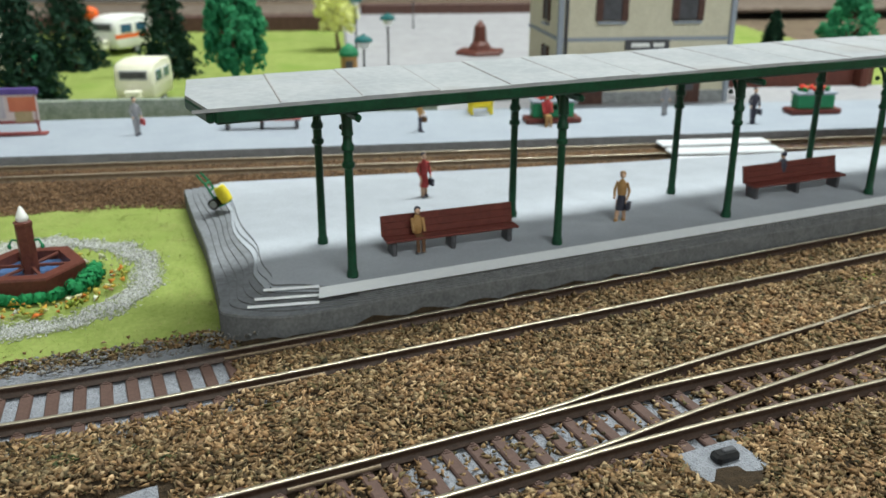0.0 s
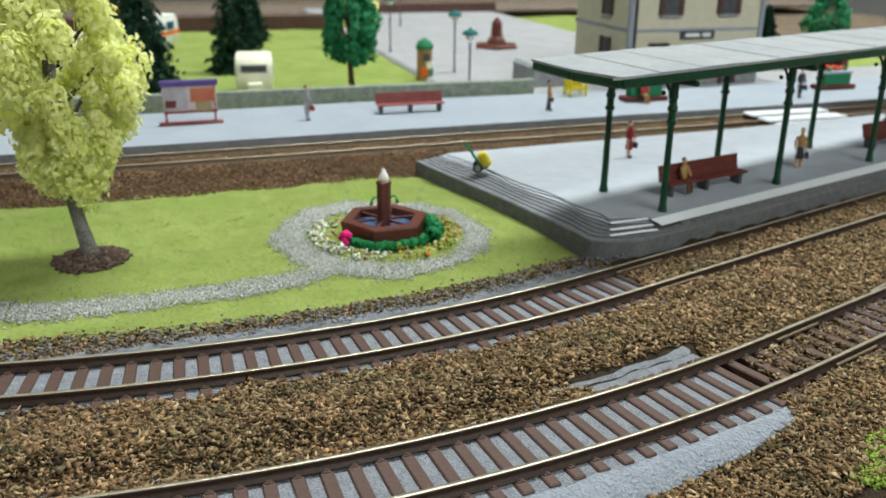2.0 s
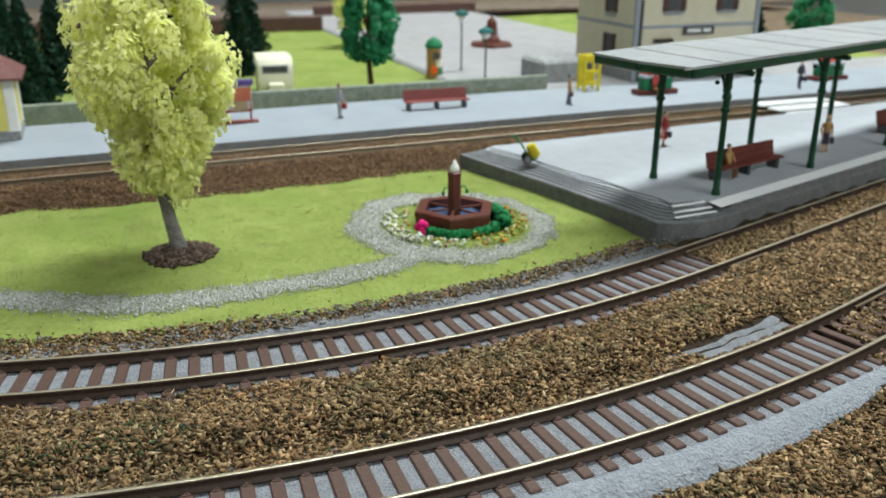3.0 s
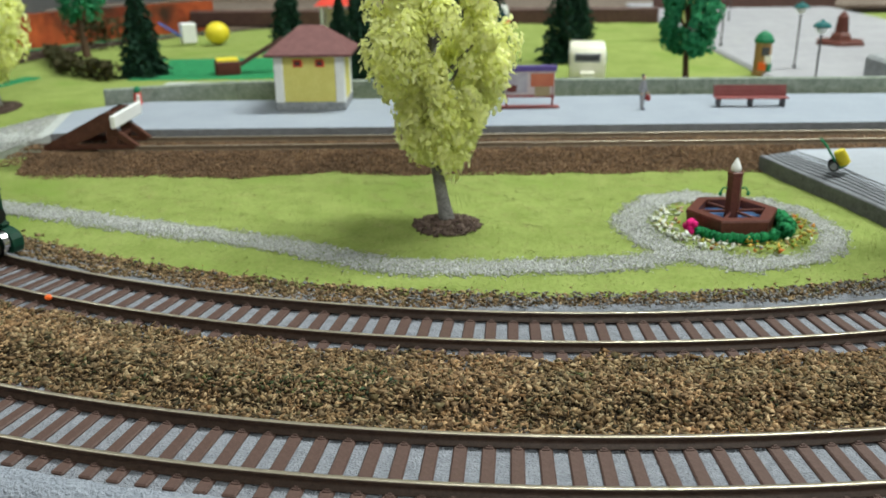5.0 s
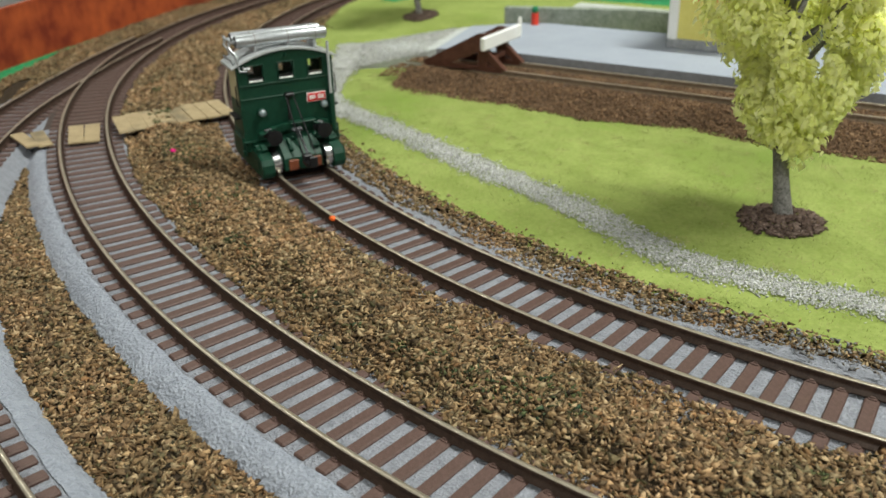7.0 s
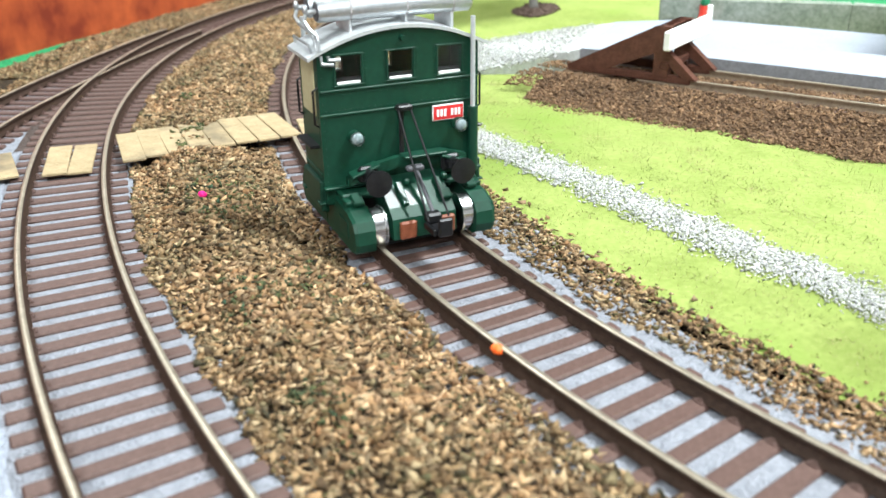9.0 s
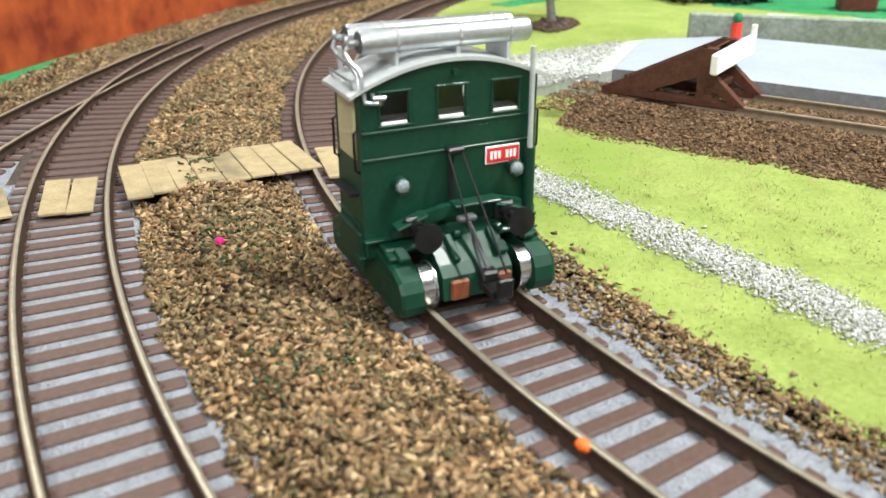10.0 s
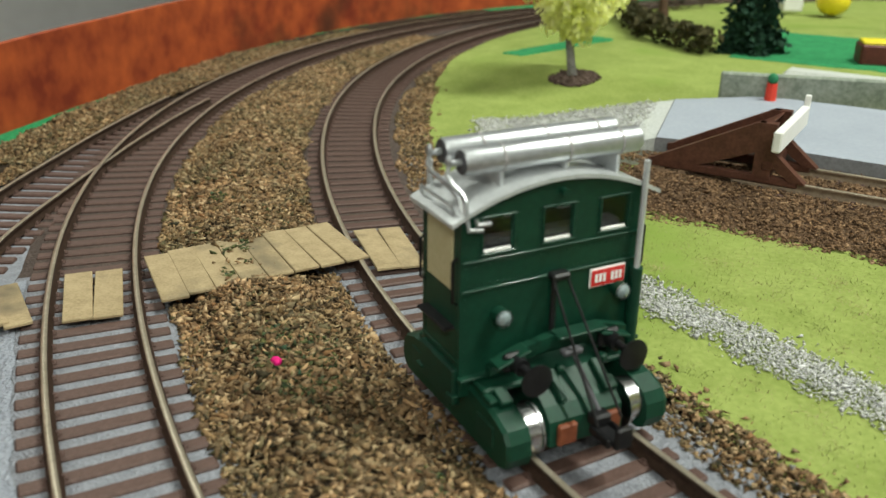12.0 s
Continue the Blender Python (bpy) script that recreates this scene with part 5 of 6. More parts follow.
    part("top_rail", Geo().box((0, -0.002, 0.198), (0.27, 0.020, 0.030), bev=0.004), "violet", t)
    part("poster", Geo().box((-0.065, -0.008, 0.128), (0.105, 0.004, 0.10), bev=0.001), "poster_grey", t)
    part("poster", Geo().box((0.062, -0.008, 0.140), (0.115, 0.004, 0.065), bev=0.001), "poster_red", t)
    part("poster", Geo().box((0.062, -0.008, 0.085), (0.075, 0.004, 0.05), bev=0.001), "plank", t)
    part("poster", Geo().box((-0.09, -0.011, 0.10), (0.05, 0.003, 0.035), bev=0.001), "bench", t)
    part("bottom_rail", Geo().box((0, -0.002, 0.060), (0.25, 0.012, 0.014), bev=0.002), "bench_far", t)


billboard(-1.82, 3.95, FAR_Z)


def kiosk(x, y, z):
    t = thing("kiosk", x, y, z, 1, "yellow platform kiosk with a brown hipped roof", "kiosk")
    w, d, h = 0.34, 0.30, 0.27
    part("wall", Geo().box((0, 0, h / 2), (w, d, h), bev=0.004), "yellow_wall", t)
    part("plinth", Geo().box((0, 0, 0.022), (w + 0.012, d + 0.012, 0.044), bev=0.004), "stone", t)
    for sx in (-1, 1):
        for sy in (-1, 1):
            part("corner_post", Geo().box((sx * (w / 2 - 0.018), sy * (d / 2 - 0.018), h / 2 + 0.004), (0.046, 0.046, h), bev=0.004), "white", t)
    for s in (-1, 1):
        win = part("window", Geo().box((s * 0.055, -d / 2 - 0.002, h - 0.035), (0.045, 0.012, 0.035), bev=0.003), "red", t)
        part("pane", Geo().box((s * 0.055, -d / 2 - 0.010, h - 0.035), (0.028, 0.004, 0.020), bev=0.001), "brown_paint", win)
    e = 0.045
    a, b, top_, r2 = w / 2 + e, d / 2 + e, h + 0.135, 0.06
    v = [(-a, -b, h), (a, -b, h), (a, b, h), (-a, b, h), (-a, -b, h + 0.012), (a, -b, h + 0.012), (a, b, h + 0.012), (-a, b, h + 0.012), (-r2, 0, top_), (r2, 0, top_)]
    part("roof", Geo().add(v, [(3, 2, 1, 0), (0, 1, 5, 4), (1, 2, 6, 5), (2, 3, 7, 6), (3, 0, 4, 7), (4, 5, 9, 8), (5, 6, 9), (6, 7, 8, 9), (7, 4, 8)]), "kiosk_roof", t)


kiosk(-2.92, 4.06, FAR_Z)


def caravan(x, y, z, rz, size, stripe, label):
    t = thing("caravan", x, y, z, rz, label, "caravan", "parked caravans")
    s = size
    out = [(-0.125, 0.038), (0.125, 0.038), (0.142, 0.052), (0.150, 0.09), (0.146, 0.15), (0.138, 0.178), (0.118, 0.196), (0.0, 0.203), (-0.118, 0.196), (-0.138, 0.178), (-0.146, 0.15), (-0.152, 0.09), (-0.142, 0.052)]
    n = len(out)
    rows = [(-0.085, 0.93), (-0.082, 0.965), (-0.074, 1.0), (0.074, 1.0), (0.082, 0.965), (0.085, 0.93)]  # rounded side edges
    g = Geo().add([(px * q * s, yy * s, (0.12 + (pz - 0.12) * q) * s) for yy, q in rows for px, pz in out], [tuple(range(n)), tuple(reversed(range(5 * n, 6 * n)))] + [(r * n + (i + 1) % n, r * n + i, r * n + n + i, r * n + n + (i + 1) % n) for r in range(5) for i in range(n)])
    body = part("body", g, "cream" if stripe != "orange" else "white", t, smooth=True)
    part("stripe", Geo().box((0, 0, 0.100 * s), (0.296 * s, 0.172 * s, 0.022 * s), bev=0.003), stripe, body)
    for side in (-1, 1):
        for k in (-0.072, 0.042):
            win = part("window", Geo().box((k * s, side * 0.0855 * s, 0.140 * s), (0.088 * s, 0.006 * s, 0.052 * s), bev=0.002), "white", t)
            part("pane", Geo().box((k * s, side * 0.0885 * s, 0.140 * s), (0.078 * s, 0.004 * s, 0.042 * s), bev=0.001), "pane_blue", win)
    win = part("front_window", Geo().box((-0.1465 * s, 0, 0.148 * s), (0.010 * s, 0.122 * s, 0.040 * s), bev=0.002), "stone", t, "grey band window")
    part("pane", Geo().box((-0.1515 * s, 0, 0.148 * s), (0.004 * s, 0.110 * s, 0.026 * s), bev=0.001), "grey_dark", win)
    part("drawbar_box", Geo().box((-0.168 * s, 0, 0.064 * s), (0.046 * s, 0.070 * s, 0.045 * s), bev=0.006), "cream", t)
    part("drawbar", Geo().tube([(-0.15 * s, 0, 0.036 * s), (-0.225 * s, 0, 0.034 * s)], 0.006 * s, 8), "grey_dark", t)
    part("jockey_wheel", Geo().tube([(-0.215 * s, -0.004 * s, 0.012 * s), (-0.215 * s, 0.004 * s, 0.012 * s)], 0.012 * s, 10), "grey_dark", t)
    for k in (-1, 1):
        wheel = part("wheel", Geo().tube([(0, k * 0.066 * s, 0.026 * s), (0, k * 0.084 * s, 0.026 * s)], 0.026 * s, 14), "black", t)
        part("hub", Geo().tube([(0, k * 0.083 * s, 0.026 * s), (0, k * 0.0865 * s, 0.026 * s)], 0.013 * s, 12), "stone", wheel)


caravan(-1.42, 4.88, 0.055, 84, 1.22, "cream", "cream touring caravan on the lawn")
caravan(-2.00, 6.98, 0.055, 62, 1.45, "orange", "white caravan with an orange stripe under the firs")
caravan(-2.52, 5.80, 0.055, 78, 1.40, "white", "white caravan with an awning tent beside it")


def tent(x, y, z):
    t = thing("awning_tent", x, y, z, 8, "white and mint awning tent", "tent")
    g = Geo()
    v = [(-0.14, -0.10, 0), (0.14, -0.10, 0), (0.14, 0.10, 0), (-0.14, 0.10, 0), (-0.14, -0.10, 0.16), (0.14, -0.10, 0.16), (0.14, 0.10, 0.21), (-0.14, 0.10, 0.21)]
    part("canvas", g.add(v, [(0, 1, 5, 4), (1, 2, 6, 5), (2, 3, 7, 6), (3, 0, 4, 7), (4, 5, 6, 7)]), "white", t)
    part("front", Geo().box((0, -0.103, 0.07), (0.22, 0.006, 0.14), bev=0.002), "green_felt", t)
    part("door", Geo().box((0.02, -0.108, 0.065), (0.10, 0.006, 0.12), bev=0.002), "grey_dark", t)


tent(-2.90, 5.72, 0.055)


def street_lamp(x, y, z, tall):
    t = thing("street_lamp", x, y, z, 0, "green street lamp with a round glass head", "street lamp", "street lamps")
    part("pole", Geo().lathe((0, 0, 0), [(0.016, 0), (0.012, 0.03), (0.006, 0.05), (0.006, tall - 0.05), (0.009, tall - 0.045)], 10), "grey_dark", t)
    head = part("globe", Geo().ball((0, 0, tall - 0.01), (0.030, 0.030, 0.030), 14), "white", t, "pale glass globe", smooth=True)
    part("hood", Geo().lathe((0, 0, tall - 0.004), [(0.030, 0.002), (0.046, 0), (0.048, 0.006), (0.038, 0.020), (0.010, 0.032), (0.006, 0.040)], 16), "lamp_teal", head)


street_lamp(-0.22, 4.45, 0.06, 0.37)
street_lamp(-0.05, 5.25, 0.06, 0.40)
street_lamp(-0.22, 6.35, 0.06, 0.42)
street_lamp(0.35, 8.2, 0.06, 0.42)


def monument(x, y, z):
    t = thing("monument", x, y, z, 10, "red brown stone monument on a stepped base", "monument")
    part("base", Geo().prism([(0.19 * math.cos(k * math.pi / 3), 0.19 * math.sin(k * math.pi / 3)) for k in range(6)], 0, 0.05, bev=0.01), "rust_brown", t)
    part("obelisk", Geo().lathe((0, 0, 0.05), [(0.09, 0), (0.075, 0.04), (0.055, 0.06), (0.045, 0.17), (0.02, 0.20), (0.004, 0.215)], 6), "rust_brown", t)


monument(0.70, 6.42, 0.065)


def ad_column(x, y, z):
    t = thing("advertising_column", x, y, z, 0, "round poster column with a dark green cap", "poster column")
    part("drum", Geo().lathe((0, 0, 0), [(0.055, 0), (0.055, 0.02), (0.05, 0.025), (0.05, 0.20)], 18), "coat_tan", t)
    part("cap", Geo().lathe((0, 0, 0.20), [(0.058, 0), (0.058, 0.02), (0.04, 0.05), (0.01, 0.07)], 18), "green_box", t)
    for k, (mt, a, h) in enumerate((("orange", -1.9, 0.06), ("cream", -1.2, 0.10), ("grey_dark", -1.6, 0.15), ("green_box", -0.8, 0.05))):
        part("poster", Geo().box((0.05 * math.cos(a), 0.05 * math.sin(a), h), (0.008, 0.045, 0.05), rz=math.degrees(a), bev=0.001), mt, t)


ad_column(-0.29, 5.15, 0.06)

slab("plaza", (0.78, 7.35, 0.04), (2.16, 6.0, 0.09), "plaza", "pale plaza behind the station", category="pavement")
slab("forecourt", (3.1, 4.58, 0.04), (2.6, 0.5, 0.09), "plaza", "pale forecourt beside the station", category="pavement")
slab("road", (0.0, 10.6, 0.045), (14.5, 1.0, 0.06), "asphalt", "brown grey road along the layout's back", category="road")


def yellow_frame(x, y, z):
    t = thing("phone_booth", x, y, z, 0, "yellow open phone stand on the platform", "phone booth")
    for sx in (-1, 1):
        for sy in (-1, 1):
            part("post", Geo().box((sx * 0.05, sy * 0.035, 0.105), (0.016, 0.016, 0.21), bev=0.003), "yellow", t)
    for h in (0.05, 0.115, 0.205):
        part("rail", Geo().box((0, -0.036, h), (0.115, 0.014, 0.02), bev=0.003), "yellow", t)
    part("back_panel", Geo().box((0, 0.036, 0.115), (0.10, 0.010, 0.19), bev=0.002), "yellow", t)
    part("device", Geo().box((0, 0.02, 0.13), (0.05, 0.03, 0.06), bev=0.004), "grey_dark", t)


yellow_frame(0.35, 4.20, FAR_Z)
slab("stone_wall", (0.40, 4.72, 0.14), (0.36, 0.32, 0.17), "stone", "grey stone terrace block beside the station", category="wall")


def planter(x, y, z, lab):
    t = thing("planter", x, y, z, 2, lab, "planter", "flower planters")
    part("foot", Geo().box((0, 0, 0.015), (0.27, 0.10, 0.028), bev=0.006), "bench", t)
    part("box", Geo().box((0, 0, 0.062), (0.20, 0.07, 0.075), bev=0.006), "green_box", t)
    part("rim", Geo().box((0, 0, 0.104), (0.215, 0.082, 0.014), bev=0.004), "concrete_far", t)
    g = Geo()
    for k in range(16):
        g.ball((rr.uniform(-0.085, 0.085), rr.uniform(-0.02, 0.02), 0.12 + rr.uniform(0, 0.015)), (0.014, 0.014, 0.012), 7, k % 2)
    part("blossom", g, ("red", "flower_green"), t)


planter(0.66, 3.96, FAR_Z, "green planter box with red blossoms")
planter(2.02, 4.02, FAR_Z, "green planter box with red blossoms at the station")
figurine(0.62, 3.90, FAR_Z + 0.03, 0, 0.20, "coat_red", "coat_tan", "small red figurine seated at the planter", True)


def station(x, y, z):
    t = thing("station_building", x, y, z, 0, "cream two-storey station building with brown windows and doors", "building")
    w, d, h = 0.93, 0.75, 0.78
    part("wall", Geo().box((w / 2, d / 2, h / 2), (w, d, h), bev=0.006), "stucco", t)
    part("plinth", Geo().box((w / 2, d / 2, 0.04), (w + 0.014, d + 0.014, 0.08), bev=0.006), "stone", t)
    part("cornice", Geo().box((w / 2, d / 2, 0.355), (w + 0.016, d + 0.016, 0.02), bev=0.005), "concrete_far", t)
    for k in (0, 1):
        part("quoin", Geo().box((k * w, 0, h / 2), (0.03, 0.03, h - 0.01), bev=0.005), "concrete_far", t)
    part("drainpipe", Geo().tube([(0.03, -0.012, 0.0), (0.03, -0.012, h)], 0.008, 8), "grey_dark", t)
    for px in (0.18, 0.72):
        dr = part("door", Geo().box((px, -0.003, 0.125), (0.13, 0.016, 0.23), bev=0.004), "brown_paint", t)
        part("door_panel", Geo().box((px, -0.013, 0.15), (0.045, 0.006, 0.14), bev=0.002), "grey_dark", dr)
    def pane_window(px, py, pz, side):
        s = (0.10, 0.014, 0.16) if not side else (0.014, 0.08, 0.14)
        wi = part("window", Geo().box((px, py, pz), s, bev=0.003), "grey_dark", t)
        for k in (-1, 1):
            o = (k * 0.068, -0.004, 0) if not side else (-0.004, k * 0.056, 0)
            ss = (0.036, 0.014, 0.165) if not side else (0.014, 0.03, 0.145)
            part("shutter", Geo().box((px + o[0], py + o[1], pz), ss, bev=0.003), "brown_paint", wi)
        part("sill", Geo().box((px + (-0.01 if side else 0), py - (0 if side else 0.01), pz - 0.09), (0.15 if not side else 0.02, 0.02 if not side else 0.12, 0.012), bev=0.003), "concrete_far", wi)
    for px in (0.27, 0.68):
        pane_window(px, -0.002, 0.53, False)
    for py, pz in ((0.3, 0.50), (0.3, 0.22)):
        pane_window(-0.002, py, pz, True)
    sign = part("sign", Geo().box((0.47, -0.010, 0.325), (0.24, 0.014, 0.05), bev=0.003), "grey_dark", t, "dark station name sign")
    part("letter_bar", Geo().box((0.43, -0.018, 0.325), (0.10, 0.003, 0.022), bev=0.001), "white", sign)
    part("letter_bar", Geo().box((0.53, -0.018, 0.325), (0.06, 0.003, 0.022), bev=0.001), "white", sign)
    part("wall_lamp", Geo().box((0.20, -0.02, 0.27), (0.14, 0.03, 0.02), bev=0.005), "black", t)
    v = [(-0.06, -0.06, h), (w + 0.06, -0.06, h), (w + 0.06, d + 0.06, h), (-0.06, d + 0.06, h), (0.25, d / 2, h + 0.28), (w - 0.25, d / 2, h + 0.28)]
    part("roof", Geo().add(v, [(3, 2, 1, 0), (0, 1, 5, 4), (1, 2, 5), (2, 3, 4, 5), (3, 0, 4)]), "kiosk_roof", t)


station(0.80, 4.42, 0.07)

wall_r = thing("garden_wall", 0, 0, 0, 0, "red brown brick garden wall beside the station", "wall", kind="structure")
part("wall_length", Geo().box((2.3, 4.85, 0.14), (1.1, 0.05, 0.16), bev=0.006), "rust_brown", wall_r)
part("wall_length", Geo().box((2.75, 5.0, 0.13), (0.05, 0.5, 0.14), bev=0.006), "rust_brown", wall_r)


# ---- back left: signal, hedge, playground ----
def marker_post(x, y, z):
    t = thing("marker_post", x, y, z, 0, "small red post with a green cap at the platform end", "post")
    part("post", Geo().lathe((0, 0, 0), [(0.02, 0), (0.018, 0.06)], 10), "red", t)
    part("cap", Geo().ball((0, 0, 0.075), (0.018, 0.018, 0.02), 10), "green_box", t, "green cap")


marker_post(-3.87, 4.10, FAR_Z)


def crumb_mass(name, pts, sizes, material, label, category, seed):
    v, f = flakes(pts, sizes, seed, 0.3)
    return tagged(part(name, raw_mesh(name, v, f, material), None), label, category)


def hedge(points, tall, wide, label, seed):
    pts = []
    g = np.random.default_rng(seed)
    for p, q in zip(points, points[1:]):
        k = int(700 * math.hypot(q[0] - p[0], q[1] - p[1]) + 200)
        t = g.random(k)
        pts.append(np.stack([p[0] + (q[0] - p[0]) * t + g.uniform(-wide, wide, k), p[1] + (q[1] - p[1]) * t + g.uniform(-wide, wide, k), 0.04 + tall * np.sqrt(g.random(k))], 1))
    pts = np.concatenate(pts)
    crumb_mass("hedge", pts, g.uniform(0.012, 0.028, len(pts)), "hedge_leaf", label, "hedge", seed)


hedge([(-5.2, 5.95), (-4.80, 5.32), (-4.38, 5.04)], 0.14, 0.05, "clipped brown green hedge on the back lawn", 71)
hedge([(-5.3, 6.6), (-5.0, 6.8)], 0.25, 0.09, "dark shrub behind the hedge", 72)
leafy_tree("green_tree", -5.02, 6.15, 0.04, 0.30, 0.45, green_shape, 2500, "green_leaf", "bark_brown", "dark green foam tree behind the hedge", 73, 0.018, 0.035, 0.01, 90)
felt = lambda name, c, s, rz: tagged(part(name, Geo().box(c, s, rz=rz, bev=0.02), "green_felt"), "dark green felt patch of lawn", "lawn", kind="structure")
felt("lawn_patch", (-3.88, 5.55, 0.040), (0.95, 0.95, 0.05), 5)
felt("lawn_patch", (-3.1, 6.6, 0.055), (1.3, 0.8, 0.05), 0)
felt("lawn_patch", (-5.06, 4.86, 0.045), (0.14, 0.75, 0.04), -12)


def playground_slide(x, y, z):
    t = thing("playground_slide", x, y, z, 20, "small playground slide with a brown chute and yellow deck", "slide")
    part("chute", Geo().box((0.12, 0, 0.13), (0.34, 0.07, 0.014), ry=-28, bev=0.003), "plank", t)
    part("side_board", Geo().box((0.12, -0.038, 0.14), (0.34, 0.01, 0.03), ry=-28, bev=0.003), "brown_paint", t)
    part("base_box", Geo().box((-0.10, 0, 0.045), (0.16, 0.14, 0.09), bev=0.008), "bench", t)
    part("deck", Geo().box((-0.10, 0, 0.095), (0.14, 0.12, 0.015), bev=0.004), "yellow", t)


playground_slide(-3.62, 5.32, 0.062)


def play_ball(x, y, z, rad, material, label):
    tagged(part("play_ball", Geo().ball((x, y, z + rad), (rad, rad, rad * 0.9), 14), material, None, smooth=True), label, "ball")


play_ball(-4.2, 6.8, 0.06, 0.10, "yellow", "large yellow ball on the playground")
play_ball(-2.62, 6.6, 0.08, 0.07, "orange", "orange ball on the playground")
play_ball(-2.2, 6.9, 0.30, 0.06, "orange", "orange ball of a ride behind the kiosk")
t = thing("pavilion", -3.25, 7.4, 0.07, 0, "small pavilion with a red roof behind the kiosk", "pavilion")
for sx in (-1, 1):
    for sy in (-1, 1):
        part("post", Geo().box((sx * 0.16, sy * 0.12, 0.13), (0.025, 0.025, 0.26), bev=0.004), "white", t)
part("roof", Geo().add([(-0.22, -0.17, 0.26), (0.22, -0.17, 0.26), (0.22, 0.17, 0.26), (-0.22, 0.17, 0.26), (0, 0, 0.46)], [(3, 2, 1, 0), (0, 1, 4), (1, 2, 4), (2, 3, 4), (3, 0, 4)]), "red", t, "red pyramid roof")
part("wall", Geo().box((0, 0.1, 0.11), (0.30, 0.02, 0.2), bev=0.004), "cream", t)
t = thing("blue_slide", -4.55, 6.75, 0.07, 30, "small blue and white play frame", "play frame")
part("chute", Geo().box((0, 0, 0.11), (0.26, 0.05, 0.015), ry=35, bev=0.004), "sky_blue", t)
part("frame", Geo().box((0.12, 0, 0.09), (0.12, 0.10, 0.16), bev=0.008), "white", t)
slab("garden_path", (-3.3, 4.85, 0.052), (1.4, 0.12, 0.05), "gravelbed", "pale gravel path behind the platform wall", category="path")
slab("fence", (-2.6, 8.3, 0.13), (4.6, 0.04, 0.16), "brown_paint", "dark brown fence along the back", category="fence")
slab("fence", (0.9, 9.6, 0.13), (2.0, 0.04, 0.14), "brown_paint", "dark brown fence along the back road", category="fence")


# ---- brick-printed edge panel round the outer curve ----
outer = LINE_B[(run_b > 7.6)]
p = outer[::6]
gap = np.interp(run_b[run_b > 7.6][::6], [7.6, 9.3, 9.8, 10.3, 12.0], [0.60, 0.57, 0.46, 0.38, 0.34])  # from the track to the panel
panel_line = shifted(p, gap)
g = Geo()
z0, z1, w = -0.05, 0.295, 0.03
for k in range(len(panel_line)):
    x, y, h = panel_line[k]
    nx, ny = -math.sin(h), math.cos(h)
    g.v += [(x, y, z0), (x, y, z1), (x + nx * w, y + ny * w, z1), (x + nx * w, y + ny * w, z0)]
    if k:
        b0, c0 = 4 * (k - 1), 4 * k
        g.f += [(b0, b0 + 1, c0 + 1, c0), (b0 + 1, b0 + 2, c0 + 2, c0 + 1), (b0 + 2, b0 + 3, c0 + 3, c0 + 2)]
        g.m += [0, 0, 0]
tagged(part("edge_panel", g, "brick"), "red brick printed panel along the layout edge", "panel", kind="structure")
strip = shifted(p, gap - np.interp(gap, [0.36, 0.56], [0.03, 0.10]))
g = Geo()
for k in range(len(strip)):
    x, y, h = strip[k]
    nx, ny = -math.sin(h), math.cos(h)
    g.v += [(x, y, -0.008), (x + nx * 0.10, y + ny * 0.10, 0.03)]
    if k:
        g.f += [(2 * k - 2, 2 * k - 1, 2 * k + 1, 2 * k)]
        g.m += [0]
tagged(part("grass_verge", g, "green_felt"), "dark green felt strip before the brick panel", "verge", kind="structure")


# ---- wooden crossing planks ----
def plank_at(x, y, z, rz, sx, sy, parent):
    return part("plank", Geo().box((x, y, z), (sx, sy, 0.007), rz=rz, bev=0.0015), "plank", parent)


walkway = thing("plank_crossing", 0, 0, 0, 0, "weathered pale plank crossing over the tracks", "crossing")


def across(line, x):
    i = index_at(line, x)
    return line[i]


for ln, xx, long in ((LINE_A, -4.268, 0.235), (LINE_B, -4.615, 0.225)):
    q = across(ln, xx)
    for k in (-1, 1):
        nx, ny = -math.sin(q[2]) * 0.0285 * k, math.cos(q[2]) * 0.0285 * k
        plank_at(q[0] + nx, q[1] + ny, 0.010 + 0.001 * k, math.degrees(q[2]) + 0.8 * k, long, 0.0545, walkway)
for k in range(8):  # a bent row of planks on the granulate between the tracks
    f = k / 7
    x, y = -4.535 + 0.165 * f ** 1.15, 2.018 + 0.345 * f
    plank_at(x, y, 0.0245 + 0.0012 * (k % 2), 149.5 + 5 * f + random.uniform(-0.9, 0.9), 0.235, 0.0535, walkway)
qa2 = shifted(LINE_A, -0.145)[index_at(LINE_A, -4.268)]
plank_at(qa2[0], qa2[1], 0.012, math.degrees(qa2[2]), 0.20, 0.06, walkway)
qe = shifted(LINE_B, 0.150)[index_at(LINE_B, -4.615)]
for k in range(2):
    plank_at(qe[0] - 0.03 * k, qe[1] - 0.045 * k, 0.010 + 0.003 * k, math.degrees(qe[2]) + 12 + 9 * k, 0.20, 0.05, walkway)

# ---- small loose bits ----
for x, y, z, mt, lab in ((-3.262, 1.740, 0.020, "orange", "tiny orange red bit beside the rail"), (-4.095, 1.885, 0.034, "pink", "tiny magenta foam crumb on the granulate")):
    tagged(part("loose_bit", Geo().ball((x, y, z), (0.011, 0.009, 0.008), 7).ball((x + 0.006, y - 0.005, z + 0.001), (0.007, 0.006, 0.006), 7), mt), lab, "crumb")


def tuft(cx, cy, rx, ry, n, seed):
    g = np.random.default_rng(seed)
    a, d = g.uniform(0, 6.283, n), np.sqrt(g.random(n))
    x = cx + rx * d * np.cos(a)
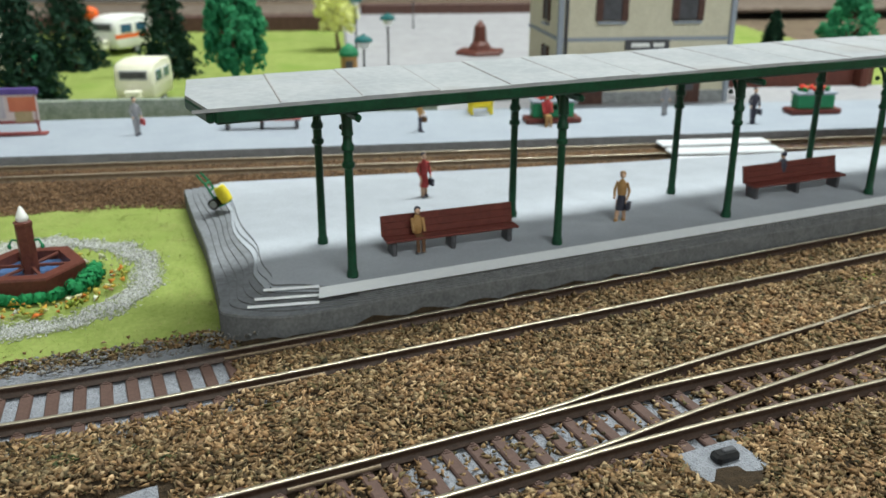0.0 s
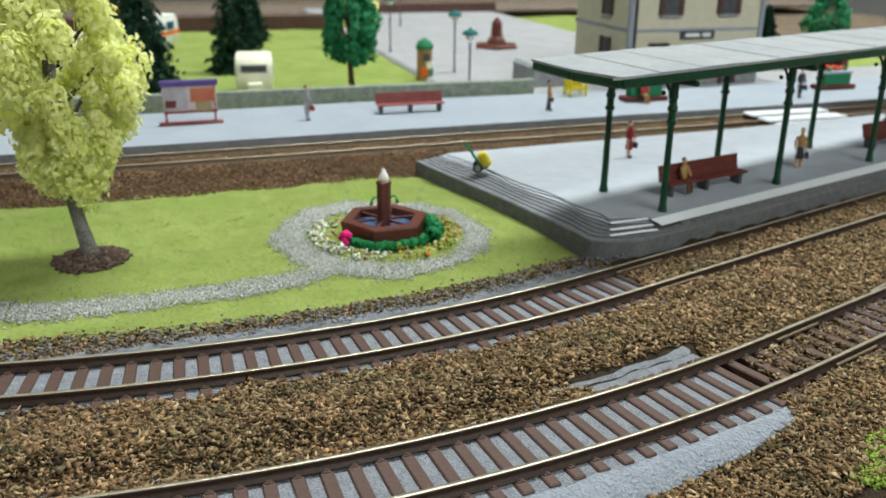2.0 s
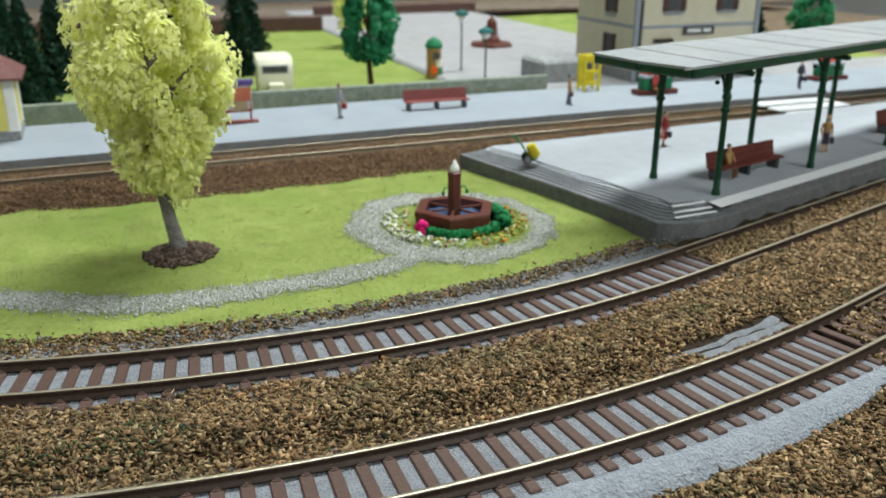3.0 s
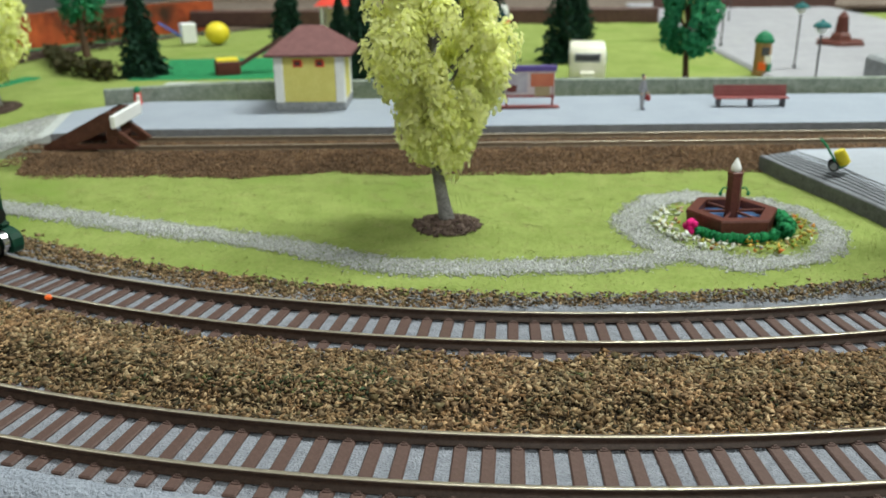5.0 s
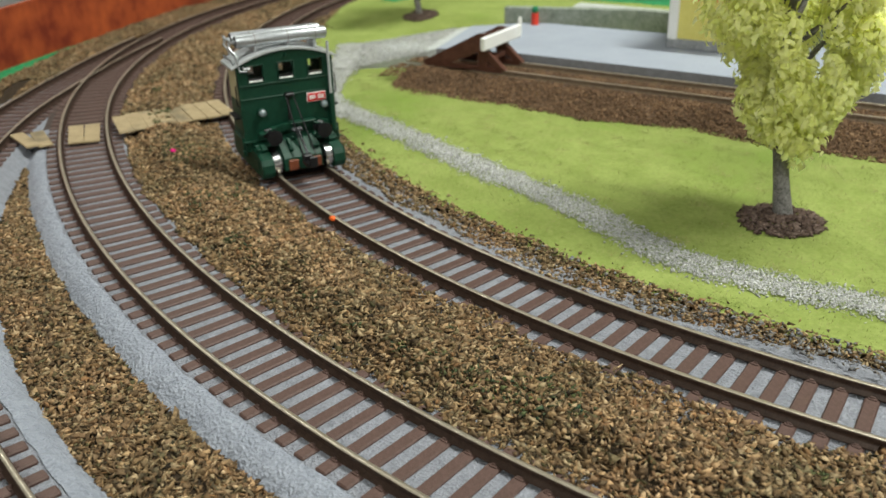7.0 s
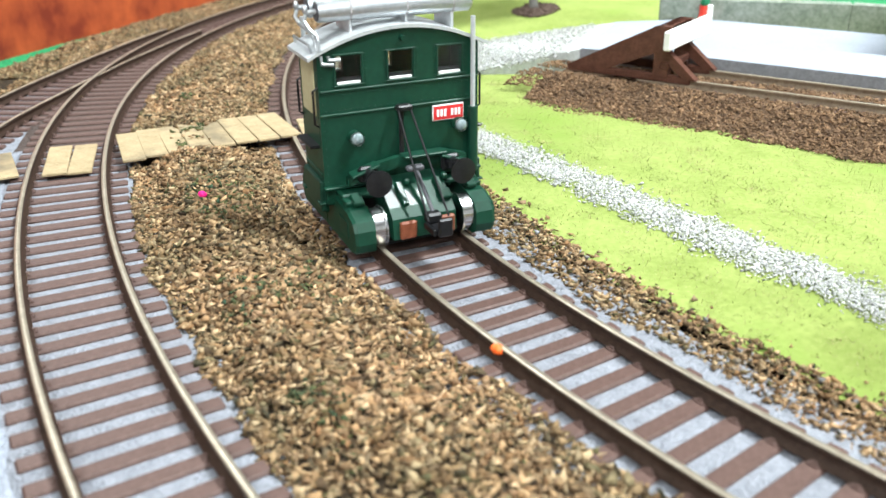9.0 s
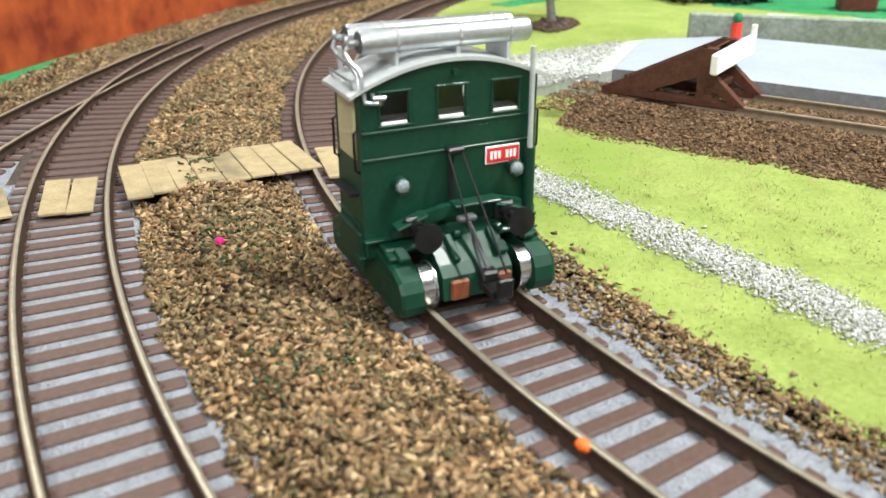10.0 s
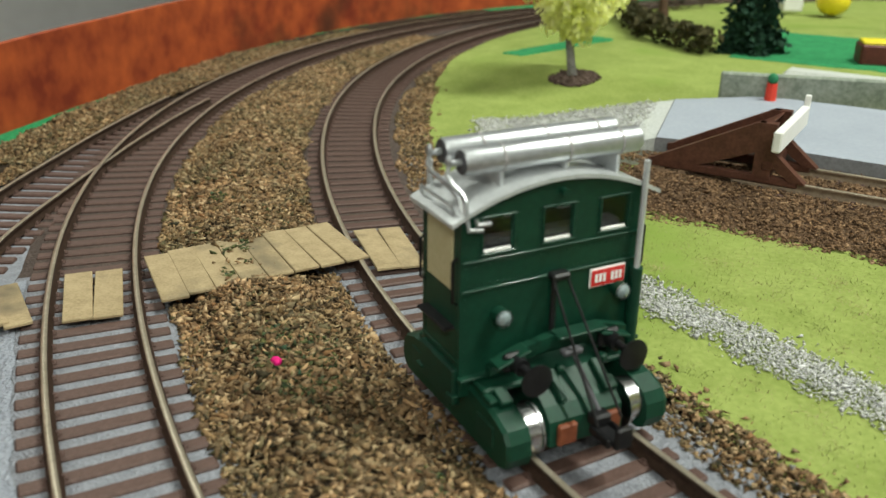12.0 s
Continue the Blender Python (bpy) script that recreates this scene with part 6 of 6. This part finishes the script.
    y = cy + ry * d * np.sin(a) + 0.28 * (x - cx) + 0.02 * np.sin(x * 31)
    scatter("green_foam", np.stack([x, y, earth_height(x, y) + g.uniform(0, 0.008, n)], 1), g.uniform(0.003, 0.007, n), "tuft", "bright green foam turf beside the tracks", "turf", 0.8, seed=seed)


tuft(-0.45, 0.83, 0.27, 0.05, 3400, 81)
tuft(0.22, 0.99, 0.14, 0.03, 1600, 83)
tuft(1.24, 2.19, 0.13, 0.03, 600, 82)
t = thing("turnout_lever", 0.37, 1.30, -0.002, 17, "black turnout lever on a grey painted pad", "lever")
part("pad", Geo().box((0, 0, -0.006), (0.15, 0.11, 0.02), bev=0.006), "cork", t)
part("lever", Geo().box((0.005, 0, 0.012), (0.055, 0.032, 0.022), bev=0.006), "black", t)
part("slot", Geo().box((0.012, 0, 0.024), (0.03, 0.012, 0.006), bev=0.002), "grey_dark", t)


# ---- the little green rail tractor ----
def plate(outline, x0, x1):
    """A flat plate standing across: outline of (y, z), thickness from x0 to x1."""
    n = len(outline)
    v = [(x0, y, z) for y, z in outline] + [(x1, y, z) for y, z in outline]
    f = [(i, (i + 1) % n, n + (i + 1) % n, n + i) for i in range(n)] + [tuple(reversed(range(n))), tuple(range(n, 2 * n))]
    return Geo().add(v, f if x1 > x0 else [q[::-1] for q in f])


def rail_tractor(x, y, z, rz):
    t = thing("rail_tractor", x, y, z, rz, "small bottle green rail tractor with silver air tanks on its roof", "locomotive")
    W, L, Z1 = 0.310, 0.116, 0.362  # across, along, eaves
    rise = 0.036

    def eave(yy):
        return Z1 + rise * (1 - (2 * yy / W) ** 2)

    # body shell: two end walls with three windows each, side walls, corner beads
    part("body", Geo().box((0, 0, 0.11), (L - 0.004, W - 0.004, 0.05), bev=0.003), "loco", t)
    wy, wz, ww, wh = (-0.098, 0.0, 0.097), 0.334, 0.049, 0.052
    for s in (-1, 1):
        xe = s * (L / 2 - 0.004)
        cuts = [-W / 2] + [v for c in wy for v in (c - ww / 2, c + ww / 2)] + [W / 2]
        g = Geo()
        th = 0.008
        for k in range(len(cuts) - 1):
            y0, y1 = cuts[k], cuts[k + 1]
            spans = [(0.118, None)] if k % 2 == 0 else [(0.118, wz - wh / 2), (wz + wh / 2, None)]
            for lo, hi in spans:
                n = 4
                ys = [y0 + (y1 - y0) * i / n for i in range(n + 1)]
                tops = [eave(v) if hi is None else hi for v in ys]
                v = [(xe + d, yy, zz) for d in (-th / 2, th / 2) for yy, zz in [(q, lo) for q in ys] + list(zip(ys, tops))]
                m = n + 1
                f = []
                for i in range(n):
                    f += [(i, m + i, m + i + 1, i + 1), (2 * m + i, 2 * m + i + 1, 3 * m + i + 1, 3 * m + i), (m + i, 3 * m + i, 3 * m + i + 1, m + i + 1), (i, i + 1, 2 * m + i + 1, 2 * m + i)]
                f += [(0, 2 * m, 3 * m, m), (m - 1, 2 * m - 1, 4 * m - 1, 3 * m - 1)]
                g.add(v, f)
        seat = {}
        order = [seat.setdefault(tuple(round(q, 5) for q in v), len(seat)) for v in g.v]  # one joined wall: shared corners
        g.v, g.f = list(seat), [tuple(order[i] for i in f) for f in g.f]
        part("end_wall", g, "loco", t)
        xf = s * (L / 2 + 0.001)
        for c in wy:
            win = part("window", Geo().box((xe, c, wz), (0.003, ww + 0.001, wh + 0.001), bev=0.0005), "glass", t, "clear window pane")
            win.visible_shadow = False
            for dy, dz, sy, sz in ((0, wh / 2 + 0.001, ww + 0.008, 0.0035), (0, -wh / 2 - 0.001, ww + 0.008, 0.0035), (ww / 2 + 0.001, 0, 0.0035, wh), (-ww / 2 - 0.001, 0, 0.0035, wh)):
                part("window_frame", Geo().box((xf, c + dy, wz + dz), (0.004, sy, sz), bev=0.001), "loco", win)
            part("sill", Geo().box((xe + s * 0.003, c, wz - wh / 2 + 0.0028), (0.004, ww - 0.006, 0.0048), bev=0.001), "white", win, "pale lower sash")
        for zb in (0.299, 0.256):
            part("bead", Geo().box((xf, 0, zb), (0.005, W - 0.004, 0.0042), bev=0.001), "loco", t)
        part("foot_ledge", Geo().box((xf + s * 0.004, 0, 0.121), (0.012, W + 0.006, 0.005), bev=0.001), "loco", t)
        rivets = Geo()
        for i in range(26):
            for zb in (0.291, 0.264):
                rivets.box((xf, -W / 2 + 0.012 + i * (W - 0.024) / 25, zb), (0.003, 0.0018, 0.0018), bev=0.0006)
        for i in range(15):
            for yy in (-W / 2 + 0.007, W / 2 - 0.007):
                rivets.box((xf, yy, 0.132 + i * 0.016), (0.003, 0.0018, 0.0018), bev=0.0006)
        for c in wy:
            for i in range(5):
                for e in (-1, 1):
                    rivets.box((xf, c + e * (ww / 2 + 0.007), wz - wh / 2 + i * wh / 4), (0.003, 0.0018, 0.0018), bev=0.0006)
        part("rivet_row", rivets, "loco", t)
        # lamps
        for c in (-0.094, 0.112):
            hs = part("lamp", Geo().tube([(xf - s * 0.002, c * s, 0.212), (xf + s * 0.017, c * s, 0.212)], [0.0125, 0.0135], 18), "loco", t, smooth=True)
            part("lamp_lens", Geo().ball((xf + s * 0.017, c * s, 0.212), (0.007, 0.0115, 0.0115), 16), "lens", hs, "clear round lamp lens", smooth=True)
            part("lamp_rim", Geo().tube([(xf + s * 0.015, c * s, 0.212), (xf + s * 0.019, c * s, 0.212)], 0.0130, 18, caps=False), "silver", hs)
        pl = part("number_plate", Geo().box((xf + s * 0.001, 0.092 * s, 0.236), (0.004, 0.064, 0.030), bev=0.001), "white", t, "red plate with pale bars")
        part("plate_field", Geo().box((xf + s * 0.003, 0.092 * s, 0.236), (0.002, 0.060, 0.026), bev=0.0005), "red_plate", pl)
        for k in (-1, 1):
            for i in (-1, 0, 1):
                part("plate_bar", Geo().box((xf + s * 0.0045, 0.092 * s + (k * 0.0145 + i * 0.0072) * s, 0.236), (0.001, 0.0048, 0.0135), bev=0.0002), "white", pl)
        part("whistle", Geo().tube([(xf - s * 0.002, 0.004, 0.381), (xf + s * 0.008, 0.004, 0.381)], [0.006, 0.005], 10), "loco", t, smooth=True)
        # exhaust pipe in the corner
        pipe = part("pipe", Geo().tube([(xf + s * 0.009, 0.140 * s, 0.24), (xf + s * 0.009, 0.140 * s, 0.41)], 0.0046, 12), "loco_roof", t, "grey upright pipe", smooth=True)
        part("pipe_sleeve", Geo().tube([(xf + s * 0.009, 0.140 * s, 0.118), (xf + s * 0.009, 0.140 * s, 0.243)], 0.0098, 14), "loco", pipe, smooth=True)
        # coupling rods hang from a bracket and run down to the coupler
        rod = part("coupling_rod", Geo().tube([(xf + s * 0.014, -0.013, 0.256), (xf + s * 0.020, -0.013, 0.246), (xf + s * 0.138, -0.010, 0.082)], 0.0021, 7), "black", t)
        part("coupling_rod", Geo().tube([(xf + s * 0.014, 0.011, 0.256), (xf + s * 0.020, 0.012, 0.246), (xf + s * 0.138, 0.030, 0.086)], 0.0021, 7), "black", t)
        part("rod_bracket", Geo().box((xf + s * 0.009, 0.0, 0.257), (0.020, 0.030, 0.011), bev=0.003), "black", rod)
        part("rod_guide", Geo().box((xf + s * 0.004, -0.004, 0.207), (0.006, 0.009, 0.100), bev=0.002), "black", rod)
        part("link", Geo().tube([(xf + s * 0.050, 0.006, 0.148), (xf + s * 0.112, 0.010, 0.088)], 0.0038, 8), "grey_dark", rod)
        part("link_boss", Geo().box((xf + s * 0.046, 0.004, 0.152), (0.016, 0.034, 0.010), bev=0.003), "grey_dark", rod)
        # coupler head with its upright hook
        cp = part("coupler", Geo().box((s * 0.200, 0.008, 0.066), (0.060, 0.024, 0.010), bev=0.003), "black", t)
        part("hook", Geo().box((s * 0.231, 0.008, 0.080), (0.009, 0.028, 0.034), bev=0.003), "black", cp)
        for e in (-1, 1):
            part("coupler_loop", Geo().box((s * 0.200, 0.008 + e * 0.016, 0.068), (0.045, 0.006, 0.014), bev=0.002), "black", cp)
        part("coupler_block", Geo().box((s * 0.176, 0.008, 0.080), (0.022, 0.030, 0.020), bev=0.004), "black", cp)
        # frame end: sloping hood between the wheels, raised beam with arms to the buffers
        part("deck", Geo().box((s * 0.076, 0, 0.112), (0.040, 0.27, 0.010), bev=0.003), "loco", t)
        g = Geo()
        prof = [(0.056, 0.128), (0.100, 0.122), (0.140, 0.094), (0.156, 0.078), (0.160, 0.040), (0.056, 0.030)]
        n = len(prof)
        v = [(s * px, -0.062, pz) for px, pz in prof] + [(s * px, 0.062, pz) for px, pz in prof]
        f = [(i, (i + 1) % n, n + (i + 1) % n, n + i) for i in range(n)] + [tuple(reversed(range(n))), tuple(range(n, 2 * n))]
        part("hood", g.add(v, [q[::-1] for q in f] if s < 0 else f), "loco", t)
        for e, yy in ((-1, -0.030), (1, 0.046)):
            part("hood_rib", Geo().box((s * 0.122, yy, 0.112), (0.052, 0.012, 0.010), ry=s * 34, bev=0.002), "loco", t)
            part("hood_bolt", Geo().box((s * 0.104, yy + 0.016, 0.128), (0.014, 0.012, 0.012), bev=0.003), "loco", t)
        part("hood_step", Geo().box((s * 0.136, 0.050, 0.104), (0.022, 0.022, 0.012), ry=s * 30, bev=0.002), "loco", t)
        beam_line = [(-0.118, 0.128), (-0.118, 0.142), (-0.060, 0.163), (-0.020, 0.170), (0.070, 0.172), (0.118, 0.158), (0.118, 0.144), (0.072, 0.150), (-0.020, 0.150), (-0.060, 0.142)]
        part("buffer_beam", plate(beam_line, s * 0.070, s * 0.084), "loco", t)
        part("beam_flange", Geo().box((s * 0.084, 0.030, 0.170), (0.030, 0.085, 0.005), bev=0.0015), "loco", t)
        for e in (-1, 1):
            part("beam_flange", Geo().box((s * 0.086, e * 0.088, 0.156), (0.030, 0.056, 0.005), rx=-e * 17, bev=0.0015), "loco", t)
            part("rust_box", Geo().box((s * 0.160, 0.004 + e * 0.038, 0.056), (0.010, 0.032, 0.034), bev=0.003), "rust_red", t)
            bf = part("buffer", Geo().tube([(s * 0.080, e * 0.082, 0.148), (s * 0.112, e * 0.082, 0.148), (s * 0.112, e * 0.082, 0.148), (s * 0.146, e * 0.082, 0.148)], [0.0125, 0.0125, 0.007, 0.006], 14), "black", t, smooth=True)
            part("buffer_head", Geo().lathe((0, 0, 0), [(0.006, 0), (0.022, 0.002), (0.0245, 0.004), (0.0245, 0.0065), (0.012, 0.0085)], 22), "black", bf, smooth=True).matrix_basis = pose(s * 0.143 * U, e * 0.082 * U, 0.148 * U, 0, 90 * s, 0)
            part("buffer_block", Geo().box((s * 0.088, e * 0.082, 0.148), (0.012, 0.036, 0.030), bev=0.004), "black", bf)
    # wheels inside rounded green guards
    for s in (-1, 1):
        for e in (-1, 1):
            wh_ = part("wheel", Geo().lathe((0, 0, 0), [(0.008, -0.010), (0.027, -0.010), (0.029, -0.013), (0.035, -0.013), (0.035, 0.006), (0.039, 0.0075), (0.039, 0.010), (0.012, 0.010)], 32), "steel", t, "bright steel wheel", smooth=True)
            wh_.matrix_basis = pose(s * 0.128 * U, e * 0.084 * U, 0.060 * U, 90 * e, 0, 0)
            arc = [(-0.130, 0.024), (0.026, 0.022), (0.040, 0.030), (0.046, 0.046), (0.044, 0.070), (0.034, 0.086), (0.004, 0.098), (-0.060, 0.104), (-0.130, 0.108)]
            n = len(arc)
            y0, y1 = e * 0.099, e * 0.138
            v = [(s * (0.125 + px), y0, pz) for px, pz in arc] + [(s * (0.125 + px), y1 - e * 0.006, pz) for px, pz in arc] + [(s * (0.125 + px * 0.94), y1, 0.062 + (pz - 0.062) * 0.9) for px, pz in arc]
            flip = s * e > 0
            f = [(i, (i + 1) % n, n + (i + 1) % n, n + i) for i in range(n)] + [(n + i, n + (i + 1) % n, 2 * n + (i + 1) % n, 2 * n + i) for i in range(n)] + [tuple(range(2 * n, 3 * n)), tuple(reversed(range(n)))]
            gd = part("wheel_guard", Geo().add(v, [q[::-1] for q in f] if flip else f), "loco", t)
            part("axle_cap", Geo().box((s * 0.108, e * 0.1375, 0.062), (0.05, 0.005, 0.035), bev=0.002), "loco_dark", gd)
            part("guard_rib", Geo().box((s * 0.080, e * 0.118, 0.109), (0.070, 0.034, 0.010), ry=s * 8, bev=0.002), "loco", gd)
            part("guard_step", Geo().box((s * 0.110, e * 0.112, 0.110), (0.030, 0.020, 0.010), ry=s * 22, bev=0.002), "loco", gd)
    part("underframe", Geo().box((0, 0, 0.058), (0.26, 0.10, 0.05), bev=0.008), "black", t)
    part("cab_lining", Geo().box((0, 0, 0.23), (0.030, 0.29, 0.15), bev=0.004), "grey_dark", t, "dark cab fittings behind the windows")
    # long sides
    for e in (-1, 1):
        ye = e * (W / 2 - 0.004)
        part("side_wall", Geo().box((0, ye, (0.07 + Z1) / 2), (L - 0.016, 0.008, Z1 - 0.07), bev=0.002), "loco", t)
        part("side_panel", Geo().box((0, ye + e * 0.005, 0.304), (0.076, 0.004, 0.104), bev=0.001), "beige", t, "plain beige side panel")
        part("side_step", Geo().box((0, ye + e * 0.012, 0.196), (0.086, 0.020, 0.006), bev=0.002), "black", t)
        part("side_skirt", Geo().box((0, ye + e * 0.006, 0.105), (L - 0.006, 0.012, 0.060), bev=0.003), "loco_dark", t)
        part("side_bead", Geo().box((0, ye + e * 0.004, 0.146), (L - 0.010, 0.005, 0.004), bev=0.001), "loco", t)
        for s in (-1, 1):
            part("handrail", Geo().tube([(s * 0.050, ye + e * 0.004, 0.235), (s * 0.050, ye + e * 0.012, 0.240), (s * 0.050, ye + e * 0.012, 0.300), (s * 0.050, ye + e * 0.004, 0.305)], 0.0022, 7), "black", t)
            part("foot_iron", Geo().box((s * 0.050, ye + e * 0.010, 0.092), (0.020, 0.012, 0.004), bev=0.001), "loco", t)
    # arched roof with a turned-down rim
    g = Geo()
    n = 18
    ys = [-(W / 2 + 0.017) + (W + 0.034) * i / n for i in range(n + 1)]
    lx = L / 2 + 0.008
    v = []
    for dz in (0.001, 0.007):
        for yy in ys:
            zz = Z1 + rise * (1 - (2 * yy / W) ** 2) + dz
            v += [(-lx, yy, zz), (lx, yy, zz)]
    m = 2 * (n + 1)
    f = []
    for i in range(n):
        k = 2 * i
        f += [(k, k + 2, k + 3, k + 1), (m + k, m + k + 1, m + k + 3, m + k + 2), (k, m + k, m + k + 2, k + 2), (k + 1, k + 3, m + k + 3, m + k + 1)]
    f += [(0, 1, m + 1, m), (m - 2, 2 * m - 2, 2 * m - 1, m - 1)]
    part("roof", g.add(v, f), "loco_roof", t, "light grey arched roof")
    # air tanks on three saddles
    ZT = 0.432
    for s in (-1, 1):
        tk = part("air_tank", Geo().tube([(s * 0.029, -0.141, ZT), (s * 0.029, -0.138, ZT), (s * 0.029, 0.146, ZT), (s * 0.029, 0.150, ZT)], [0.0175, 0.0190, 0.0190, 0.016], 28), "silver", t, "silver air tank", smooth=True)
        part("end_cap", Geo().tube([(s * 0.029, -0.1425, ZT), (s * 0.029, -0.1405, ZT)], 0.0165, 24), "grey_dark", tk, "dark end of the tank")
        for yy in (-0.083, 0.022, 0.112):
            part("strap", Geo().tube([(s * 0.029, yy - 0.0018, ZT), (s * 0.029, yy + 0.0018, ZT)], 0.0199, 28), "roofseam", tk)
        part("valve", Geo().tube([(s * 0.029, -0.158, ZT), (s * 0.029, -0.142, ZT)], [0.004, 0.0055], 10), "silver", tk)
        part("nut", Geo().ball((s * 0.029, -0.160, ZT + 0.004), (0.0055, 0.005, 0.009), 8), "silver", tk)
        part("feed_pipe", Geo().tube([(s * 0.029, -0.158, ZT), (s * 0.029, -0.163, ZT - 0.014), (s * 0.030 + 0.006, -0.158, ZT - 0.026), (s * 0.020 + 0.026, -0.148, 0.394), (s * 0.008 + 0.052, -0.150, 0.386), (s * 0.006 + 0.058, -0.151, 0.370)], 0.0036, 9), "silver", tk, smooth=True)
        part("end_nut", Geo().ball((s * 0.029, 0.152, ZT), (0.004, 0.004, 0.004), 8), "silver", tk)
    for k in (-1, 1):
        part("pipe_elbow", Geo().tube([(0.061 + 0.002 * k, -0.141 + 0.006 * k, 0.362), (0.065, -0.141 + 0.006 * k, 0.352 + 0.003 * k), (0.065, -0.120 + 0.006 * k, 0.350 + 0.004 * k)], 0.0034, 9), "silver", t, "short silver elbow under the roof edge", smooth=True)
    for yy in (-0.083, 0.022, 0.112):
        low = Z1 + rise * (1 - (2 * yy / W) ** 2) + 0.004
        part("tank_bracket", Geo().box((0, yy, (low + ZT - 0.010) / 2), (0.078, 0.006, ZT - 0.010 - low), bev=0.0015), "loco_roof", t)
    part("roof_bar", Geo().tube([(-0.050, -0.160, 0.368), (-0.050, -0.163, 0.380), (0.046, -0.163, 0.380), (0.046, -0.160, 0.368)], 0.0024, 7), "silver", t)
    return t


stand = LINE_A[index_at(LINE_A, -3.715)]
tractor = rail_tractor(stand[0], stand[1], 0.002, math.degrees(stand[2]) - 180)
